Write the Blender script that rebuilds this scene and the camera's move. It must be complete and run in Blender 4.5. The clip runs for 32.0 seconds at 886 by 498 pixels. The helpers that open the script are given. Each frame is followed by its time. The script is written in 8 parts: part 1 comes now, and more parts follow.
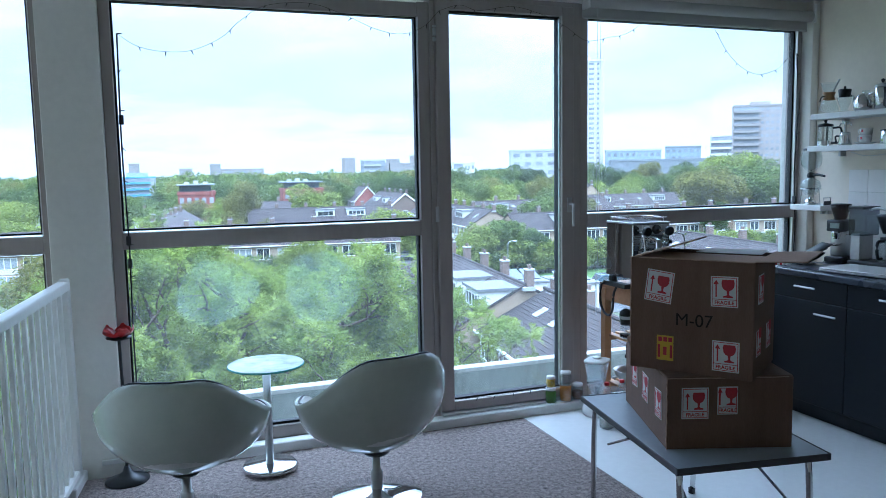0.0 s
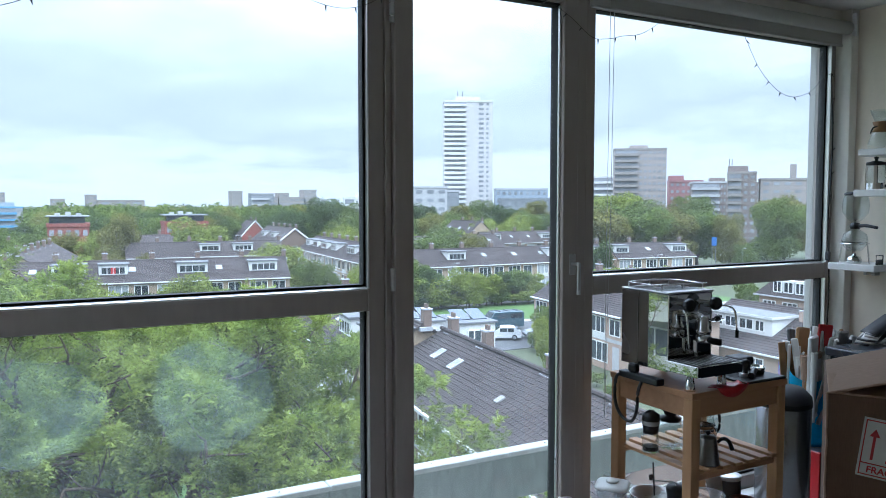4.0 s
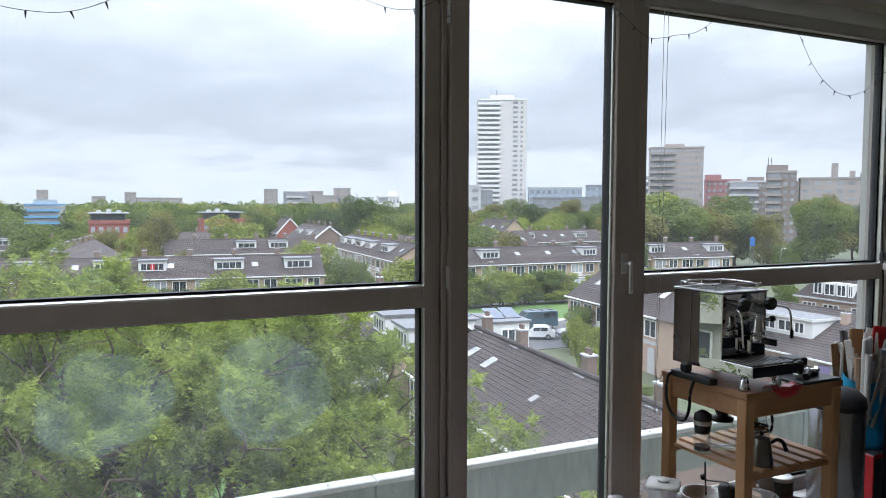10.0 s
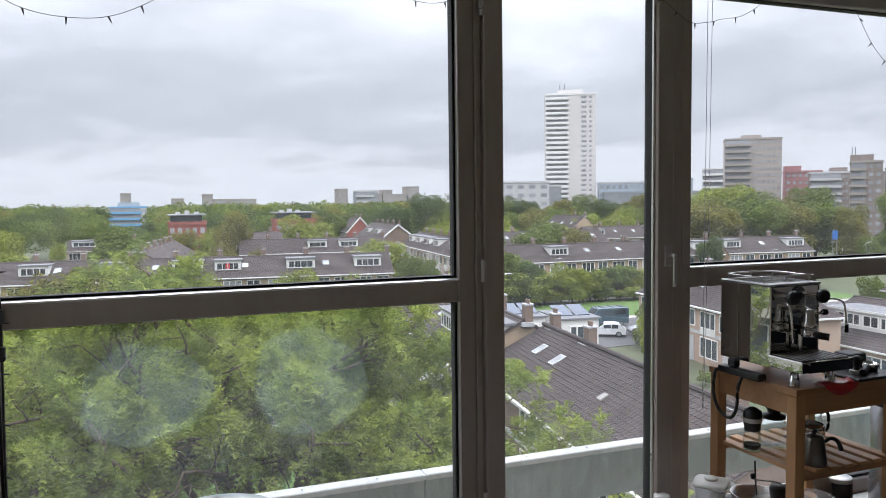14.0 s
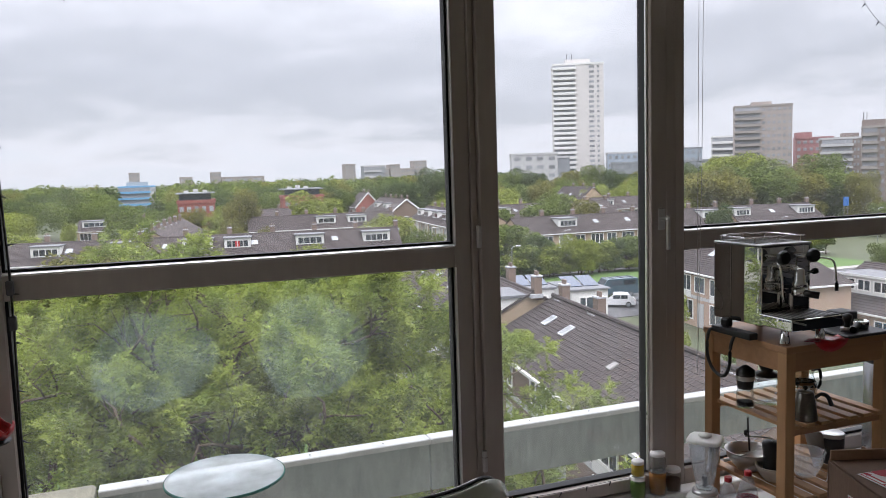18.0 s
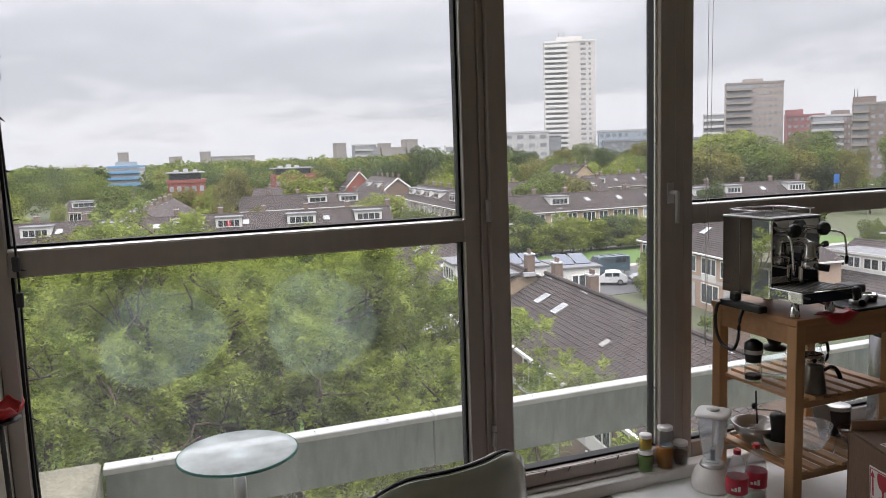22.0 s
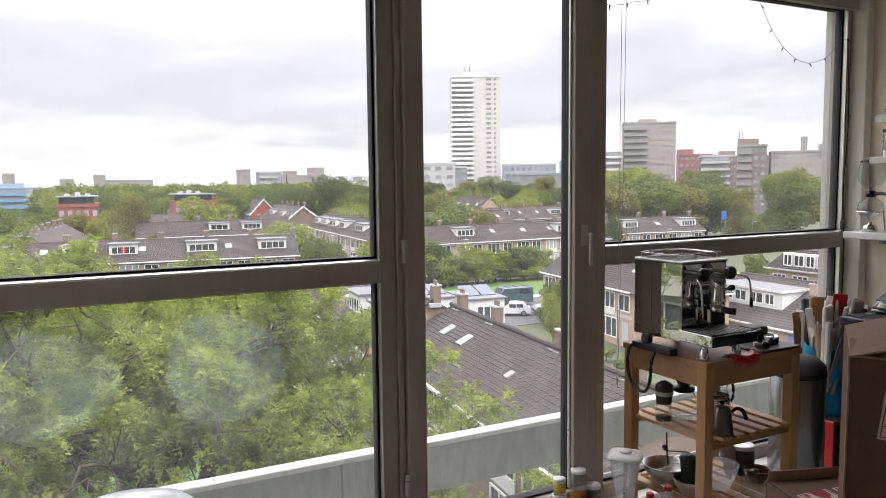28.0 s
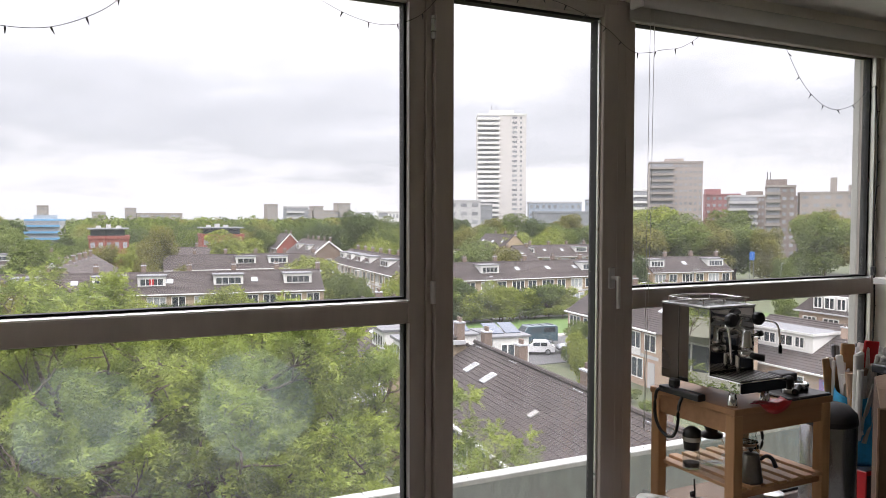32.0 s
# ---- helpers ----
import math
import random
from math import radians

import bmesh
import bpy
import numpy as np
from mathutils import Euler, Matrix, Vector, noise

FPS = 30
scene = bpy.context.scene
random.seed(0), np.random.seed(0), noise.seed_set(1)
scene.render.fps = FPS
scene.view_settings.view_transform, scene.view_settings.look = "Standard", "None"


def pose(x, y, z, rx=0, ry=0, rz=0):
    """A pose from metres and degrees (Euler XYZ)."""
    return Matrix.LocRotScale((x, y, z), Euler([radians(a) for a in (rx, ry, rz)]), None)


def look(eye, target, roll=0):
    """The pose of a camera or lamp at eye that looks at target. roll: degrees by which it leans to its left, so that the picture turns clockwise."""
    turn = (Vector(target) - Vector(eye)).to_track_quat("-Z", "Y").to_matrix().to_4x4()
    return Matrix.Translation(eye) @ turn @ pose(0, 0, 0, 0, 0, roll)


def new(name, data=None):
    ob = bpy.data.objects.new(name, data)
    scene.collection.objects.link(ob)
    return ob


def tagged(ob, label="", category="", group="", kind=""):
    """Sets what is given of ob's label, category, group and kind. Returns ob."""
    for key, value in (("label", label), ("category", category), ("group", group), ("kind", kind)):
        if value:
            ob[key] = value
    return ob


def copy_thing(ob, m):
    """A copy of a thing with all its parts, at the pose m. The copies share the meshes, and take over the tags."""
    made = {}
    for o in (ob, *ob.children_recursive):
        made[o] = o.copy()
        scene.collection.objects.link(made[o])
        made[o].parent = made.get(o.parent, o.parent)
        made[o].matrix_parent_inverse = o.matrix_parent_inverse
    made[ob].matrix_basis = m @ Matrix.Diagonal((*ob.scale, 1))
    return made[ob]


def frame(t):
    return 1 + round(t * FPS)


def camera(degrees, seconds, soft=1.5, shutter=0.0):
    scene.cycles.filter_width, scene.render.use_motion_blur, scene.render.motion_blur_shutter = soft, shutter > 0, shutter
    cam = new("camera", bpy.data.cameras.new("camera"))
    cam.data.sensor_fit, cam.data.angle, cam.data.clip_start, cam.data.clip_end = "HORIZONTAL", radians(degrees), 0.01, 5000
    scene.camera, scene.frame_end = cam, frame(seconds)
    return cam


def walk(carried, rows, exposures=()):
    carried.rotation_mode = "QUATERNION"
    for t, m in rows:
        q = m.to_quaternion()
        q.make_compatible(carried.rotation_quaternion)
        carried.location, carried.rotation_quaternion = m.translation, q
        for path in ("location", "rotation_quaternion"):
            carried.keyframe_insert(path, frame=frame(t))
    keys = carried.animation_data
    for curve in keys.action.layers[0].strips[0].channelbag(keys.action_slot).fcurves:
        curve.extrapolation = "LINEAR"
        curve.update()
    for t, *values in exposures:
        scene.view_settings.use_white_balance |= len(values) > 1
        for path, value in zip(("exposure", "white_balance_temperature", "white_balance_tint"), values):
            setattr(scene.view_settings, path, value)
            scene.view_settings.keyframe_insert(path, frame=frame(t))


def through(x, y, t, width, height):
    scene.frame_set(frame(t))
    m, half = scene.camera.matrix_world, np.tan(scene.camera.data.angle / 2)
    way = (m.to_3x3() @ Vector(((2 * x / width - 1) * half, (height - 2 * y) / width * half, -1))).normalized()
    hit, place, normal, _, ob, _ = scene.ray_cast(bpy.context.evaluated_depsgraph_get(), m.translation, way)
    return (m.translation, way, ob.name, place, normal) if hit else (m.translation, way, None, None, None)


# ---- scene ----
cam = camera(60.5, 32.0, soft=0.5)
PATH = [
    (0, (-1.448, -4.301, 1.561), (-0.755, -2.436, 1.352), -1.0),
    (0.5, (-1.396, -4.009, 1.568), (-0.621, -2.172, 1.406), -0.1),
    (1, (-1.284, -3.677, 1.563), (-0.505, -1.841, 1.407), 0.9),
    (1.5, (-1.235, -3.405, 1.553), (-0.523, -1.548, 1.343), 0.4),
    (2, (-1.25, -3.187, 1.534), (-0.497, -1.347, 1.317), -0.7),
    (2.5, (-1.192, -3.029, 1.533), (-0.439, -1.188, 1.322), -1.0),
    (3, (-1.126, -2.866, 1.554), (-0.337, -1.044, 1.319), -1.3),
    (3.5, (-1.145, -2.81, 1.572), (-0.228, -1.048, 1.333), -0.6),
    (4, (-1.175, -2.796, 1.595), (-0.216, -1.045, 1.477), 0.0),
    (4.5, (-1.187, -2.773, 1.584), (-0.274, -0.994, 1.541), 0.0),
    (6.5, (-1.211, -2.812, 1.569), (-0.317, -1.025, 1.482), -0.6),
    (7, (-1.216, -2.829, 1.575), (-0.336, -1.036, 1.465), -0.8),
    (7.5, (-1.213, -2.819, 1.571), (-0.347, -1.021, 1.444), -1.4),
    (8, (-1.196, -2.797, 1.565), (-0.275, -1.035, 1.347), -2.0),
    (8.5, (-1.197, -2.808, 1.579), (-0.253, -1.056, 1.379), -1.4),
    (9, (-1.231, -2.803, 1.59), (-0.312, -1.034, 1.429), -0.0),
    (9.5, (-1.267, -2.789, 1.597), (-0.369, -1.007, 1.457), 0.2),
    (10, (-1.271, -2.79, 1.595), (-0.389, -0.999, 1.473), 0.2),
    (10.5, (-1.224, -2.801, 1.593), (-0.353, -1.004, 1.483), 0.2),
    (11, (-1.179, -2.831, 1.59), (-0.315, -1.03, 1.483), -0.2),
    (11.5, (-1.151, -2.835, 1.581), (-0.297, -1.03, 1.474), -0.5),
    (12, (-1.156, -2.836, 1.575), (-0.366, -1.002, 1.453), -1.3),
    (12.5, (-1.177, -2.844, 1.577), (-0.518, -0.96, 1.463), -1.4),
    (13, (-1.171, -2.845, 1.579), (-0.528, -0.954, 1.475), -1.8),
    (13.5, (-1.15, -2.836, 1.57), (-0.479, -0.955, 1.459), -2.2),
    (14, (-1.143, -2.837, 1.579), (-0.427, -0.974, 1.451), -0.7),
    (14.5, (-1.156, -2.811, 1.582), (-0.415, -0.957, 1.474), 0.0),
    (16.5, (-1.242, -2.867, 1.597), (-0.424, -1.048, 1.448), -1.5),
    (17, (-1.184, -2.893, 1.59), (-0.459, -1.032, 1.471), -0.3),
    (17.5, (-1.159, -2.92, 1.567), (-0.525, -1.028, 1.432), -1.2),
    (18, (-1.12, -2.922, 1.554), (-0.43, -1.056, 1.358), -1.8),
    (18.5, (-1.114, -2.894, 1.545), (-0.385, -1.046, 1.313), -1.8),
    (19, (-1.138, -2.878, 1.544), (-0.47, -1.009, 1.301), -2.0),
    (19.5, (-1.158, -2.871, 1.547), (-0.544, -0.982, 1.317), -2.3),
    (20, (-1.165, -2.868, 1.545), (-0.477, -1.004, 1.316), -2.5),
    (20.5, (-1.179, -2.861, 1.54), (-0.464, -1.008, 1.304), -2.4),
    (21, (-1.191, -2.857, 1.542), (-0.494, -0.994, 1.329), -2.6),
    (21.5, (-1.189, -2.864, 1.541), (-0.48, -1.008, 1.312), -2.3),
    (22, (-1.178, -2.872, 1.536), (-0.471, -1.018, 1.284), -2.0),
    (22.5, (-1.167, -2.872, 1.555), (-0.439, -1.029, 1.285), -0.9),
    (23, (-1.181, -2.874, 1.573), (-0.393, -1.04, 1.447), -0.6),
    (23.5, (-1.186, -2.862, 1.568), (-0.348, -1.047, 1.527), 0.7),
    (24, (-1.19, -2.833, 1.549), (-0.204, -1.097, 1.435), 0.1),
    (24.5, (-1.181, -2.786, 1.539), (-0.075, -1.133, 1.329), 1.4),
    (26.5, (-1.184, -2.761, 1.572), (-0.165, -1.055, 1.349), 1.3),
    (27, (-1.183, -2.765, 1.576), (-0.182, -1.045, 1.378), 0.5),
    (27.5, (-1.179, -2.773, 1.577), (-0.211, -1.033, 1.389), 0.1),
    (28, (-1.173, -2.77, 1.571), (-0.236, -1.012, 1.392), -0.6),
    (28.5, (-1.186, -2.752, 1.564), (-0.249, -0.994, 1.387), -0.7),
    (29, (-1.183, -2.754, 1.566), (-0.236, -1.001, 1.389), -0.7),
    (29.5, (-1.188, -2.77, 1.564), (-0.24, -1.018, 1.382), -0.6),
    (30, (-1.182, -2.757, 1.552), (-0.248, -0.999, 1.36), 0.2),
    (30.5, (-1.195, -2.756, 1.548), (-0.259, -1.001, 1.337), 0.2),
    (31, (-1.23, -2.777, 1.563), (-0.283, -1.026, 1.373), 0.1),
    (31.5, (-1.21, -2.777, 1.57), (-0.296, -1.007, 1.4), 0.1),
    (32, (-1.209, -2.802, 1.595), (-0.326, -1.009, 1.512), 0.1),
]
EXPOSURES = [
    (0.0, 1.43, 4500, 4), (1.0, 1.12, 4600, 3), (3.5, 1.02, 5000, 5), (4.5, 0.88, 5150, 6), (6.5, 0.42, 5250, 6), (7.5, 0.49, 5350, 6), (9.0, 0.8, 5700, 9), (10.5, 0.76, 5800, 11),
    (12.0, 0.73, 5950, 12), (14.5, 0.60, 6100, 14), (18.0, 0.65, 6200, 16), (22.0, 0.64, 6500, 16), (23.0, 0.78, 6600, 15), (24.0, 0.60, 6560, 16), (24.5, 0.55, 6550, 17), (27.0, 1.05, 6550, 17), (28.5, 0.93, 6550, 17), (32.0, 0.93, 6550, 17),
]
walk(cam, [(t, look(eye, target, roll)) for t, eye, target, roll in PATH], EXPOSURES)

# ---- world and sun: a bright overcast sky ----
world = bpy.data.worlds.new("overcast_sky")
scene.world = world
world.use_nodes = True
wt = world.node_tree
for n in list(wt.nodes):
    wt.nodes.remove(n)


def wn(kind, **values):
    n = wt.nodes.new(kind)
    for k, v in values.items():
        n.inputs[k].default_value = v
    return n


sky = wn("ShaderNodeTexSky")
sky.sky_type, sky.sun_disc, sky.sun_elevation, sky.sun_rotation = "NISHITA", False, radians(38), radians(150)
sky_dim = wn("ShaderNodeVectorMath")
sky_dim.operation = "SCALE"
sky_dim.inputs[3].default_value = 0.07
wt.links.new(sky.outputs[0], sky_dim.inputs[0])
wc = wn("ShaderNodeTexCoord")
sep = wn("ShaderNodeSeparateXYZ")
wt.links.new(wc.outputs["Generated"], sep.inputs[0])
# cloud layer: the view direction spread over a flat ceiling of cloud
lift = wn("ShaderNodeMath")
lift.operation, lift.inputs[1].default_value = "ADD", 0.16
wt.links.new(sep.outputs["Z"], lift.inputs[0])
flat = wn("ShaderNodeVectorMath")
flat.operation = "DIVIDE"
comb = wn("ShaderNodeCombineXYZ")
for k in ("X", "Y", "Z"):
    wt.links.new(lift.outputs[0], comb.inputs[k])
wt.links.new(wc.outputs["Generated"], flat.inputs[0])
wt.links.new(comb.outputs[0], flat.inputs[1])
n1 = wn("ShaderNodeTexNoise", Scale=0.9, Detail=5.0, Roughness=0.5, Distortion=0.3)
n2 = wn("ShaderNodeTexNoise", Scale=3.4, Detail=5.0, Roughness=0.6)
wt.links.new(flat.outputs[0], n1.inputs["Vector"])
wt.links.new(flat.outputs[0], n2.inputs["Vector"])
# height of the cloud base above the horizon, made ragged by the noise
rag = wn("ShaderNodeMath")
rag.operation, rag.inputs[1].default_value, rag.inputs[2].default_value = "MULTIPLY_ADD", 0.26, -0.13
wt.links.new(n1.outputs["Fac"], rag.inputs[0])
rag2 = wn("ShaderNodeMath")
rag2.operation, rag2.inputs[1].default_value, rag2.inputs[2].default_value = "MULTIPLY_ADD", 0.10, -0.05
wt.links.new(n2.outputs["Fac"], rag2.inputs[0])
hs = wn("ShaderNodeMath")
hs.operation = "ADD"
wt.links.new(rag.outputs[0], hs.inputs[0])
wt.links.new(rag2.outputs[0], hs.inputs[1])
hz = wn("ShaderNodeMath")
hz.operation = "ADD"
wt.links.new(hs.outputs[0], hz.inputs[0])
wt.links.new(sep.outputs["Z"], hz.inputs[1])
ramp = wt.nodes.new("ShaderNodeValToRGB")
e = ramp.color_ramp.elements
e[0].position, e[0].color = 0.0, (0.56, 0.58, 0.61, 1)
e[1].position, e[1].color = 1.0, (2.7, 2.7, 2.8, 1)
for p, c in ((0.02, (0.59, 0.60, 0.63, 1)), (0.05, (0.55, 0.56, 0.585, 1)), (0.095, (0.43, 0.445, 0.475, 1)), (0.155, (0.50, 0.515, 0.545, 1)), (0.25, (0.78, 0.79, 0.82, 1)), (0.38, (0.98, 0.99, 1.01, 1)), (0.55, (2.0, 2.0, 2.06, 1))):
    el = e.new(p)
    el.color = c
wt.links.new(hz.outputs[0], ramp.inputs[0])
mix = wt.nodes.new("ShaderNodeMix")
mix.data_type, mix.inputs["Factor"].default_value = "RGBA", 0.94
wt.links.new(sky_dim.outputs[0], mix.inputs["A"])
wt.links.new(ramp.outputs[0], mix.inputs["B"])
bg = wn("ShaderNodeBackground", Strength=1.0)
wt.links.new(mix.outputs["Result"], bg.inputs[0])
wo = wt.nodes.new("ShaderNodeOutputWorld")
wt.links.new(bg.outputs[0], wo.inputs[0])

sun = new("sun", bpy.data.lights.new("sun", "SUN"))
sun.data.energy, sun.data.angle, sun.data.color = 1.1, radians(25), (1.0, 0.96, 0.9)
sun.matrix_world = look((0, 0, 40), (-14, 24, 0))

# ---- materials ----
def M(name, col, rough=0.6, metal=0.0, var=0.12, scale=3.0, fine=60.0, bump=0.0, bscale=None, island=0.0, obj=0.0, coat=0.0, spec=0.5, col2=None, stretch=None, tint=None):
    """A surface with broad and fine variation of colour, roughness and relief; sizes in metres."""
    m = bpy.data.materials.new(name)
    m.use_nodes = True
    t = m.node_tree
    b = t.nodes["Principled BSDF"]
    tc = t.nodes.new("ShaderNodeTexCoord")
    mp = t.nodes.new("ShaderNodeMapping")
    if stretch:
        mp.inputs["Scale"].default_value = stretch
    t.links.new(tc.outputs["Object"], mp.inputs[0])
    big = t.nodes.new("ShaderNodeTexNoise")
    big.inputs["Scale"].default_value, big.inputs["Detail"].default_value = scale, 4
    small = t.nodes.new("ShaderNodeTexNoise")
    small.inputs["Scale"].default_value, small.inputs["Detail"].default_value = fine, 3
    for n in (big, small):
        t.links.new(mp.outputs[0], n.inputs["Vector"])
    add = t.nodes.new("ShaderNodeMath")
    add.operation = "ADD"
    t.links.new(big.outputs["Fac"], add.inputs[0])
    t.links.new(small.outputs["Fac"], add.inputs[1])
    rng = t.nodes.new("ShaderNodeMapRange")
    rng.inputs["From Min"].default_value, rng.inputs["From Max"].default_value = 0.6, 1.4
    t.links.new(add.outputs[0], rng.inputs["Value"])
    c2 = col2 or tuple(min(1, c * (1 + var)) for c in col)
    c1 = col if col2 else tuple(c * (1 - var) for c in col)
    mx = t.nodes.new("ShaderNodeMix")
    mx.data_type = "RGBA"
    mx.inputs["A"].default_value, mx.inputs["B"].default_value = (*c1, 1), (*c2, 1)
    t.links.new(rng.outputs[0], mx.inputs["Factor"])
    out = mx.outputs["Result"]
    for amount, kind, socket in ((island, "ShaderNodeNewGeometry", "Random Per Island"), (obj, "ShaderNodeObjectInfo", "Random")):
        if amount:
            g = t.nodes.new(kind)
            r2 = t.nodes.new("ShaderNodeMapRange")
            r2.inputs["To Min"].default_value, r2.inputs["To Max"].default_value = 1 - amount, 1 + amount
            t.links.new(g.outputs[socket], r2.inputs["Value"])
            vm = t.nodes.new("ShaderNodeVectorMath")
            vm.operation = "SCALE"
            t.links.new(out, vm.inputs[0])
            t.links.new(r2.outputs[0], vm.inputs[3])
            out = vm.outputs[0]
    t.links.new(out, b.inputs["Base Color"])
    rr = t.nodes.new("ShaderNodeMapRange")
    rr.inputs["To Min"].default_value, rr.inputs["To Max"].default_value = max(0, rough - 0.08), min(1, rough + 0.08)
    t.links.new(big.outputs["Fac"], rr.inputs["Value"])
    t.links.new(rr.outputs[0], b.inputs["Roughness"])
    b.inputs["Metallic"].default_value = metal
    b.inputs["Specular IOR Level"].default_value = spec
    b.inputs["Coat Weight"].default_value = coat
    if bump:
        bp = t.nodes.new("ShaderNodeBump")
        bp.inputs["Strength"].default_value, bp.inputs["Distance"].default_value = bump, 0.004
        src = small
        if bscale:
            src = t.nodes.new("ShaderNodeTexNoise")
            src.inputs["Scale"].default_value, src.inputs["Detail"].default_value = bscale, 3
            t.links.new(mp.outputs[0], src.inputs["Vector"])
        t.links.new(src.outputs["Fac"], bp.inputs["Height"])
        t.links.new(bp.outputs[0], b.inputs["Normal"])
    return m


def clear(name, tint=(1, 1, 1), gloss=1.0, rough=0.0, haze=0.0, haze_col=(0.8, 0.85, 0.85)):
    """Thin clear glass: lets light through, mirrors by its Fresnel share; haze: a pale film of moisture, dust, frosting
    or added veil.
    """
    m = bpy.data.materials.new(name)
    m.use_nodes = True
    t = m.node_tree
    t.nodes.remove(t.nodes["Principled BSDF"])
    tr = t.nodes.new("ShaderNodeBsdfTransparent")
    tr.inputs[0].default_value = (*tint, 1)
    body = tr.outputs[0]
    if haze:
        df = t.nodes.new("ShaderNodeBsdfDiffuse")
        df.inputs[0].default_value = (*haze_col, 1)
        tl = t.nodes.new("ShaderNodeBsdfTranslucent")
        tl.inputs[0].default_value = (*haze_col, 1)
        both = t.nodes.new("ShaderNodeAddShader")
        t.links.new(df.outputs[0], both.inputs[0])
        t.links.new(tl.outputs[0], both.inputs[1])
        tc = t.nodes.new("ShaderNodeTexCoord")
        nz = t.nodes.new("ShaderNodeTexNoise")
        nz.inputs["Scale"].default_value, nz.inputs["Detail"].default_value = 7, 6
        t.links.new(tc.outputs["Object"], nz.inputs["Vector"])
        rg = t.nodes.new("ShaderNodeMapRange")
        rg.inputs["From Min"].default_value, rg.inputs["From Max"].default_value = 0.3, 0.7
        rg.inputs["To Min"].default_value, rg.inputs["To Max"].default_value = haze * 0.6, haze * 1.4
        t.links.new(nz.outputs["Fac"], rg.inputs["Value"])
        hm = t.nodes.new("ShaderNodeMixShader")
        t.links.new(rg.outputs[0], hm.inputs[0])
        t.links.new(body, hm.inputs[1])
        t.links.new(both.outputs[0], hm.inputs[2])
        body = hm.outputs[0]
    gl = t.nodes.new("ShaderNodeBsdfGlossy")
    gl.inputs["Roughness"].default_value = rough
    lw = t.nodes.new("ShaderNodeLayerWeight")
    fr = t.nodes.new("ShaderNodeMath")
    fr.operation, fr.inputs[1].default_value = "POWER", 5.0
    t.links.new(lw.outputs["Facing"], fr.inputs[0])
    sc = t.nodes.new("ShaderNodeMath")
    sc.operation, sc.inputs[1].default_value, sc.inputs[2].default_value = "MULTIPLY_ADD", 0.9 * gloss, 0.04 * gloss
    t.links.new(fr.outputs[0], sc.inputs[0])
    mx = t.nodes.new("ShaderNodeMixShader")
    t.links.new(sc.outputs[0], mx.inputs[0])
    t.links.new(body, mx.inputs[1])
    t.links.new(gl.outputs[0], mx.inputs[2])
    t.links.new(mx.outputs[0], t.nodes["Material Output"].inputs[0])
    return m


def leafmat(name, col, spread=0.35, yellow=0.0, patch=0.16, through=0.42):
    m = bpy.data.materials.new(name)
    m.use_nodes = True
    t = m.node_tree
    t.nodes.remove(t.nodes["Principled BSDF"])
    g = t.nodes.new("ShaderNodeNewGeometry")
    tc = t.nodes.new("ShaderNodeTexCoord")
    nz = t.nodes.new("ShaderNodeTexNoise")
    nz.inputs["Scale"].default_value, nz.inputs["Detail"].default_value = patch, 5
    t.links.new(tc.outputs["Object"], nz.inputs["Vector"])
    ad = t.nodes.new("ShaderNodeMath")
    ad.operation, ad.inputs[1].default_value = "MULTIPLY_ADD", 0.5
    t.links.new(g.outputs["Random Per Island"], ad.inputs[0])
    t.links.new(nz.outputs["Fac"], ad.inputs[2])
    rp = t.nodes.new("ShaderNodeValToRGB")
    el = rp.color_ramp.elements
    el[0].position, el[0].color = 0.3, (*(c * (1 - spread) for c in col), 1)
    el[1].position, el[1].color = 1.05, (min(1, col[0] * (1.8 + yellow)), min(1, col[1] * 1.65), col[2] * 1.2, 1)
    t.links.new(ad.outputs[0], rp.inputs[0])
    df = t.nodes.new("ShaderNodeBsdfDiffuse")
    tl = t.nodes.new("ShaderNodeBsdfTranslucent")
    for n in (df, tl):
        t.links.new(rp.outputs[0], n.inputs[0])
    mx = t.nodes.new("ShaderNodeMixShader")
    mx.inputs[0].default_value = through
    t.links.new(df.outputs[0], mx.inputs[1])
    t.links.new(tl.outputs[0], mx.inputs[2])
    t.links.new(mx.outputs[0], t.nodes["Material Output"].inputs[0])
    return m


ALU = M("bronze_aluminium", (0.40, 0.355, 0.32), 0.42, 0.25, 0.08, 2, 40, 0.05, stretch=(1, 1, 0.15))
BEAD = M("bright_aluminium_bead", (0.86, 0.86, 0.85), 0.3, 0.9, 0.04)
ALU_LIGHT = M("raw_aluminium_trim", (0.55, 0.54, 0.52), 0.4, 0.5, 0.08)
GASKET = M("black_rubber", (0.012, 0.012, 0.012), 0.7, 0, 0.2)
# film on the panes: some dust, the rest an added veil lifting dark tones
GLASS = clear("window_glass", (0.985, 0.992, 0.99), 0.5, 0.0, 0.033, (0.64, 0.67, 0.67))
HAZE = clear("moisture_on_glass", (0.99, 1.0, 0.995), 0.0, 0.0, 0.048, (0.44, 0.58, 0.54))
THINGLASS = clear("thin_clear_glass", (0.95, 0.97, 0.97), 1.0)
FROST = clear("frosted_glass_top", (0.92, 0.95, 0.95), 0.5, 0.12, 0.34, (0.80, 0.84, 0.86))
PLASTIC_CLEAR = clear("clear_plastic_jug", (0.9, 0.92, 0.93), 0.9, 0.05, 0.12, (0.8, 0.82, 0.85))
WALL = M("cream_wall_paint", (0.84, 0.755, 0.635), 0.7, 0, 0.04, 1.2, 30, 0.1, 90)
WALL_GREY = M("white_column_paint", (0.80, 0.77, 0.70), 0.65, 0, 0.05, 1.2, 30, 0.08, 80)
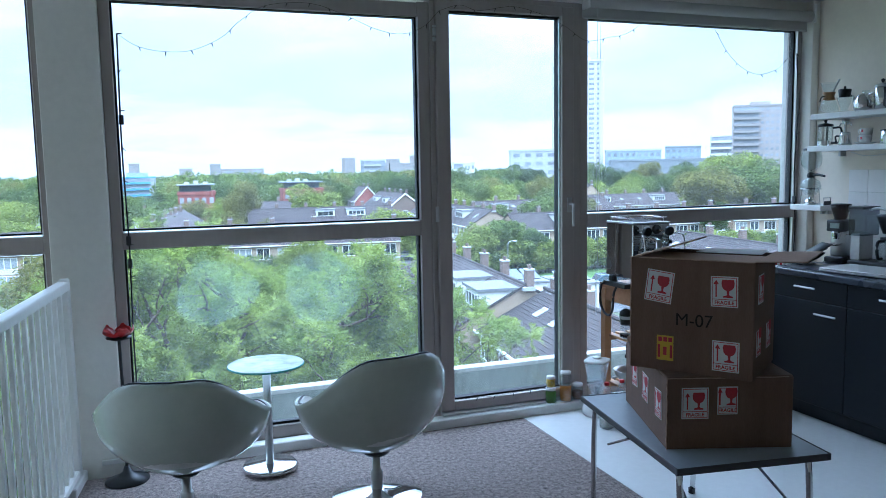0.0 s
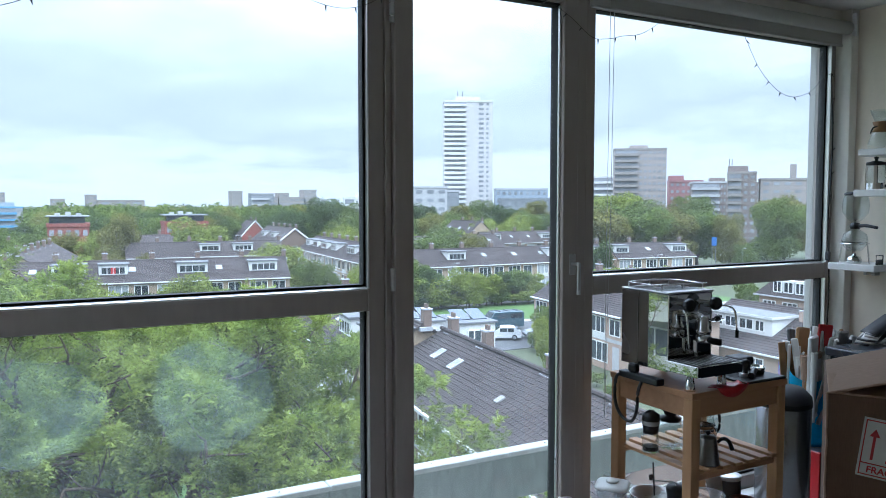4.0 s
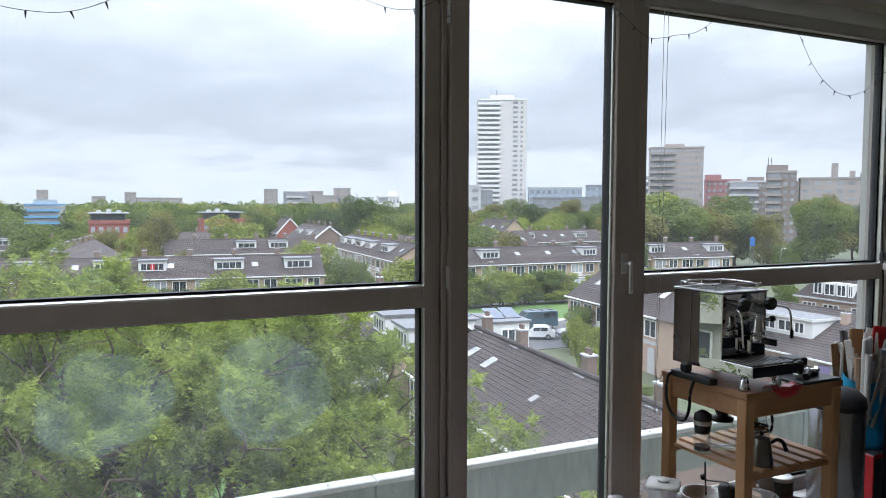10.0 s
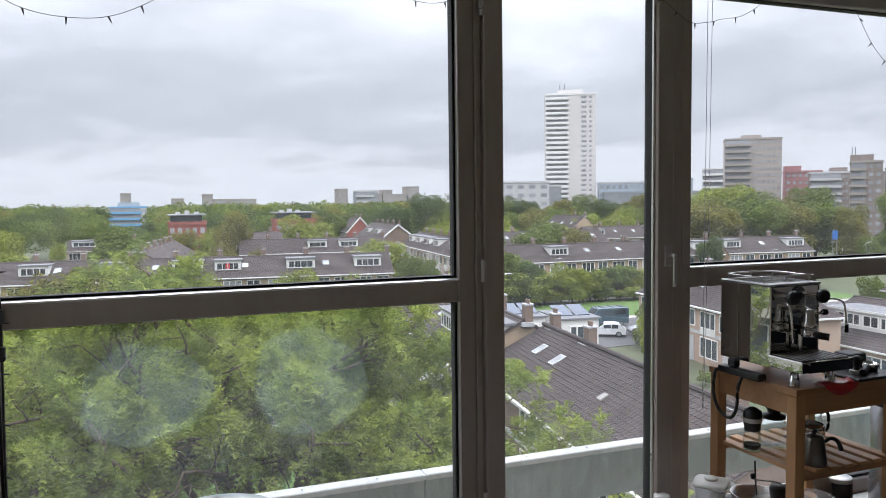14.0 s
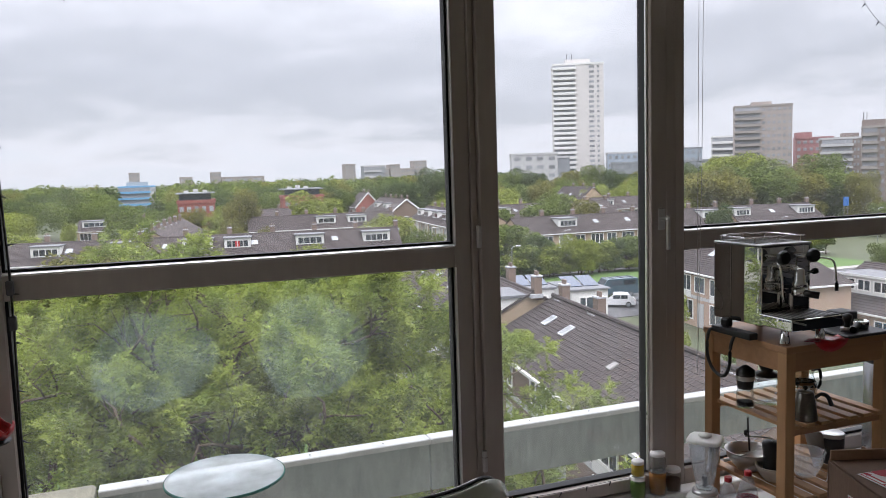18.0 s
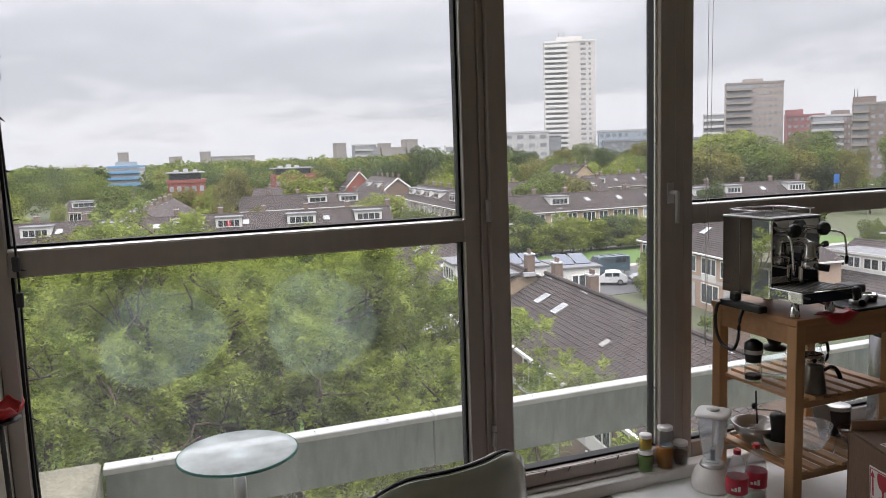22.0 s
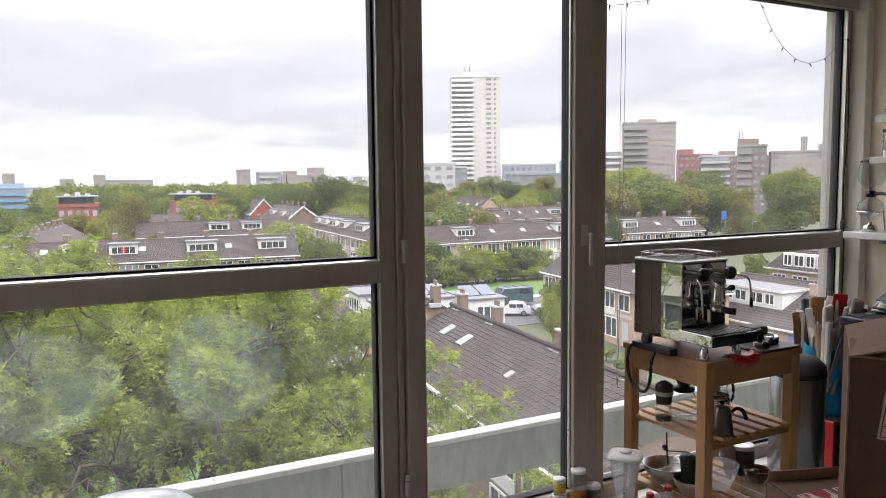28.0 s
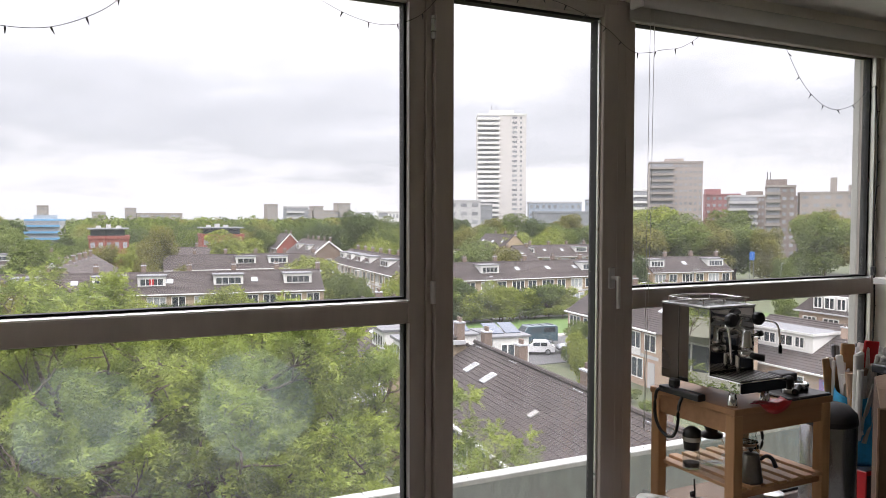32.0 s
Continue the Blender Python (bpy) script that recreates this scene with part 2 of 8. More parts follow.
CEIL = M("white_ceiling_paint", (0.78, 0.77, 0.74), 0.8, 0, 0.03, 1, 40, 0.08)
CARPET = M("brown_pile_carpet", (0.030, 0.021, 0.018), 0.95, 0, 0.7, 46, 120, 1.0, 120, col2=(0.42, 0.345, 0.31))
VINYL = M("pale_vinyl_floor", (0.68, 0.68, 0.665), 0.35, 0, 0.05, 1.5, 25, 0.03)
WHITE = M("white_gloss_paint", (0.78, 0.77, 0.74), 0.35, 0, 0.05, 3, 40, 0.04)
SHELFM = M("white_shelf_laminate", (0.76, 0.75, 0.73), 0.4, 0, 0.04)
TILE = M("white_glazed_tile", (0.84, 0.80, 0.76), 0.45, 0, 0.04, 4, 20, obj=0.03, spec=0.3)
GROUT = M("pale_grout", (0.68, 0.65, 0.60), 0.85)
CABINET = M("dark_blue_grey_laminate", (0.0075, 0.0095, 0.0145), 0.42, 0, 0.1, 2, 30, 0.02, spec=0.22)
WORKTOP = M("dark_slate_worktop", (0.03, 0.036, 0.05), 0.28, 0, 0.2, 8, 120, 0.03)
STEEL = M("brushed_steel", (0.55, 0.55, 0.54), 0.3, 1, 0.06, 3, 90, 0.04, stretch=(1, 1, 12))
CHROME = M("polished_chrome", (0.68, 0.68, 0.68), 0.06, 1, 0.03)
MIRROR_STEEL = M("mirror_steel", (0.72, 0.72, 0.70), -0.06, 1, 0.02)
BLACK = M("black_plastic", (0.014, 0.014, 0.015), 0.4, 0, 0.2)
DARKGREY = M("dark_grey_plastic", (0.05, 0.05, 0.055), 0.45, 0, 0.15)
SHELL = M("cream_gloss_shell", (0.50, 0.53, 0.45), 0.18, 0, 0.05, 2, 20, coat=0.6)
CUSHION = M("white_leatherette", (0.62, 0.61, 0.57), 0.5, 0, 0.06, 6, 60, 0.15)
WOOD = M("birch_wood", (0.40, 0.215, 0.095), 0.5, 0, 0.2, 3, 30, 0.12, stretch=(1, 1, 0.08), col2=(0.56, 0.335, 0.165))
WOOD_H = M("birch_wood_slats", (0.33, 0.165, 0.077), 0.5, 0, 0.2, 3, 30, 0.12, stretch=(0.08, 1, 1), col2=(0.47, 0.265, 0.13))
CARD = M("brown_cardboard", (0.128, 0.074, 0.049), 0.8, 0, 0.12, 5, 70, 0.3, stretch=(6, 6, 0.6), col2=(0.194, 0.118, 0.081))
CARD_IN = M("cardboard_inner", (0.45, 0.31, 0.225), 0.85, 0, 0.1, 5, 70, 0.2)
PAPER = M("white_paper", (0.72, 0.70, 0.68), 0.7, 0, 0.05)
NEWS = M("newsprint", (0.50, 0.47, 0.43), 0.85, 0, 0.2, 20, 120, 0.1, obj=0.25)
RED = M("red_gloss", (0.42, 0.012, 0.016), 0.3, 0, 0.15, 8, 50)
REDINK = M("red_ink", (0.42, 0.03, 0.05), 0.7, 0, 0.15)
YELLOW = M("yellow_label", (0.66, 0.42, 0.03), 0.6, 0, 0.1)
BLUEBAG = M("blue_plastic_bag", (0.035, 0.36, 0.66), 0.35, 0, 0.2, 10, 60, 0.4, 40)
BROWNGLASS = M("cork_and_wood", (0.34, 0.19, 0.08), 0.6, 0, 0.2)
BLIND = M("grey_roller_blind", (0.50, 0.49, 0.46), 0.75, 0, 0.05, 4, 120, 0.1)
PANEL = M("stained_balcony_panel", (0.22, 0.25, 0.235), 0.7, 0, 0.15, 2.2, 16, 0.1, stretch=(1.6, 1, 0.45), col2=(0.38, 0.41, 0.395))
CONCRETE = M("mossy_concrete", (0.34, 0.33, 0.26), 0.9, 0, 0.25, 3, 30, 0.5, col2=(0.46, 0.45, 0.38))
MOSSY = M("stained_mossy_concrete", (0.13, 0.125, 0.085), 0.95, 0, 0.3, 5, 45, 0.6, col2=(0.34, 0.32, 0.24))
COPING = M("pale_coping", (0.40, 0.41, 0.40), 0.6, 0, 0.12, 3, 25, col2=(0.66, 0.67, 0.66))

# outdoor surfaces
GRASS = M("lawn", (0.050, 0.100, 0.020), 0.95, 0, 0.4, 0.25, 6, 0.3, col2=(0.095, 0.160, 0.036))
GROUNDM = M("gardens_and_verges", (0.045, 0.062, 0.026), 0.95, 0, 0.4, 0.05, 0.8, 0.2, col2=(0.088, 0.095, 0.052))
ASPHALT = M("asphalt", (0.085, 0.085, 0.088), 0.9, 0, 0.2, 0.3, 12, 0.2)
PAVING = M("pale_paving", (0.30, 0.285, 0.265), 0.9, 0, 0.15, 0.5, 8, 0.2)
BRICK = M("buff_brick", (0.27, 0.20, 0.135), 0.85, 0, 0.16, 0.5, 9, 0.3, col2=(0.38, 0.30, 0.21))
BRICK_PINK = M("pinkish_buff_brick", (0.36, 0.245, 0.205), 0.85, 0, 0.16, 0.5, 9, 0.3, col2=(0.38, 0.30, 0.21))
BRICK_DK = M("brown_brick", (0.12, 0.085, 0.068), 0.85, 0, 0.18, 0.5, 9, 0.3, col2=(0.20, 0.145, 0.115))
BRICK_RED = M("red_brick", (0.24, 0.078, 0.062), 0.85, 0, 0.15, 0.4, 6, 0.2)
# red cladding of a far block, muted in colour to imitate haze
PINKB = M("red_cladding_painted_haze", (0.30, 0.155, 0.155), 0.8, 0, 0.08, 0.05, 0.5)
GLAZED = M("pale_blue_glazing", (0.30, 0.35, 0.40), 0.3, 0, 0.08, 0.05, 0.5)
RENDER = M("white_render", (0.62, 0.62, 0.60), 0.75, 0, 0.08, 0.3, 6)
RENDER_DIM = M("grey_render", (0.42, 0.42, 0.42), 0.75, 0, 0.08, 0.3, 6)
TOWERW = M("pale_tower_cladding", (0.52, 0.50, 0.48), 0.7, 0, 0.06, 0.02, 0.3)
TOWERG = M("grey_brown_cladding", (0.27, 0.245, 0.225), 0.75, 0, 0.08, 0.02, 0.3)
TOWERP = M("pink_brown_cladding", (0.32, 0.28, 0.255), 0.75, 0, 0.08, 0.02, 0.3)
ROOFT = M("brown_roof_tile", (0.046, 0.039, 0.039), 0.8, 0, 0.25, 0.25, 5, 0.3, island=0.16, obj=0.10, spec=0.15, col2=(0.080, 0.066, 0.063))
ROOFD = M("dark_roof_tile", (0.055, 0.046, 0.045), 0.8, 0, 0.25, 0.25, 5, 0.3, island=0.14, obj=0.12, spec=0.15, col2=(0.09, 0.076, 0.074))
FLATROOF = M("bitumen_flat_roof", (0.15, 0.155, 0.165), 0.8, 0, 0.12, 0.4, 8)
BROWNB = M("brown_block_cladding", (0.20, 0.165, 0.148), 0.8, 0, 0.1, 0.05, 0.5)
BALC = M("grey_balcony_concrete", (0.27, 0.26, 0.25), 0.8, 0, 0.1, 0.05, 0.5)
OFFICE = M("grey_office_cladding", (0.22, 0.235, 0.25), 0.6, 0, 0.1, 0.05, 0.5)
LEAD = M("lead_flashing", (0.40, 0.41, 0.43), 0.6, 0, 0.1)
PANE = M("dark_window_pane", (0.04, 0.05, 0.06), 0.08, 0, 0.3, 0.6, 3, obj=0.5)
# far panes: distance haze is painted in as a pale grey
PANE_FAR = M("far_pane_painted_haze", (0.24, 0.25, 0.265), 0.5, 0, 0.15, 0.1, 1, obj=0.25)
PANE_L = M("curtained_window_pane", (0.30, 0.32, 0.33), 0.15, 0, 0.3, 0.6, 3, obj=0.4)
BARK = M("bark", (0.085, 0.062, 0.042), 0.95, 0, 0.3, 2, 14, 0.6, stretch=(1, 1, 0.3))
LEAF_A = leafmat("bright_green_leaves", (0.185, 0.230, 0.072), 0.62)
LEAF_B = leafmat("mid_green_leaves", (0.118, 0.160, 0.064), 0.60)
SPRAY_A = leafmat("feathery_bright_leaves", (0.180, 0.240, 0.074), 0.62, 0.05, 1.3, 0.36)
SPRAY_B = leafmat("feathery_green_leaves", (0.138, 0.190, 0.066), 0.62, 0.0, 1.3, 0.36)
LEAF_C = leafmat("yellowing_leaves", (0.140, 0.150, 0.062), 0.5, 0.06)
LEAF_D = leafmat("dark_green_leaves", (0.068, 0.098, 0.050), 0.55)
CARBLUE = M("blue_grey_car_paint", (0.075, 0.125, 0.155), 0.25, 0.3, 0.05, coat=0.6)
CARWHITE = M("white_car_paint", (0.68, 0.69, 0.70), 0.25, 0, 0.04, coat=0.6)
CARGREY = M("silver_car_paint", (0.40, 0.42, 0.44), 0.25, 0.5, 0.04, coat=0.6)
TYRE = M("tyre_rubber", (0.02, 0.02, 0.02), 0.85)


# ---- mesh helpers ----
def link(name, bm, material, parent=None, label="", smooth=False):
    me = bpy.data.meshes.new(name)
    bm.normal_update()
    bm.to_mesh(me)
    bm.free()
    me.materials.append(material)
    if smooth:
        me.polygons.foreach_set("use_smooth", [True] * len(me.polygons))
    ob = new(name, me)
    if parent:
        ob.parent = parent
    if label:
        ob["label"] = label
    return ob


def part(name, bm, material, parent, label="", smooth=False):
    return link(name, bm, material, parent, label, smooth)


def struct(name, bm, material, label, category, smooth=False):
    return tagged(link(name, bm, material, None, "", smooth), label, category, kind="structure")


def thing(name, label, category, group="", m=None, kind=""):
    ob = new(name)
    ob.empty_display_size = 0.05
    if m is not None:
        ob.matrix_basis = m
    return tagged(ob, label, category, group, kind)


def box(x0, x1, y0, y1, z0, z1, bev=0.0, bm=None, m=None, seg=1):
    own = bmesh.new()
    bmesh.ops.create_cube(own, size=1)
    for v in own.verts:
        v.co = Vector((x0 + (x1 - x0) * (v.co.x + 0.5), y0 + (y1 - y0) * (v.co.y + 0.5), z0 + (z1 - z0) * (v.co.z + 0.5)))
    if bev:
        bmesh.ops.bevel(own, geom=list(own.edges), offset=bev, segments=seg, affect="EDGES", profile=0.5)
    return merge(bm, own, m)


def merge(bm, own, m=None):
    if m is not None:
        bmesh.ops.transform(own, matrix=m, verts=list(own.verts))
    if bm is None:
        return own
    me = bpy.data.meshes.new("tmp")
    own.to_mesh(me)
    own.free()
    bm.from_mesh(me)
    bpy.data.meshes.remove(me)
    return bm


def lathe(profile, seg=24, bm=None, m=None, arc=1.0):
    """A turned shape from (radius, height) pairs, about the z axis."""
    own = bmesh.new()
    rings = []
    for r, z in profile:
        if r < 1e-5:
            rings.append([own.verts.new((0, 0, z))])
        else:
            rings.append([own.verts.new((r * math.cos(2 * math.pi * arc * i / seg), r * math.sin(2 * math.pi * arc * i / seg), z)) for i in range(seg)])
    for a, b in zip(rings, rings[1:]):
        for i in range(seg):
            j = (i + 1) % seg
            if len(a) == 1 and len(b) == 1:
                continue
            if len(a) == 1:
                own.faces.new((a[0], b[j], b[i]))
            elif len(b) == 1:
                own.faces.new((a[i], a[j], b[0]))
            else:
                own.faces.new((a[i], a[j], b[j], b[i]))
    bmesh.ops.recalc_face_normals(own, faces=list(own.faces))
    return merge(bm, own, m)


def cyl(r, z0, z1, x=0, y=0, seg=16, bm=None, r2=None, bev=0.0, m=None):
    r2 = r if r2 is None else r2
    b = min(bev, r * 0.5, r2 * 0.5)
    prof = [(0, z0), (r - b, z0), (r, z0 + b), (r2, z1 - b), (r2 - b, z1), (0, z1)] if b else [(0, z0), (r, z0), (r2, z1), (0, z1)]
    mm = pose(x, y, 0)
    return lathe(prof, seg, bm, m @ mm if m is not None else mm)


def tube(points, r, seg=8, bm=None, r_end=None, m=None):
    """A round bar along a line of points, tapering from r to r_end."""
    own = bmesh.new()
    pts = [Vector(p) for p in points]
    rings = []
    up = Vector((0, 0, 1))
    for k, p in enumerate(pts):
        d = (pts[min(k + 1, len(pts) - 1)] - pts[max(k - 1, 0)]).normalized()
        a = d.cross(up)
        if a.length < 0.05:
            a = d.cross(Vector((1, 0, 0)))
        a.normalize()
        c = d.cross(a)
        rr = r if r_end is None else r + (r_end - r) * k / (len(pts) - 1)
        rings.append([own.verts.new(p + rr * (a * math.cos(2 * math.pi * i / seg) + c * math.sin(2 * math.pi * i / seg))) for i in range(seg)])
    for a, b in zip(rings, rings[1:]):
        for i in range(seg):
            own.faces.new((a[i], a[(i + 1) % seg], b[(i + 1) % seg], b[i]))
    own.faces.new(rings[0][::-1])
    own.faces.new(rings[-1])
    return merge(bm, own, m)


def arc(points, n=6):
    """Rounds a line of points (Catmull-Rom)."""
    p = [Vector(q) for q in points]
    p = [p[0] * 2 - p[1]] + p + [p[-1] * 2 - p[-2]]
    out = []
    for i in range(1, len(p) - 2):
        for k in range(n):
            t = k / n
            a, b, c, d = p[i - 1], p[i], p[i + 1], p[i + 2]
            out.append(0.5 * ((2 * b) + (c - a) * t + (2 * a - 5 * b + 4 * c - d) * t * t + (3 * b - a - 3 * c + d) * t ** 3))
    return out + [p[-2]]


def quads(name, verts, faces, material, parent=None, smooth=False):
    me = bpy.data.meshes.new(name)
    me.from_pydata(verts, [], faces)
    me.materials.append(material)
    if smooth:
        me.polygons.foreach_set("use_smooth", [True] * len(me.polygons))
    ob = new(name, me)
    if parent:
        ob.parent = parent
    return ob

# ---- the room ----
XR, XL, YB, ZC = 2.95, -4.1, -6.2, 2.68        # side walls, back wall, ceiling
X_RAIL = -2.12                                   # edge of the floor at the stairwell
G = -13.0                                        # street level

struct("floor", box(X_RAIL, XR, YB, 0.05, -0.28, -0.012), CONCRETE, "concrete floor slab of the living room", "floor")
struct("floor_carpet", box(X_RAIL + 0.09, 0.62, YB, -0.125, -0.012, 0.0), CARPET, "brown short-pile carpet with a speckled weave", "carpet")
struct("floor_vinyl", box(0.622, XR, YB, -0.125, -0.012, 0.002), VINYL, "pale smooth vinyl floor of the kitchen side", "floor")
struct("stairwell_floor", box(XL, X_RAIL, YB, 0.05, -2.9, -2.7), VINYL, "pale floor of the lower level in the stairwell", "floor")
struct("ceiling", box(XL - 0.2, XR + 0.2, YB - 0.2, 0.25, ZC, ZC + 0.25), CEIL, "white painted ceiling", "ceiling")
struct("wall_east", box(XR, XR + 0.2, YB - 0.2, 0.055, -2.9, ZC), WALL, "cream painted plaster wall of the kitchen", "wall")
struct("wall_west", box(XL - 0.2, XL, YB - 0.2, 0.22, -2.9, ZC), WALL, "cream painted wall beyond the stairwell", "wall")
struct("wall_south", box(XL, XR, YB - 0.2, YB, -2.9, ZC), WALL, "cream painted back wall of the room", "wall")
bm = box(2.885, XR, -0.125, 0.06, 0, ZC, 0.004)
struct("wall_pilaster", bm, WALL_GREY, "narrow cream casing beside the window", "wall")
bm = box(-1.972, -1.692, -0.09, 0.22, -2.9, ZC, 0.004)
struct("wall_north", bm, WALL_GREY, "cream painted column between the windows", "wall")
struct("lintel", box(XL, XR, -0.06, 0.22, 2.575, ZC), WALL_GREY, "painted lintel over the window front", "wall")
struct("facade_foot", box(X_RAIL, XR, 0.06, 0.22, -0.6, 0.05), CONCRETE, "concrete upstand under the window front", "wall")
struct("window_ledge", box(-1.69, 2.885, -0.125, -0.045, -0.01, 0.058, 0.006), WHITE, "white painted ledge along the foot of the windows", "sill")
struct("door_threshold", box(0.10, 1.02, -0.085, 0.05, 0.06, 0.078, 0.004), ALU_LIGHT, "aluminium threshold under the balcony door", "threshold")
struct("baseboard", box(XL, X_RAIL - 0.02, YB, YB + 0.015, -2.7, -2.6), WHITE, "white skirting of the lower level", "skirting")


def wedge(x0, x1, y0, y1, z0, z1):
    """A glazing bead with a sloping top, low on the room side."""
    bm = bmesh.new()
    ends = [[bm.verts.new((x, y, z)) for y, z in ((y0, z0), (y1, z0), (y1, z1), (y0, z0 + 0.003))] for x in (x0, x1)]
    bm.faces.new(ends[0])
    bm.faces.new(ends[1][::-1])
    for i in range(4):
        j = (i + 1) % 4
        bm.faces.new((ends[0][j], ends[0][i], ends[1][i], ends[1][j]))
    bmesh.ops.recalc_face_normals(bm, faces=list(bm.faces))
    return bm


def opening(name, label, x0, x1, z0, z1, transom=None, jl=0.06, jr=0.06, depth=0.0):
    """A fixed light: frame, gaskets, panes; with a transom the pane is split."""
    w = thing(name, label, "window", kind="structure")
    y0, y1 = -0.035 - depth, 0.055
    part("jamb", box(x0 - jl, x0, y0, y1, z0 - 0.07, z1 + 0.085, 0.004), ALU, w)
    part("jamb", box(x1, x1 + jr, y0, y1, z0 - 0.07, z1 + 0.085, 0.004), ALU, w)
    part("head", box(x0, x1, y0 + 0.001, y1, z1, z1 + 0.08, 0.004), ALU, w)
    part("bottom_rail", box(x0, x1, y0 + 0.001, y1, z0 - 0.07, z0, 0.004), ALU, w)
    cells = [(z0, z1)]
    if transom:
        cells = [(z0, transom[0]), (transom[1], z1)]
        part("transom", box(x0, x1, y0 + 0.002, y1, transom[0], transom[1] - 0.004, 0.003), ALU, w)
        part("transom_trim", wedge(x0 + 0.001, x1 - 0.001, y0 + 0.007, -0.0125, transom[1] - 0.0035, transom[1] + 0.0065), BEAD, w, "bright sloping aluminium bead")
    for a, b in cells:
        g = 0.011
        bm = bmesh.new()
        for q in ((x0, x0 + g, a, b), (x1 - g, x1, a, b), (x0 + g, x1 - g, a + 0.002, a + g + 0.004), (x0 + g, x1 - g, b - 0.004, b)):
            box(q[0] + 0.0005, q[1] - 0.0005, -0.012, 0.03, q[2], q[3], 0, bm)
        part("gasket", bm, GASKET, w)
        part("glazing_bead", box(x1 - 0.0005, x1 + 0.0045, y0 - 0.003, 0.0, a, b), BEAD, w, "bright aluminium bead")
        p = part("pane", box(x0 + 0.004, x1 - 0.004, 0.004, 0.010, a + 0.004, b - 0.004), GLASS, w)
        p.visible_shadow = False
    return w


T = (1.172, 1.262)
window_1 = opening("window_1", "large fixed window in a bronze aluminium frame with a transom", -1.635, 0.0, 0.125, 2.44, T, 0.055, 0.072)
window_2 = opening("window_2", "fixed window in a bronze aluminium frame with a transom", 1.137, 2.838, 0.125, 2.49, T, 0.055, 0.046)
part("outer_jamb", box(2.842, 3.15, 0.0565, 0.098, 0.055, 2.575, 0.003), ALU_LIGHT, window_2, "pale grey outer jamb")
window_3 = opening("window_3", "window beside the stairwell in a bronze aluminium frame", XL + 0.06, -2.005, -0.55, 2.44, T, 0.06, 0.03)
window_4 = opening("window_4", "lower stairwell window in a bronze aluminium frame", XL + 0.06, -2.005, -2.6, -0.72, None, 0.06, 0.03)

# the balcony door
door = thing("door_1", "glazed balcony door in a bronze aluminium frame, closed", "door", kind="structure")
part("frame_left", box(0.0735, 0.100, -0.045, 0.055, 0.06, 2.575, 0.003), ALU, door)
part("frame_right", box(1.021, 1.0805, -0.042, 0.055, 0.06, 2.575, 0.003), ALU, door)
part("frame_head", box(0.1005, 1.0205, -0.044, 0.055, 2.545, 2.575, 0.003), ALU, door)
for n, q in (("stile", (0.1025, 0.188, 0.082, 2.543)), ("stile", (0.934, 1.0185, 0.082, 2.543)), ("rail", (0.1885, 0.9335, 0.082, 0.142)), ("rail", (0.1885, 0.9335, 2.486, 2.543))):
    part(n, box(q[0], q[1], -0.066, 0.03, q[2], q[3], 0.006, seg=2), ALU, door)
bm = bmesh.new()
for q in ((0.1885, 0.199, 0.142, 2.486), (0.9235, 0.9335, 0.142, 2.486), (0.199, 0.9235, 0.142, 0.153), (0.199, 0.9235, 2.475, 2.486)):
    box(*q[:2], -0.03, 0.02, *q[2:], 0, bm)
part("gasket", bm, GASKET, door)
part("glazing_bead", box(0.9245, 0.9330, -0.0415, -0.0305, 0.154, 2.474), BEAD, door, "bright aluminium bead")
part("pane", box(0.192, 0.93, 0.004, 0.010, 0.146, 2.482), GLASS, door).visible_shadow = False
part("handle", tube(arc([(0.985, -0.07, 1.325), (0.985, -0.112, 1.325), (0.985, -0.118, 1.318), (0.985, -0.118, 1.19)], 4), 0.0095, 10), STEEL, door, "brushed steel lever handle", True)
part("handle_plate", box(0.966, 1.004, -0.074, -0.0665, 1.275, 1.372, 0.004), STEEL, door)
for z in (0.30, 1.25, 2.3):
    part("hinge", cyl(0.011, z, z + 0.09, 0.094, -0.068, 10), STEEL, door)

# moisture between the panes of the lower left light
def blot(x, z, r, rz, seed):
    rnd = random.Random(seed)
    bm = bmesh.new()
    c = bm.verts.new((x, 0.0125, z))
    ring = []
    for i in range(64):
        a = 2 * math.pi * i / 64
        k = 1 + 0.06 * math.sin(2 * a + seed) + 0.05 * math.sin(3 * a + 2 * seed) + 0.03 * math.sin(7 * a + seed)
        ring.append(bm.verts.new((x + r * k * math.cos(a), 0.0125, z + rz * k * math.sin(a))))
    for i in range(64):
        bm.faces.new((c, ring[i], ring[(i + 1) % 64]))
    return bm


for x, z, r, rz, s in ((-1.18, 0.905, 0.212, 0.19, 1), (-0.595, 0.895, 0.228, 0.20, 4)):
    for k in range(2):
        b = part("moisture_patch", blot(x, z, r * (1 - 0.035 * k), rz * (1 - 0.035 * k), s), HAZE, window_1, "pale round patch of moisture")
        b.location.y, b.visible_shadow = 0.0006 * k, False

# roller blind over window_2
blind = thing("roller_blind", "rolled-up pale grey roller blind over the window", "blind")
part("roll", lathe([(0, 1.10), (0.036, 1.10), (0.036, 2.88), (0, 2.88)], 20, None, pose(0, -0.105, 2.575, 0, 90, 0)), BLIND, blind, "", True)
part("cover", box(1.075, 2.895, -0.068, -0.062, 2.485, 2.60, 0.002), BLIND, blind, "hanging edge of the fabric")
part("bottom_bar", cyl(0.008, 1.085, 2.885, 0, 0, 10, None, m=pose(0, -0.065, 2.487, 0, 90, 0)), ALU_LIGHT, blind)
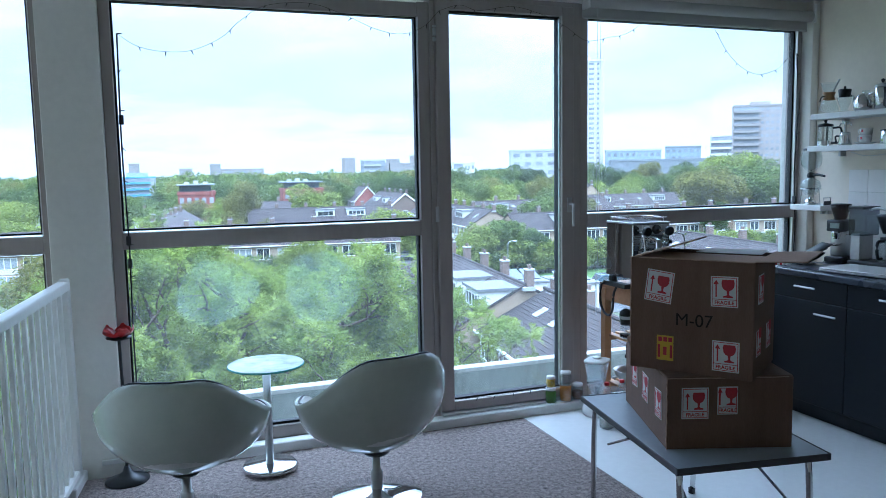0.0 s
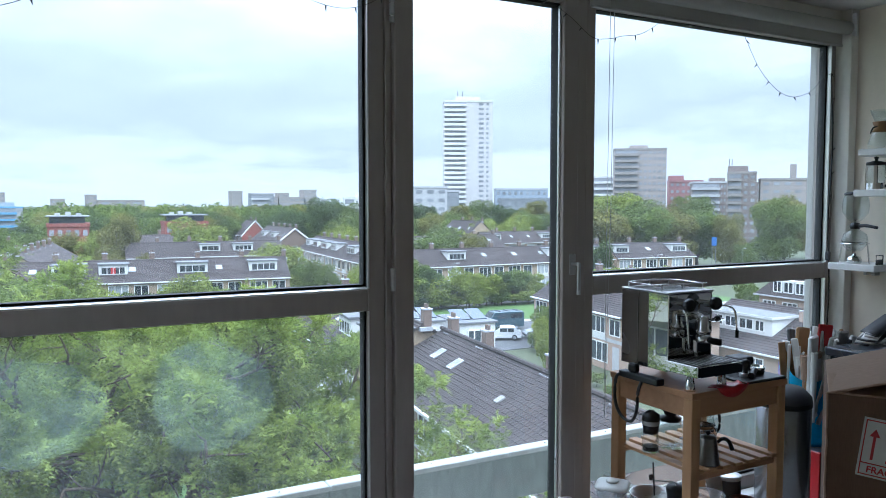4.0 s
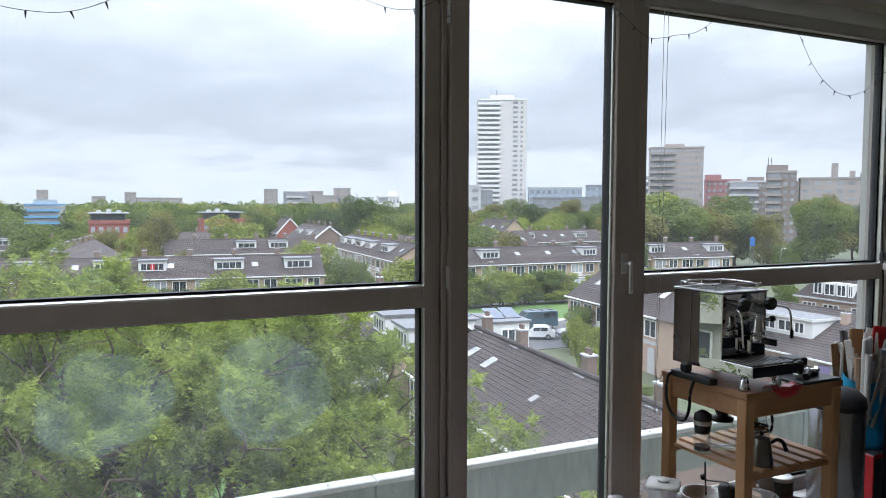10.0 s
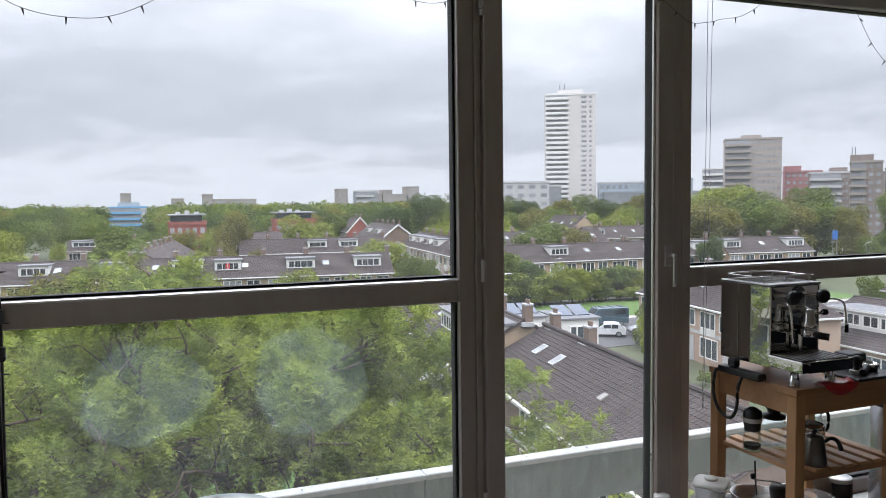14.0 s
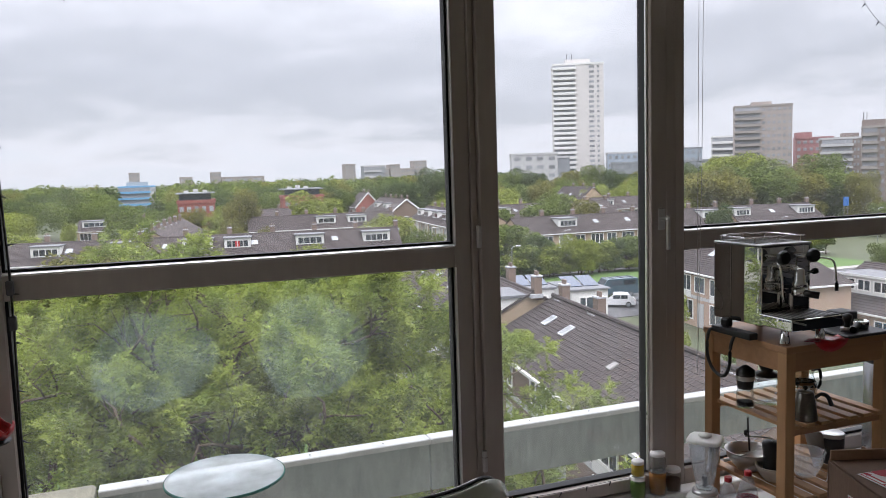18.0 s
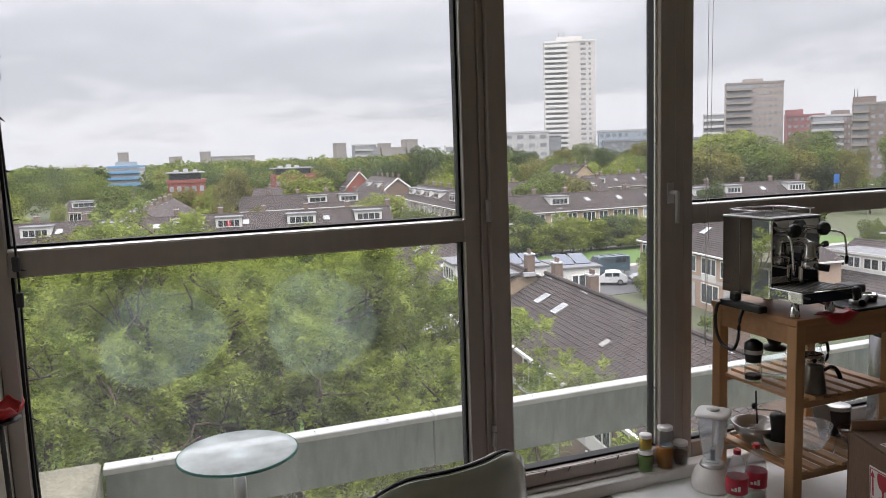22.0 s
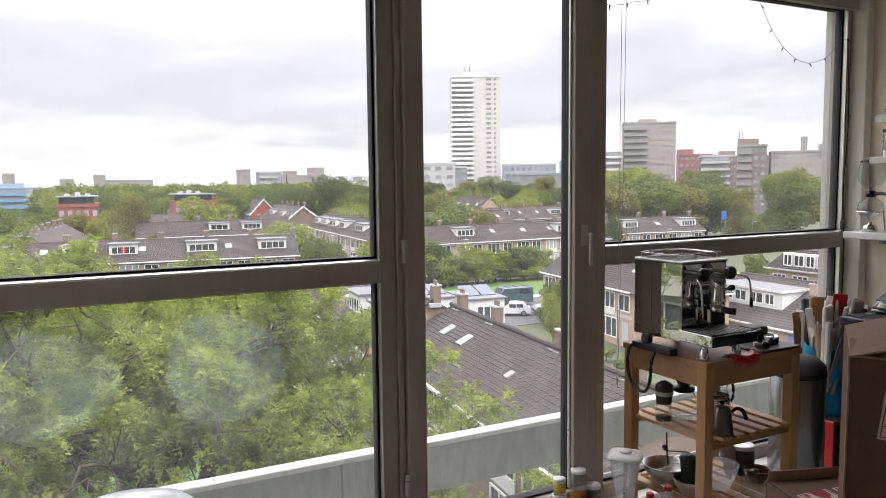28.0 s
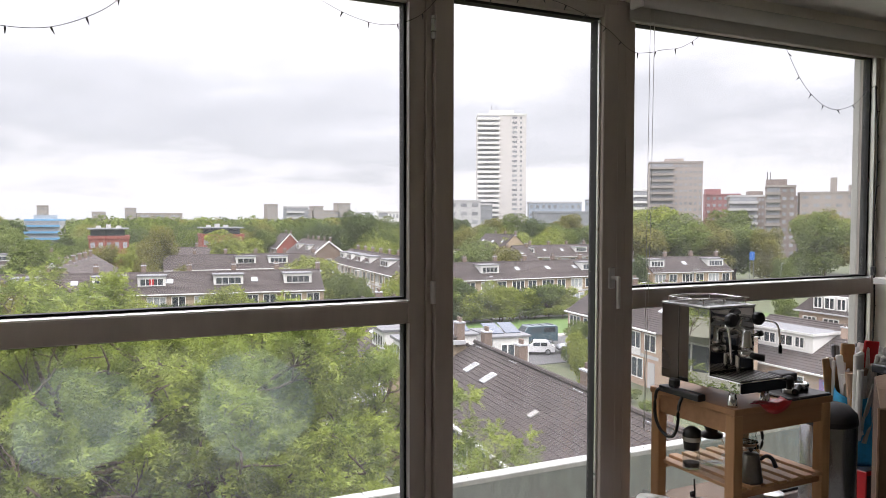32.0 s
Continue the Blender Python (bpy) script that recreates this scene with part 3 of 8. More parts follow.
for x in (1.088, 2.90):
    part("bracket", box(x - 0.012, x + 0.002, -0.145, -0.062, 2.53, 2.655, 0.004), WHITE, blind)
bm = tube([(1.165, -0.10, 2.56), (1.168, -0.09, 1.6), (1.168, -0.085, 0.62)], 0.0012, 5)
tube([(1.19, -0.10, 2.56), (1.19, -0.09, 1.6), (1.172, -0.085, 0.60)], 0.0012, 5, bm)
part("pull_chain", bm, ALU_LIGHT, blind)

# blind rail over window_1
rail = thing("blind_rail", "slim dark blind rail over the large window", "blind")
part("rail", box(-1.69, 0.07, -0.075, -0.037, 2.53, 2.574, 0.004), ALU, rail)


# ---- the balcony ledge outside ----
ledge = thing("balcony_panel", "weathered pale grey balcony panel with green stains", "balcony", kind="structure")
for i in range(4):
    x0 = -1.53 + i * 1.9
    part("panel", box(x0 + 0.006, x0 + 1.894, 1.46, 1.50, -0.43, -0.125, 0.003), PANEL, ledge)
    part("coping", box(x0, x0 + 1.897, 1.425, 1.53, -0.122, -0.085, 0.006), COPING, ledge, "pale coping strip")
    for k in range(4):
        part("bolt", cyl(0.006, 0, 0.008, x0 + 0.25 + 0.45 * k, 1.46, 8, None, m=pose(0, 0, -0.08)), STEEL, ledge)
for x in (-1.3, 0.6, 2.5, 4.4):
    part("bracket", box(x, x + 0.05, 0.2, 1.458, -0.44, -0.39, 0.004), STEEL, ledge)
cw = struct("balcony_end_wall", box(-1.92, -1.545, 0.22, 1.53, -0.95, -0.075, 0.015), MOSSY, "mossy concrete end wall of the balcony", "wall")
struct("facade_below", box(X_RAIL + 0.1, 12.0, 0.02, 0.20, G, -0.62), CONCRETE, "concrete outer wall of the apartment block", "wall")
struct("facade_west", box(-16.0, XL - 0.2, 0.02, 0.2, G, 6.0), CONCRETE, "concrete outer wall of the apartment block", "wall")
struct("facade_east", box(XR + 0.2, 12.0, 0.02, 0.2, -0.62, 6.0), CONCRETE, "concrete outer wall of the apartment block", "wall")
struct("facade_upper", box(XL - 0.2, XR + 0.2, 0.06, 0.25, ZC + 0.25, 6.0), CONCRETE, "concrete outer wall over the flat", "wall")

# ---- the neighbourhood outside ----
struct("ground", box(-2500, 3000, 0.3, 4500, G - 0.5, G), GROUNDM, "gardens, verges and far ground of the district", "ground")
struct("lawn_2", box(-12, 2.3, 11, 27.5, G - 0.05, G + 0.03), GRASS, "mown lawn under the large tree", "grass")
struct("lawn", box(30, 95, 74, 90, G - 0.05, G + 0.03), GRASS, "mown lawn beside the street", "grass")
struct("lawn_2", box(-22, 13, 12, 60, G - 0.05, G + 0.03), GRASS, "grass under the large tree", "grass")
struct("road", box(26, 100, 60, 74, G - 0.05, G + 0.05), ASPHALT, "grey street with parked cars", "road")
struct("road_2", box(32.5, 38.5, 76, 220, G - 0.05, G + 0.045), ASPHALT, "side street between the terraces", "road")
struct("pavement", box(26, 100, 74, 75.6, G - 0.05, G + 0.14), PAVING, "pale pavement with a kerb", "pavement")
struct("pavement_2", box(30, 100, 90, 91.5, G - 0.05, G + 0.12), PAVING, "pale footpath behind the lawn", "pavement")
struct("parking", box(8, 26, 42, 74, G - 0.05, G + 0.05), PAVING, "paved parking court", "pavement")

CACHE = {}


def shared(key, make):
    if key not in CACHE:
        bm, mat = make()
        me = bpy.data.meshes.new(key[0])
        bm.normal_update()
        bm.to_mesh(me)
        bm.free()
        me.materials.append(mat)
        CACHE[key] = me
    return CACHE[key]


def piece(name, key, make, parent, m):
    ob = new(name, shared(key, make))
    ob.parent = parent
    ob.matrix_basis = m
    return ob


def glazed(parent, m, w, h, bars=1, frame_mat=None, pane_mat=None, name="window"):
    """A window 0.08 proud of the wall, seen from local -y: a frame with bars and its panes."""
    fm, pm = frame_mat or WHITE, pane_mat or PANE

    def fr():
        bm = bmesh.new()
        f = 0.09
        for q in ((-w / 2, -w / 2 + f, 0, h), (w / 2 - f, w / 2, 0, h), (-w / 2 + f, w / 2 - f, 0, f), (-w / 2 + f, w / 2 - f, h - f, h)):
            box(q[0], q[1], -0.06, 0.04, q[2], q[3], 0, bm)
        for i in range(bars):
            x = -w / 2 + w * (i + 1) / (bars + 1)
            box(x - 0.045, x + 0.045, -0.05, 0.04, f, h - f, 0, bm)
        return bm, fm

    f = piece(name, (name, w, h, bars, fm.name), fr, parent, m)
    piece("pane", ("pane", w, h, pm.name), lambda: (box(-w / 2 + 0.05, w / 2 - 0.05, -0.01, 0.02, 0.05, h - 0.05), pm), f, Matrix())
    return f


def prism(L, d, e, r, over=0.0, off=0.0):
    """Walls of a gabled house, 0..L by 0..d."""
    bm = bmesh.new()
    pts = [(0, 0), (d, 0), (d, e), (d / 2, r), (0, e)]
    a = [bm.verts.new((0, y, z)) for y, z in pts]
    b = [bm.verts.new((L, y, z)) for y, z in pts]
    bm.faces.new(a[::-1])
    bm.faces.new(b)
    for i in range(5):
        j = (i + 1) % 5
        bm.faces.new((a[i], a[j], b[j], b[i]))
    bmesh.ops.recalc_face_normals(bm, faces=list(bm.faces))
    return bm


def slope(L, d, e, r, back=False, over=0.35, th=0.16, bm=None):
    """One roof slope as a slab with eaves and courses of tiles as shallow steps."""
    own = bmesh.new()
    n = 20
    run, rise = d / 2, r - e
    k = rise / run
    for i in range(n):
        y0 = -over + (run + over) * i / n
        y1 = -over + (run + over) * (i + 1) / n + 0.02
        z0, z1 = e + k * y0, e + k * y1
        if back:
            y0, y1 = d - y0, d - y1
        v = [own.verts.new(p) for p in ((-0.12, y0, z0 + th), (L + 0.12, y0, z0 + th), (L + 0.12, y1, z1 + th - 0.028), (-0.12, y1, z1 + th - 0.028))]
        w = [own.verts.new(p) for p in ((-0.12, y0, z0 + 0.01), (L + 0.12, y0, z0 + 0.01), (L + 0.12, y1, z1 + 0.01), (-0.12, y1, z1 + 0.01))]
        for f in ((v[0], v[1], v[2], v[3]), (w[3], w[2], w[1], w[0]), (v[1], v[0], w[0], w[1]), (v[2], v[1], w[1], w[2]), (v[0], v[3], w[3], w[0])):
            own.faces.new(f)
    bmesh.ops.recalc_face_normals(own, faces=list(own.faces))
    return merge(bm, own)


def chimney(parent, x, y, z, h=1.1, mat=None):
    c = part("chimney", box(x - 0.30, x + 0.30, y - 0.25, y + 0.25, z - 0.5, z + h * 0.8, 0.02), mat or BRICK_DK, parent)
    part("chimney_cap", box(x - 0.34, x + 0.34, y - 0.29, y + 0.29, z + h * 0.8, z + h * 0.8 + 0.08), LEAD, c)
    part("flashing", box(x - 0.46, x + 0.46, y - 0.52, y + 0.25, z - 0.36, z - 0.13), LEAD, c, "pale lead flashing")
    for s in (-0.14, 0.14):
        part("chimney_pot", cyl(0.09, z + h * 0.8 + 0.08, z + h * 0.8 + 0.34, x + s, y, 10), BRICK_DK, c)


def dormer(parent, x, w, d, e, r, bars=3, mat=None, h=1.35, back=False, at=0.32, red=False):
    """A flat-roofed box dormer on the front slope."""
    k = (r - e) / (d / 2)
    yf = d / 2 * at
    zf = e + k * yf
    dm = part("dormer", box(x - w / 2, x + w / 2, yf, d / 2 + 0.3, zf - 0.1, zf + h), mat or RENDER, parent)
    part("dormer_roof", box(x - w / 2 - 0.15, x + w / 2 + 0.15, yf - 0.2, d / 2 + 0.5, zf + h, zf + h + 0.16), FLATROOF, dm)
    glazed(dm, pose(x, yf - 0.02, zf + 0.18), w - 0.5, h - 0.4, bars, RENDER)
    if red:
        part("red_curtain", box(x - 0.28, x + 0.28, yf - 0.05, yf - 0.035, zf + 0.28, zf + h - 0.32), RED, dm)
    return dm


def terrace(name, label, m, units, w=5.6, d=8.4, e=5.0, r=7.6, wall=None, roof=None, dormers=(), seed=1, back_windows=False, tiles=True, front_windows=True, skip_roof=False, stacks=None, barge=False):
    rnd = random.Random(seed)
    L = units * w
    h = thing(name, label, "house", "terraced houses", m)
    wall, roof = wall or BRICK, roof or ROOFT
    part("wall", prism(L, d, e, r - 0.03), wall, h)
    if not skip_roof:
        part("roof_slope", slope(L, d, e, r), roof, h)
    part("roof_slope", slope(L, d, e, r, True), roof, h)
    bm = tube([(-0.12, d / 2, r + 0.1), (L + 0.12, d / 2, r + 0.1)], 0.13, 8)
    part("ridge", bm, roof, h)
    part("gutter", box(-0.1, L + 0.1, -0.42, -0.28, e - 0.14, e + 0.0), RENDER, h, "white gutter board")
    if front_windows:
        part("storey_band", box(0, L, -0.04, 0.0, 2.55, 2.85), RENDER_DIM, h)
    for u in range(units):
        x = u * w
        pm = PANE_L if rnd.random() < 0.45 else PANE
        if front_windows:
            glazed(h, pose(x + 1.6, 0, 3.15), 2.3, 1.5, 2, pane_mat=pm)
            glazed(h, pose(x + 4.2, 0, 3.15), 1.7, 1.5, 1, pane_mat=PANE)
            glazed(h, pose(x + 1.8, 0, 0.6), 2.7, 1.8, 2, pane_mat=pm)
            piece("door", ("terrace_door", 1), lambda: (box(-0.5, 0.5, -0.05, 0.03, 0, 2.2), RENDER_DIM), h, pose(x + 4.4, 0, 0.05))
            piece("panel", ("spandrel", 1), lambda: (box(-1.15, 1.15, -0.05, 0.02, 0, 0.5), RENDER), h, pose(x + 1.6, 0, 2.62))
        if back_windows:
            for bx in (1.5, 4.0):
                glazed(h, pose(x + bx, d, 3.1, 0, 0, 180), 1.8, 1.4, 1, pane_mat=pm)
        if stacks is None:
            chimney(h, x + w - 0.1, d / 2 + 0.3, r + 0.1)
        if tiles and rnd.random() < 0.7:
            k = (r - e) / (d / 2)
            y = d / 2 * 0.55
            piece("skylight", ("skylight", 1), lambda: (box(-0.42, 0.42, -0.5, 0.5, 0.10, 0.185, 0.02), PANE_L), h, pose(x + 2.4 + rnd.random(), y, e + k * y + 0.02, math.degrees(math.atan(k)), 0, 0))
    for g in (0, L):
        glazed(h, pose(g, d / 2, 3.2, 0, 0, -90 if g == 0 else 90), 1.2, 1.3, 1)
    if barge:
        for y0, y1 in ((-0.3, d / 2), (d + 0.3, d / 2)):
            z0 = e + (r - e) * (1 - abs(y0 - d / 2) / (d / 2))
            part("barge_board", tube([(L + 0.16, y0, z0 + 0.05), (L + 0.16, y1, r + 0.05)], 0.2, 6), RENDER, h, "white barge board")
    for x in stacks or ():
        chimney(h, x, d / 2 + 0.3, r + 0.1, 0.9)
    for x, dw, bars, red in dormers:
        dormer(h, x, dw, d, e, r, bars, red=red)
    return h


TL = "row of brick houses with brown tiled roofs"
terrace("terrace", TL + " and white dormers", pose(-20.9, 101.4, G, 0, 0, -8), 9, r=7.3, dormers=((29.0, 3.3, 3, True), (24.0, 3.7, 4, False), (38.3, 3.7, 3, False), (47.2, 3.6, 3, False), (15.2, 3.5, 3, False), (6.0, 3.4, 3, False)), seed=1)
terrace("terrace", TL + " and small dormers", pose(49.5, 99.2, G), 7, r=7.3, dormers=((8.4, 3.3, 3, False), (27.5, 3.0, 3, False), (35.5, 3.0, 2, False)), seed=2)
terrace("terrace", TL + " beyond the lawn", pose(90.5, 100.2, G, 0, 0, -8), 3, r=7.3, dormers=((1.8, 3.0, 3, False), (14.2, 3.4, 4, False)), seed=3)
terrace("terrace", TL + " by the side street", pose(50.0, 156.0, G, 0, 0, -95), 8, dormers=((4, 3.4, 3, False), (10, 4, 3, False), (17, 4.5, 3, False), (24, 3.6, 3, False), (35, 4.6, 3, False)), seed=4)
terrace("terrace", TL + " behind the first row", pose(14.0, 141.0, G, 0, 0, -4), 5, r=7.4, dormers=((14.5, 3.6, 2, False), (20.5, 3.6, 3, False)), seed=5)
terrace("terrace", "brick row seen along its ridge with many chimneys", pose(-1.4, 150.7, G, 0, 0, -99.5), 6, dormers=((5, 3, 2, False), (13, 3.4, 3, False), (22, 3, 2, False), (29, 3.4, 3, False)), seed=6, roof=ROOFD)
terrace("terrace", TL + " in the distance", pose(96.0, 152.0, G, 0, 0, 2), 8, dormers=((3, 3.4, 3, False), (19, 3.6, 4, False), (30, 3, 2, False)), seed=7)
terrace("terrace", TL + " far behind the trees", pose(14.0, 172.0, G, 0, 0, 3), 4, seed=8, roof=ROOFD)
terrace("terrace", "small brick house with white dormers under grey roofs", pose(-17.5, 170.0, G, 0, 0, -3), 2, w=6.4, r=7.0, dormers=((3.2, 4.6, 3, False), (9.6, 4.8, 3, False)), seed=15, roof=ROOFD)
terrace("terrace", "brick row with its gable end to the street", pose(52.0, 203.0, G, 0, 0, -92), 5, w=5.4, d=9.4, r=8.6, wall=BRICK_DK, barge=True, dormers=((8, 3, 2, False), (18, 3, 2, False)), seed=16)
terrace("terrace", "red brick gabled house with white barge boards", pose(56.0, 240.0, G, 0, 0, -90), 2, d=8.2, r=9.4, wall=BRICK_RED, barge=True, seed=17)
terrace("terrace", "buff brick gabled house behind the rows", pose(108.0, 200.0, G, 0, 0, -90), 3, d=10.5, r=9.6, seed=18)
terrace("terrace", "row of houses with white dormers behind the lawn terrace", pose(60.0, 137.0, G, 0, 0, 6), 6, dormers=((5, 3.4, 3, False), (14, 3.4, 3, False), (25, 3.4, 3, False)), seed=19)
SIDE = terrace("terrace", "two-storey brick houses with large windows facing the garden", pose(45.2, 62.0, G, 0, 0, -98), 3, w=5.4, seed=9, wall=BRICK_PINK)
SL = 16.2
part("wall", box(SL, SL + 3.2, 0, 7.4, 0, 4.95), BRICK_PINK, SIDE)
hm = bmesh.new()
top, c1, c2, c3, c4 = (hm.verts.new(p) for p in ((SL + 0.1, 4.2, 7.72), (SL + 3.6, -0.35, 4.95), (SL + 3.6, 7.6, 4.95), (SL, -0.35, 4.95), (SL, 8.5, 4.95)))
for f in ((c1, c2, top), (c3, c1, top), (c2, c4, top), (c3, c4, c2, c1)):
    hm.faces.new(f)
part("hip_roof", hm, ROOFT, SIDE)
part("gutter", box(SL + 3.55, SL + 3.68, -0.42, 7.6, 4.82, 4.96), RENDER, SIDE, "white gutter board")
NEAR = terrace("terrace", "near row of houses under a broad brown tiled roof", pose(16.46, 37.8, G, 0, 0, -97.5), 3, w=7.4, d=8.6, e=4.8, r=7.0, seed=12, wall=BRICK_DK, front_windows=True, skip_roof=True, tiles=False, stacks=(1.0, 5.9, 13.0, 18.6))
terrace("terrace", "neighbouring row with two tall white dormers", pose(18.1, 62.0, G, 0, 0, -97.0), 5, w=4.85, d=8.6, e=5.0, r=7.3, seed=13, dormers=((17.2, 3.2, 3, False), (22.6, 3.2, 3, False)))


# trees: trunk, limbs and a crown of many small leaves
def leaves(centres, normals, sizes, rnd, long=1.6):
    n = len(centres)
    a = rnd.normal(size=(n, 3))
    a -= (a * normals).sum(1, keepdims=True) * normals
    a /= np.linalg.norm(a, axis=1, keepdims=True) + 1e-9
    b = np.cross(normals, a)
    s = sizes[:, None]
    v = np.empty((n, 4, 3))
    v[:, 0] = centres - a * s * long * 0.5
    v[:, 1] = centres + b * s * 0.42
    v[:, 2] = centres + a * s * long * 0.5
    v[:, 3] = centres - b * s * 0.42
    return v.reshape(-1, 3)


def leaf_object(name, v, material, parent=None, k=4):
    n = len(v) // k
    me = bpy.data.meshes.new(name)
    me.vertices.add(len(v))
    me.vertices.foreach_set("co", v.astype(np.float32).ravel())
    me.loops.add(k * n)
    me.loops.foreach_set("vertex_index", np.arange(k * n, dtype=np.int32))
    me.polygons.add(n)
    me.polygons.foreach_set("loop_start", np.arange(0, k * n, k, dtype=np.int32))
    me.update(calc_edges=True)
    me.validate()
    me.materials.append(material)
    ob = new(name, me)
    if parent:
        ob.parent = parent
    return ob


def crown_points(rnd, lobes, n, shell=0.55):
    """Points scattered in the outer part of a heap of ellipsoids (x, y, z, radius, height radius)."""
    vol = np.array([l[3] ** 2 * l[4] for l in lobes]) ** 0.8
    pick = rnd.choice(len(lobes), n, p=vol / vol.sum())
    L = np.array(lobes)[pick]
    d = rnd.normal(size=(n, 3))
    d /= np.linalg.norm(d, axis=1, keepdims=True)
    rr = shell + (1 - shell) * rnd.random(n) ** 0.6
    rr *= 1 + 0.16 * np.sin(5 * d[:, 0] + 3 * d[:, 2] + pick) * np.cos(4 * d[:, 1] + 2 * pick)
    c = L[:, :3] + d * rr[:, None] * np.stack((L[:, 3], L[:, 3], L[:, 4]), 1)
    return c, d


def tree(name, label, m, h, r, mat, seed, n=2600, size=0.42, trunk=0.22, base=0.25, long=1.6, lobes_n=11, group=""):
    rnd = np.random.default_rng(seed)
    t = thing(name, label, "tree", group, m)
    zc = h * (base + 1) / 2
    lobes = [(0, 0, zc, r * 0.62, h * (1 - base) * 0.36)]
    for i in range(lobes_n):
        a = 2.4 * i + rnd.random()
        q = r * (0.35 + 0.3 * rnd.random())
        z = h * (base + (1 - base) * ((0.25 + 0.55 * rnd.random()) if base > 0.2 else (0.08 + 0.72 * rnd.random())))
        s = r * (0.30 + 0.2 * rnd.random())
        lobes.append((q * math.cos(a), q * math.sin(a), z, s, s * (0.75 + 0.2 * rnd.random())))
    c, d = crown_points(rnd, lobes, n)
    nm = d * 0.8 + rnd.normal(size=d.shape) * 0.6 + np.array((0, 0, 0.35))
    nm /= np.linalg.norm(nm, axis=1, keepdims=True)
    bm = tube(arc([(0, 0, -0.1), (0.05 * r, 0, h * 0.2), (0, 0.04 * r, h * 0.45), (0, 0, h * 0.7)], 3), trunk, 8, None, trunk * 0.3)
    for l in lobes[1:]:
        z0 = h * (base * 0.8 + 0.15 * rnd.random())
        tube(arc([(0, 0, z0), (l[0] * 0.4, l[1] * 0.4, z0 + (l[2] - z0) * 0.55), (l[0], l[1], l[2])], 3), trunk * 0.4, 5, bm, trunk * 0.08)
    part("trunk", bm, BARK, t, "", True)
    leaf_object("crown", leaves(c, nm, size * (0.6 + 0.8 * rnd.random(n)), rnd, long), mat, t)
    return t

PROTO = {}
KINDS = {
    "green": (LEAF_B, "broad-leaved street tree in mid-green leaf"),
    "bright": (LEAF_A, "bright green garden tree in full leaf"),
    "dark": (LEAF_D, "dark green tree with a dense rounded crown"),
    "gold": (LEAF_C, "tree with yellowing early-autumn leaves"),
}


def plant(kind, x, y, h, spread=1.0, turn=0.0, z=None):
    """A tree of that kind; further ones are copies of the first, turned and stretched."""
    s = h / 10.0
    m = pose(x, y, G if z is None else z, 0, 0, turn) @ Matrix.Diagonal((s * spread, s * spread, s, 1))
    small, tall = h < 5.0, h > 12.5
    variant = (kind, int(turn) % 3, small, tall)
    if variant not in PROTO:
        mat, label = KINDS[kind]
        t = tree("tree", label, Matrix(), 10.0, 4.2, mat, 11 + len(PROTO), *((2200, 0.40) if small else (14000, 0.19) if tall else (10000, 0.22)), base=0.24 if small else 0.10, group="street and garden trees")
        t.matrix_basis = m
        PROTO[variant] = t
        return t
    c = copy_thing(PROTO[variant], Matrix())
    c.matrix_basis = m
    return c


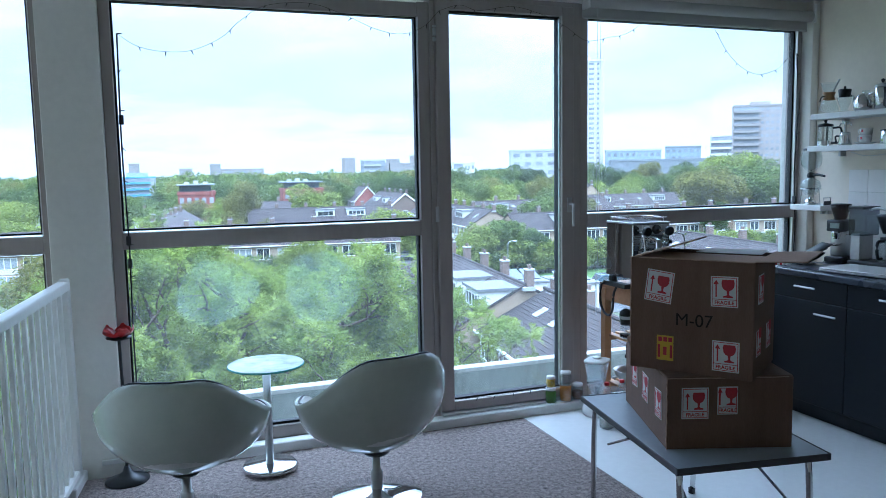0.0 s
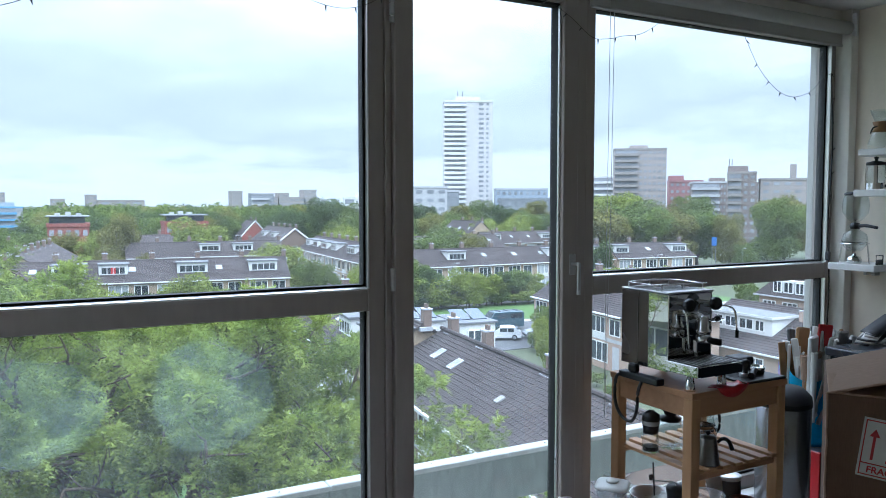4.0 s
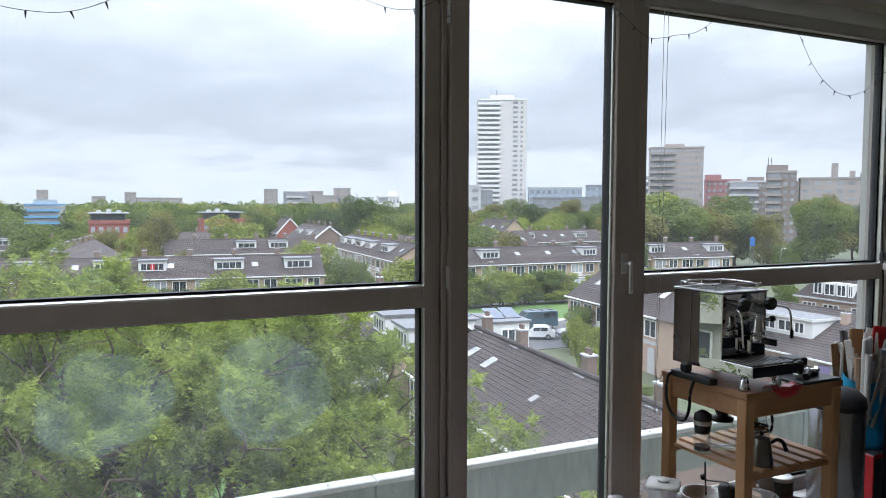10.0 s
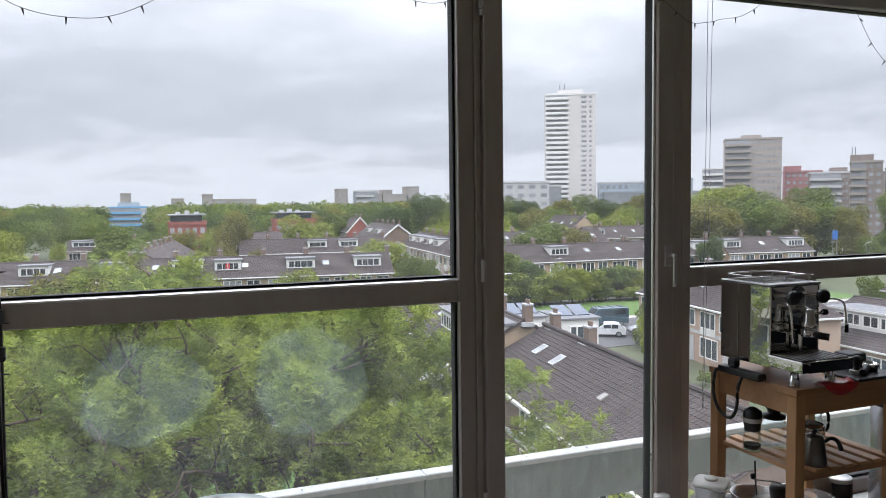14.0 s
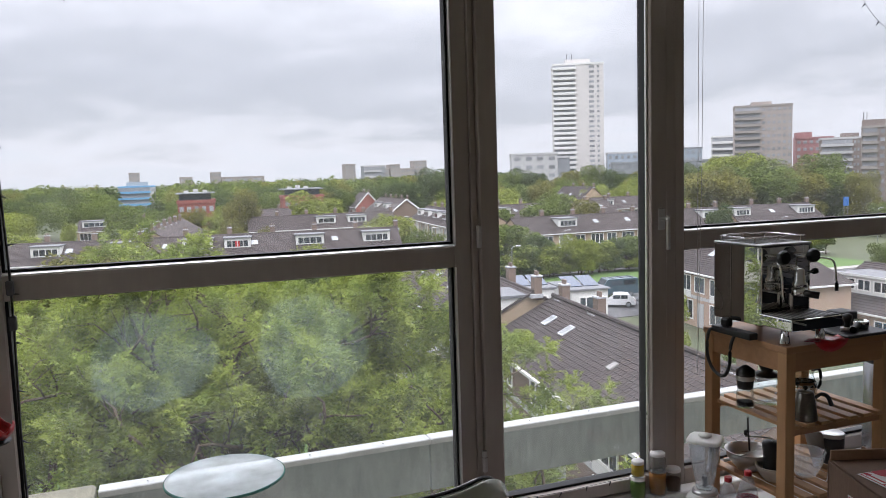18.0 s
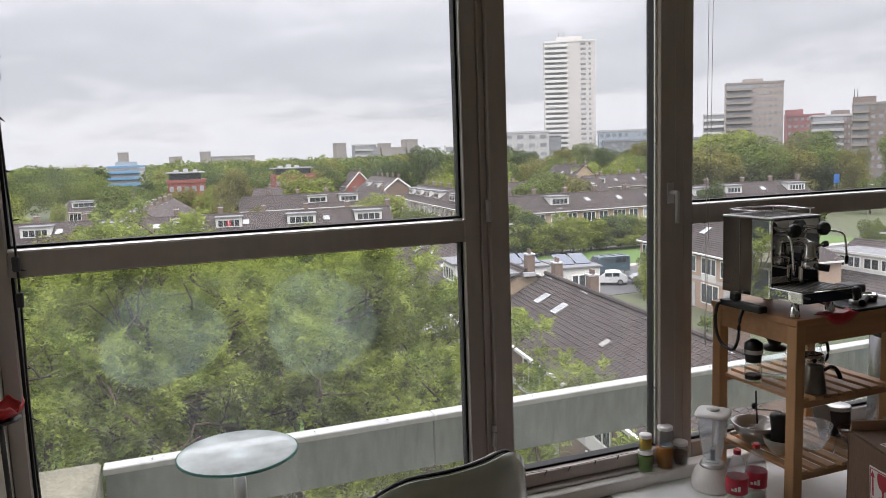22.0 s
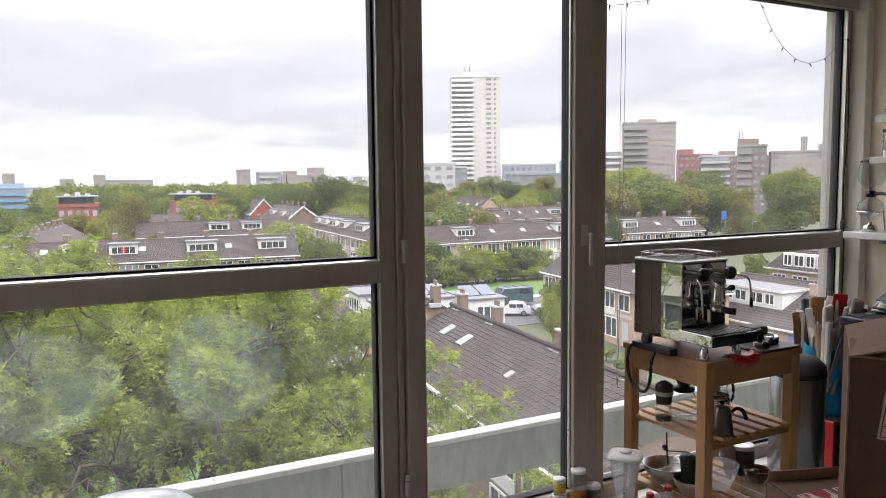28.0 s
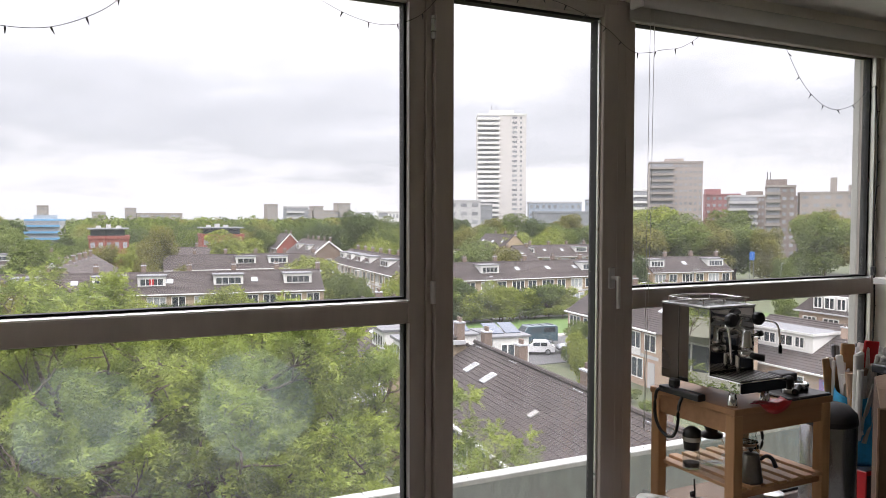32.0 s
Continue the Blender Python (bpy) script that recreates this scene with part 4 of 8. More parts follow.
# hedge trees by the lawn, in the gardens and along the streets
for a in (("bright", 38.5, 90.5, 8.2, 1.3, 0), ("green", 43.5, 92, 8.2, 1.3, 1), ("dark", 48.5, 91, 6.2, 1.2, 2), ("bright", 53.0, 88.5, 6.0, 1.15, 4), ("green", 49, 95, 6.6, 1.2, 5),
          ("dark", 58.0, 90.5, 5.2, 1.4, 7), ("green", 64, 93, 5.4, 1.2, 9), ("green", 50.5, 61, 8.5, 0.8, 10), ("bright", 47.5, 57.5, 7.8, 0.8, 12), ("green", 44.0, 58, 5.0, 1.0, 13),
          ("bright", 3, 74, 8.0, 1.2, 15), ("bright", 1.5, 63, 9.2, 0.9, 17), ("gold", -8.5, 62, 10.6, 1.15, 18), ("bright", 16.5, 80, 6.6, 0.8, 19), ("bright", 13.5, 84, 7.6, 1.1, 20), ("green", -4, 84, 7.4, 1.3, 22), ("gold", 9.6, 118, 9, 0.8, 25),
          ("green", 37, 112, 7, 1.0, 27), ("bright", 33, 116, 9.5, 1.6, 30), ("gold", 13.0, 146, 13.5, 0.8, 35), ("green", -7, 142, 12.5, 1.0, 38),
          ("bright", 29, 150, 12.5, 1.3, 40), ("green", 40, 112, 6, 1.0, 42), ("dark", 83.5, 96, 9, 0.8, 44), ("green", 54, 120, 9, 1.2, 46), ("green", 70, 128, 12, 1.3, 48),
          ("gold", 76, 128, 9.5, 1.2, 51), ("bright", 46, 100, 5.0, 1.1, 53), ("green", -30, 100, 9, 1.4, 55), ("bright", -20, 108, 10, 1.3, 57), ("dark", 72, 200, 17.6, 1.0, 65), ("green", 79.5, 203, 16.0, 1.0, 66), ("dark", 65, 206, 13.5, 1.1, 68), ("bright", 73, 196, 11, 1.0, 69), ("green", 72.5, 57.5, 6.5, 0.8, 71), ("green", -3, 178, 10, 1.4, 60), ("gold", 5, 181, 9.5, 1.3, 62), ("bright", 12, 178, 10, 1.2, 63),
          ("gold", 101.5, 118, 16.5, 1.3, 64), ("green", 113, 121, 17.0, 1.35, 67), ("gold", 125, 123, 16.5, 1.35, 70), ("bright", 116, 132, 18.5, 1.2, 72), ("green", 136, 124, 17.5, 1.1, 75),
          ("gold", 134, 113, 13.4, 0.8, 77), ("bright", 34.2, 44.0, 6.2, 0.7, 16), ("bright", -18.5, 163, 8.5, 0.6, 21), ("gold", 15.5, 131, 7.4, 0.42, 23), ("green", 36.6, 98, 5.6, 0.6, 26), ("green", 128, 104, 7.5, 0.9, 80), ("gold", 164, 122, 19.5, 1.05, 82), ("green", 156, 118, 17.5, 1.05, 85), ("gold", 172, 128, 19, 1.0, 88), ("dark", 180, 126, 16, 1.0, 91), ("dark", -3.5, 214, 9.6, 1.2, 93), ("green", -8.5, 222, 9.4, 1.2, 94)):
    plant(*a)
# bushes under the hedge trees and in the gardens
rnd = random.Random(5)
for i in range(44):
    plant(rnd.choice(("green", "bright", "bright")), 35 + i * 1.45 + rnd.uniform(-0.8, 0.8), 89.6 + rnd.uniform(-1.2, 1.6), rnd.uniform(3.0, 5.0), 1.25, i)
for i in range(30):
    plant(rnd.choice(("green", "dark", "bright")), 34 + i * 2.1 + rnd.uniform(-0.8, 0.8), 88.2 + rnd.uniform(-0.6, 0.6), rnd.uniform(1.5, 2.3), 2.1, i)
for x, y in ((31.5, 35.5), (30.5, 38.5), (36.5, 40.0), (38.5, 44.0)):
    plant("green", x, y, rnd.uniform(1.2, 1.7), 1.5, int(x))
for i in range(30):
    plant(rnd.choice(("green", "dark", "bright")), rnd.uniform(-28, 30), rnd.uniform(74, 90), rnd.uniform(2.5, 5.5), 1.3, i)
for i in range(16):
    plant(rnd.choice(("green", "dark", "bright")), rnd.uniform(52, 62), rnd.uniform(38, 66), rnd.uniform(1.6, 3.4), 1.3, i)

# far woods: many trees between and behind the far houses, up to the horizon
def woods(name, label, spots, mat, seed, n=900, size=0.9):
    rg = np.random.default_rng(seed)
    out = []
    for x, y, h, r in spots:
        lobes = [(x, y, G + h * 0.6, r * 0.7, h * 0.36)]
        for i in range(7):
            a = 2.4 * i + rg.random()
            q = r * 0.5
            s = r * (0.35 + 0.25 * rg.random())
            lobes.append((x + q * math.cos(a), y + q * math.sin(a), G + h * (0.42 + 0.42 * rg.random()), s, s * 0.85))
        c, d = crown_points(rg, lobes, n, 0.7)
        nm = d * 0.9 + rg.normal(size=d.shape) * 0.7 + np.array((0, 0, 0.3))
        nm /= np.linalg.norm(nm, axis=1, keepdims=True)
        out.append(leaves(c, nm, size * (0.6 + 0.8 * rg.random(n)), rg, 1.3))
    ob = leaf_object(name, np.concatenate(out), mat)
    return tagged(ob, label, "trees", kind="stuff")


rg = random.Random(8)
for key, mat, lo, hi, count, hh in (("green", LEAF_B, 205, 260, 46, (9.5, 13)), ("bright", LEAF_A, 160, 240, 26, (6, 10.5)), ("gold", LEAF_C, 205, 280, 30, (10, 13.5)), ("dark", LEAF_D, 215, 300, 46, (11, 14.5))):
    spots = []
    for i in range(count):
        y = rg.uniform(lo, hi)
        x = rg.uniform(-0.28, 0.74) * y
        spots.append((x, y, rg.uniform(*hh), rg.uniform(4.5, 6.5)))
        if (y < 212 and (abs(x / y - 0.042) < 0.05 or abs(x / y - 0.172) < 0.045)) or (y < 244 and abs(x / y - 0.265) < 0.035) or (y < 195 and abs(x / y + 0.05) < 0.07) or abs(x / y + 0.026) < 0.034:
            spots.pop()
    woods("woods", f"belt of {key} trees between the far houses", spots, mat, count + lo, 3400, 0.34)
for key, mat, lo, hi, count in (("green", LEAF_B, 300, 520, 130), ("dark", LEAF_D, 320, 700, 150), ("gold", LEAF_C, 320, 560, 70)):
    spots = []
    for i in range(count):
        y = rg.uniform(lo, hi)
        x = rg.uniform(-0.3, 0.9) * y
        spots.append((x, y, rg.uniform(11.5, 14.6), rg.uniform(6, 9)))
        if y < 420 and abs(x / y + 0.026) < 0.034:
            spots.pop()
    woods("woods", f"far {key} woods along the horizon", spots, mat, count + hi, 700, 1.05)


# the large tree in front of the flat: branching limbs and feathery leaves
def sprays(tips, along, rnd, per, length, leaf, pairs=6):
    """Drooping feathered leaves round each twig's end, as pairs of leaflets along a stalk."""
    n = len(tips) * per
    base = np.repeat(tips, per, 0) + rnd.normal(size=(n, 3)) * 0.07
    d = np.repeat(along, per, 0) * 0.5 + rnd.normal(size=(n, 3)) * 0.75 + np.array((0, 0, 0.25))
    d /= np.linalg.norm(d, axis=1, keepdims=True)
    size = length * (0.55 + 0.8 * rnd.random((n, 1)))
    s = np.cross(d, np.array((0, 0, 1.0)) + rnd.normal(size=(n, 3)) * 0.35)
    s /= np.linalg.norm(s, axis=1, keepdims=True) + 1e-9
    up = np.cross(s, d)
    out = []
    for k in range(pairs):
        t = (k + 0.7) / pairs
        p = base + d * size * t - np.array((0, 0, 1.0)) * size * 0.35 * t * t
        for sign in (-1, 1):
            ld = s * sign * 0.8 + d * (0.35 + 0.5 * t) - np.array((0, 0, 0.2)) + rnd.normal(size=(n, 3)) * 0.2
            ld /= np.linalg.norm(ld, axis=1, keepdims=True)
            wd = np.cross(ld, up + rnd.normal(size=(n, 3)) * 0.3)
            wd /= np.linalg.norm(wd, axis=1, keepdims=True) + 1e-9
            ln = leaf * (0.7 + 0.5 * rnd.random((n, 1))) * (1.15 - 0.8 * abs(t - 0.5))
            v = np.empty((n, 3, 3))
            v[:, 0] = p + ld * ln * 0.15 + wd * ln * 0.24
            v[:, 1] = p + ld * ln * 1.15
            v[:, 2] = p + ld * ln * 0.15 - wd * ln * 0.24
            out.append(v.reshape(-1, 3))
    return np.concatenate(out)


def big_tree(name, label, m, seed, limbs, h_fork, spread, rise, per, trunk_r, reach=3.4, flat=0.8, hollows=()):
    rnd = np.random.default_rng(seed)
    t = thing(name, label, "tree", m=m)
    bm = tube(arc([(0, 0, -0.1), (0.2, 0.1, h_fork * 0.4), (0.0, 0.0, h_fork)], 4), trunk_r, 12, None, trunk_r * 0.7)
    tips, along = [], []

    def grow(p, d, length, r, depth):
        pts = [p]
        q = p
        for k in range(4):
            d = (d + Vector(rnd.normal(size=3)) * 0.24 + Vector((0, 0, 0.04))).normalized()
            q = q + d * length / 4
            pts.append(q)
        tube(pts, r, 6 if depth < 2 else 4, bm, r * 0.6)
        if depth == 4:
            tips.append(pts[4])
            along.append(d)
        elif depth == 3:
            tips.append(pts[4])
            along.append(d)
        if depth < 4:
            for i in range(3 if depth else 4):
                side = Vector(rnd.normal(size=3))
                side.z *= flat * 0.8
                start = pts[2 + (i % 3)]
                grow(start, (d * 0.75 + side.normalized() * 0.85).normalized(), length * (0.56 + 0.14 * rnd.random()), r * 0.52, depth + 1)

    for i in range(limbs):
        a = 2 * math.pi * i / limbs + rnd.random()
        grow(Vector((0, 0, h_fork)), Vector((math.cos(a) * spread, math.sin(a) * spread, rise * (0.6 + 0.7 * rnd.random()))).normalized(), reach + 1.2 * rnd.random(), trunk_r * 0.55, 0)
    part("trunk", bm, BARK, t, "grey-brown trunk and limbs", True)
    tips = np.array([tuple(p) for p in tips])
    along = np.array([tuple(p) for p in along])
    keep = np.ones(len(tips), bool)
    for x, y, z, r in hollows:
        keep &= (np.linalg.norm(tips - np.array((x, y, z)), axis=1) > r) | (rnd.random(len(tips)) < 0.08)
    tips, along = tips[keep], along[keep]
    bright = rnd.random(len(tips)) < 0.6
    leaf_object("crown", sprays(tips[bright], along[bright], rnd, per, 0.46, 0.098), SPRAY_A, t, 3)
    leaf_object("crown", sprays(tips[~bright], along[~bright], rnd, per, 0.46, 0.098), SPRAY_B, t, 3)
    return t


big_tree("tree", "large feathery-leaved tree with spreading limbs before the balcony", pose(1.2, 17.0, G), 3, 10, 6.4, 1.0, 0.32, 27, 0.34, hollows=((0.2, -2.4, 7.7, 1.5), (-0.5, -4.5, 8.9, 1.25), (-1.6, -4.0, 8.8, 1.0), (-1.5, -1.6, 8.1, 0.9), (-0.2, -0.6, 7.4, 1.2)))
big_tree("tree", "second feathery tree beside the large one", pose(-5.5, 18.0, G), 9, 8, 5.3, 1.0, 0.32, 18, 0.30)
lower = big_tree("tree", "lower spreading tree below the balcony", pose(9.4, 15.6, G), 14, 5, 2.8, 1.0, 0.3, 15, 0.22, 2.9)
big_tree("tree", "taller feathery tree behind the first one", pose(3.6, 24.0, G), 21, 8, 6.1, 1.0, 0.32, 15, 0.26, 3.2)
copy_thing(lower, pose(-13.0, 27.0, G, 0, 0, 130) @ Matrix.Scale(1.5, 4))
# row of trees before the far offices
for i in range(9):
    plant(("green", "dark", "gold")[i % 3], 112 + 10.5 * i, 238 - 2.2 * i + 4 * (i % 2), 15.4 + 1.6 * (i % 2), 1.1, i + 3)


# ---- towers and blocks on the skyline ----
def tower(name, label, m, w, d, h, floors, bays, mat, side, balcony=None, top=None, columns=None, mast=False):
    """A slab tower: front (local -y) with bands of windows, side face with window columns, roof house."""
    t = thing(name, label, "tower block", m=m)
    part("wall", box(0, w, 0, d, 0, h), mat, t)
    fh = h / floors
    for i in range(floors):
        z = i * fh
        if balcony:
            part("balcony", box(-0.3, w * balcony, -1.3, 0, z + 0.1, z + 1.15), side, t)
            # PANE_FAR carries the air's haze in its colour
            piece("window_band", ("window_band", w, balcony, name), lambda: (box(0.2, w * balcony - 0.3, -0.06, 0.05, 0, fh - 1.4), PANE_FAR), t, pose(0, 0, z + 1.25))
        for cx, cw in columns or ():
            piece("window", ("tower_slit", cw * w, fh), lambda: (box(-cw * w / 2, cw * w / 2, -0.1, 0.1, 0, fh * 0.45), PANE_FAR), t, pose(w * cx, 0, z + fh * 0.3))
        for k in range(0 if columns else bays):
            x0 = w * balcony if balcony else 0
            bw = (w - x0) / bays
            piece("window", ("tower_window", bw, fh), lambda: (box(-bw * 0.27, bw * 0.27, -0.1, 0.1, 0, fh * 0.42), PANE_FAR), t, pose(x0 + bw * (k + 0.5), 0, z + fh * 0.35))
    part("parapet", box(-0.2, w + 0.2, -0.2, d + 0.2, h, h + 0.8), side, t)
    if top:
        part("roof_house", box(w * top[0], w * top[1], d * 0.2, d * 0.8, h + 0.8, h + 0.8 + top[2]), mat if h > 20 else side, t)
        for k in range(2 if mast else 0):
            part("mast", cyl(0.12, h + 0.8 + top[2], h + 3.8 + top[2], w * (top[0] + 0.1 * k + 0.05), d * 0.5, 6), DARKGREY, t)
    return t


tower("tower_block", "tall white residential tower with striped balconies", pose(164.8, 299, G, 0, 0, -26), 21.9, 16, 60.5, 28, 3, TOWERW, RENDER, 0.45, (0.25, 0.75, 2.0), ((0.76, 0.10), (0.89, 0.045)), mast=True)
tower("tower_block", "grey-brown slab tower with rows of balconies", pose(231.6, 261.4, G, 0, 0, -38), 22.6, 13, 38.8, 14, 6, TOWERP, TOWERG, 0.46, (0.3, 0.65, 1.4))
tower("office_block", "red block beside the tower, paled by painted haze", pose(264, 260, G, 0, 0, -40), 15, 12, 25, 8, 6, PINKB, PINKB, top=(0.0, 0.45, 2.2))
tower("apartment_block", "stepped apartment block with white balconies", pose(248, 231, G, 0, 0, -42), 15, 12, 23.4, 8, 3, BROWNB, RENDER_DIM, 0.75, (0.5, 0.9, 1.6))
tower("apartment_block", "brown brick apartment block", pose(260, 220, G, 0, 0, -45), 12, 12, 23.0, 8, 4, BROWNB, BROWNB)
tower("apartment_block", "brown brick apartment block with a roof tower", pose(231.5, 198, G, 0, 0, -48), 10, 14, 26, 9, 2, BROWNB, TOWERG, 0.5, (0.0, 0.72, 2.2), mast=True)
long_block = tower("apartment_block", "long pinkish apartment slab with roof vents", pose(241, 191, G, 0, 0, -48), 52, 12, 23.5, 8, 14, TOWERP, TOWERG)
for x, w, h in ((10.5, 2.0, 5.2), (16.5, 1.6, 2.4), (20, 7, 1.6), (30, 1.7, 3.2), (37, 3, 1.4)):
    part("roof_vent", box(x, x + w, 3, 6, 24.3, 24.3 + h), TOWERG, long_block)
tower("office_block", "low white office slab", pose(137, 285, G, 0, 0, -22), 19, 14, 21.3, 6, 4, RENDER_DIM, RENDER_DIM)
tower("office_block", "dark grey office beside the tower", pose(153, 283, G, 0, 0, -22), 9, 14, 19.8, 6, 3, OFFICE, RENDER_DIM)
tower("office_block", "pale blue glazed office slab", pose(184.5, 287, G, 0, 0, -30), 23.5, 14, 21.0, 6, 9, GLAZED, RENDER_DIM)
tower("office_block", "blue-grey glazed office block", pose(223, 297, G, 0, 0, -38), 16, 14, 22.6, 7, 6, GLAZED, OFFICE)
tower("office_block", "dark long office building with white window bands", pose(171, 262, G, 0, 0, -30), 40, 14, 16.4, 5, 16, OFFICE, OFFICE)
tower("office_block", "white hospital block with window bands", pose(252, 300, G, 0, 0, -38), 26, 14, 28, 9, 8, RENDER_DIM, RENDER, 0.97)
tower("apartment_block", "white apartment block among the trees", pose(110, 282, G, 0, 0, -18), 8.5, 10, 16.6, 5, 3, RENDER, RENDER, 0.5, (0.55, 0.9, 2.0))
for x, y, w in ((2.8, 190, 8.6), (29.5, 200, 10.5)):
    ro = tower("office_block", "red brick office with a dark glazed top storey", pose(x, y, G, 0, 0, -3), w, 10, 9.4, 3, 5, BRICK_RED, BRICK_RED)
    part("glazed_storey", box(0.4, w - 0.9, 0.5, 9, 10.2, 11.7), PANE, ro, "dark glazed top storey")
    part("roof_slab", box(-0.3, w + 0.1, -0.3, 10, 11.7, 11.95), OFFICE, ro, "grey projecting roof slab")
    for k in range(3):
        part("roof_unit", box(1.5 + 2.2 * k, 2.6 + 2.2 * k, 3, 5, 12.0, 12.5 + 0.3 * (k % 2)), RENDER_DIM, ro)
# wall and pane colours kept close, to imitate haze at this distance
for x, w, h in ((140.4, 8.2, 24.2), (178.0, 8.2, 23.0), (186.2, 14, 19.5), (198.8, 10.8, 25.6), (36.4, 7.2, 20.6), (44, 32, 16.8), (14, 9, 17.6), (-21.2, 7.2, 21.8), (165, 12, 20.0)):
    tower("far_block", "grey block on the horizon, haze put into its colours", pose(x, 600, G), w, 12, h, max(4, int(h / 3.2)), 3, TOWERG, TOWERG)
tower("office_block", "dark glazed office building on the horizon", pose(116.7, 450, G, 0, 0, -5), 13.2, 12, 20.4, 6, 5, OFFICE, RENDER_DIM, 0.8)
BLUEGLASS = M("blue_spandrel_glass", (0.13, 0.30, 0.48), 0.25, 0, 0.12, 0.2, 2)
blue_office = tower("office_block", "white stepped office building with blue glazing", pose(-20.7, 420, G), 18, 14, 12.6, 4, 10, RENDER_DIM, BLUEGLASS, 0.86)
part("upper_storeys", box(4.0, 14.5, 1, 12, 13.4, 15.4), GLAZED, blue_office, "blue glazed upper storeys")


# ---- details of the near houses: tiles, skylights, extensions ----
def pantile():
    """One roof tile, 0.25 wide and 0.33 long, with a rolled profile and a thick lower edge."""
    bm = bmesh.new()
    prof = ((0, 0.010), (0.037, 0.036), (0.081, 0.040), (0.126, 0.016), (0.185, 0.007), (0.256, 0.012))
    top = [[bm.verts.new((x, y, z + 0.03 * (1 - y / 0.33))) for x, z in prof] for y in (0, 0.33)]
    low = [bm.verts.new((x, 0.0, z + 0.005)) for x, z in prof]
    for i in range(5):
        bm.faces.new((top[0][i], top[0][i + 1], top[1][i + 1], top[1][i]))
        bm.faces.new((low[i], low[i + 1], top[0][i + 1], top[0][i]))
    return bm


NL, ND, NE, NR = 22.2, 8.6, 4.8, 7.0
nk = (NR - NE) / (ND / 2)
ntilt = math.degrees(math.atan(nk))
deck = part("roof_slope", slope(NL, ND, NE, NR, th=0.03), ROOFD, NEAR, "under-roof deck")
deck.location.z = -0.02
courses, cols = 18, int(NL / 0.252)
step = math.hypot(ND / 2 + 0.3, (ND / 2 + 0.3) * nk) / courses
rt = random.Random(4)
for r in range(courses):
    y = -0.32 + r * step * math.cos(radians(ntilt))
    for c in range(cols):
        x = c * 0.252 + 0.05
        m = pose(x, y, NE + nk * y + 0.03 + rt.uniform(0, 0.006), ntilt, 0, rt.uniform(-0.6, 0.6))
        if c >= cols - 16:
            piece("roof_tile", ("roof_tile", 1), lambda: (pantile(), ROOFT), deck, m)
verts, faces = [], []
base = pantile()
bverts = [v.co.copy() for v in base.verts]
base.verts.index_update()
bfaces = [[v.index for v in f.verts] for f in base.faces]
base.free()
for r in range(courses):
    y = -0.32 + r * step * math.cos(radians(ntilt))
    for c in range(cols - 16):
        m = pose(c * 0.252 + 0.05, y, NE + nk * y + 0.03 + rt.uniform(0, 0.006), ntilt, 0, rt.uniform(-0.6, 0.6))
        o = len(verts)
        verts.extend(m @ v for v in bverts)
        faces.extend([i + o for i in f] for f in bfaces)
ob = quads("roof_tiles", verts, faces, ROOFT, deck)
ob["kind"] = "stuff"
for x, t in ((3.4, 0.64), (6.1, 0.62)):
    y = ND / 2 * t
    w = part("skylight", box(-0.34, 0.34, -0.43, 0.43, 0.05, 0.115, 0.01), LEAD, NEAR, "pale metal skylight frame")
    w.matrix_basis = pose(x, y, NE + nk * y + 0.02, ntilt, 0, 0)
    part("pane", box(-0.27, 0.27, -0.35, 0.36, 0.1155, 0.122), PANE_L, w)
v = part("roof_vent", box(-0.2, 0.2, -0.25, 0.25, 0.04, 0.15, 0.03), BALC, NEAR)
v.matrix_basis = pose(12.6, ND / 2 * 0.5, NE + nk * ND / 2 * 0.5, ntilt, 0, 0)

# white flat-roofed extensions with solar panels behind the near row
SOLAR = M("solar_glass", (0.05, 0.07, 0.11), 0.12)
for x, y, w, d, ht in ((21.3, 43.2, 2.6, 4.0, 6.5), (24.8, 42.2, 2.7, 4.0, 6.3)):
    ex = thing("roof_extension", "white flat-roofed attic with solar panels", "house", m=pose(x, y, G, 0, 0, -7))
    part("wall", box(0, w, 0, d, 0, ht), RENDER, ex)
    part("roof", box(-0.15, w + 0.15, -0.15, d + 0.15, ht, ht + 0.14, 0.02), FLATROOF, ex)
    glazed(ex, pose(w * 0.5, 0, ht - 1.5), 1.6, 1.1, 2)
    for k in range(2):
        sp = part("solar_panel", box(-0.55, 0.55, -0.9, 0.9, 0, 0.05), SOLAR, ex, "tilted solar panel")
        sp.matrix_basis = pose(0.68 + 1.25 * k, d * 0.45, ht + 0.40, 16, 0, 0)
ex = thing("dormer_house", "low tiled house with a wide white flat-roofed dormer", "house", m=pose(50.5, 46.4, G, 0, 0, -92))
part("wall", prism(19.5, 12.0, 2.7, 5.57), BRICK_PINK, ex)
part("roof_slope", slope(19.5, 12.0, 2.7, 5.6), ROOFT, ex)
part("roof_slope", slope(19.5, 12.0, 2.7, 5.6, True), ROOFT, ex)
part("ridge", tube([(-0.1, 6.0, 5.7), (19.6, 6.0, 5.7)], 0.13, 8), ROOFT, ex)
part("gutter", box(-0.1, 19.6, -0.42, -0.28, 2.56, 2.7), RENDER, ex, "white gutter board")
dm = part("dormer", box(1.2, 8.0, 1.85, 6.2, 3.0, 5.18), RENDER, ex, "white boarded dormer")
part("dormer_roof", box(1.05, 8.15, 1.65, 6.4, 5.18, 5.32, 0.02), FLATROOF, dm)
part("fascia", box(1.02, 8.18, 1.62, 1.649, 5.14, 5.34), RENDER, dm)
part("fascia", box(8.151, 8.18, 1.65, 6.4, 5.14, 5.34), RENDER, dm)
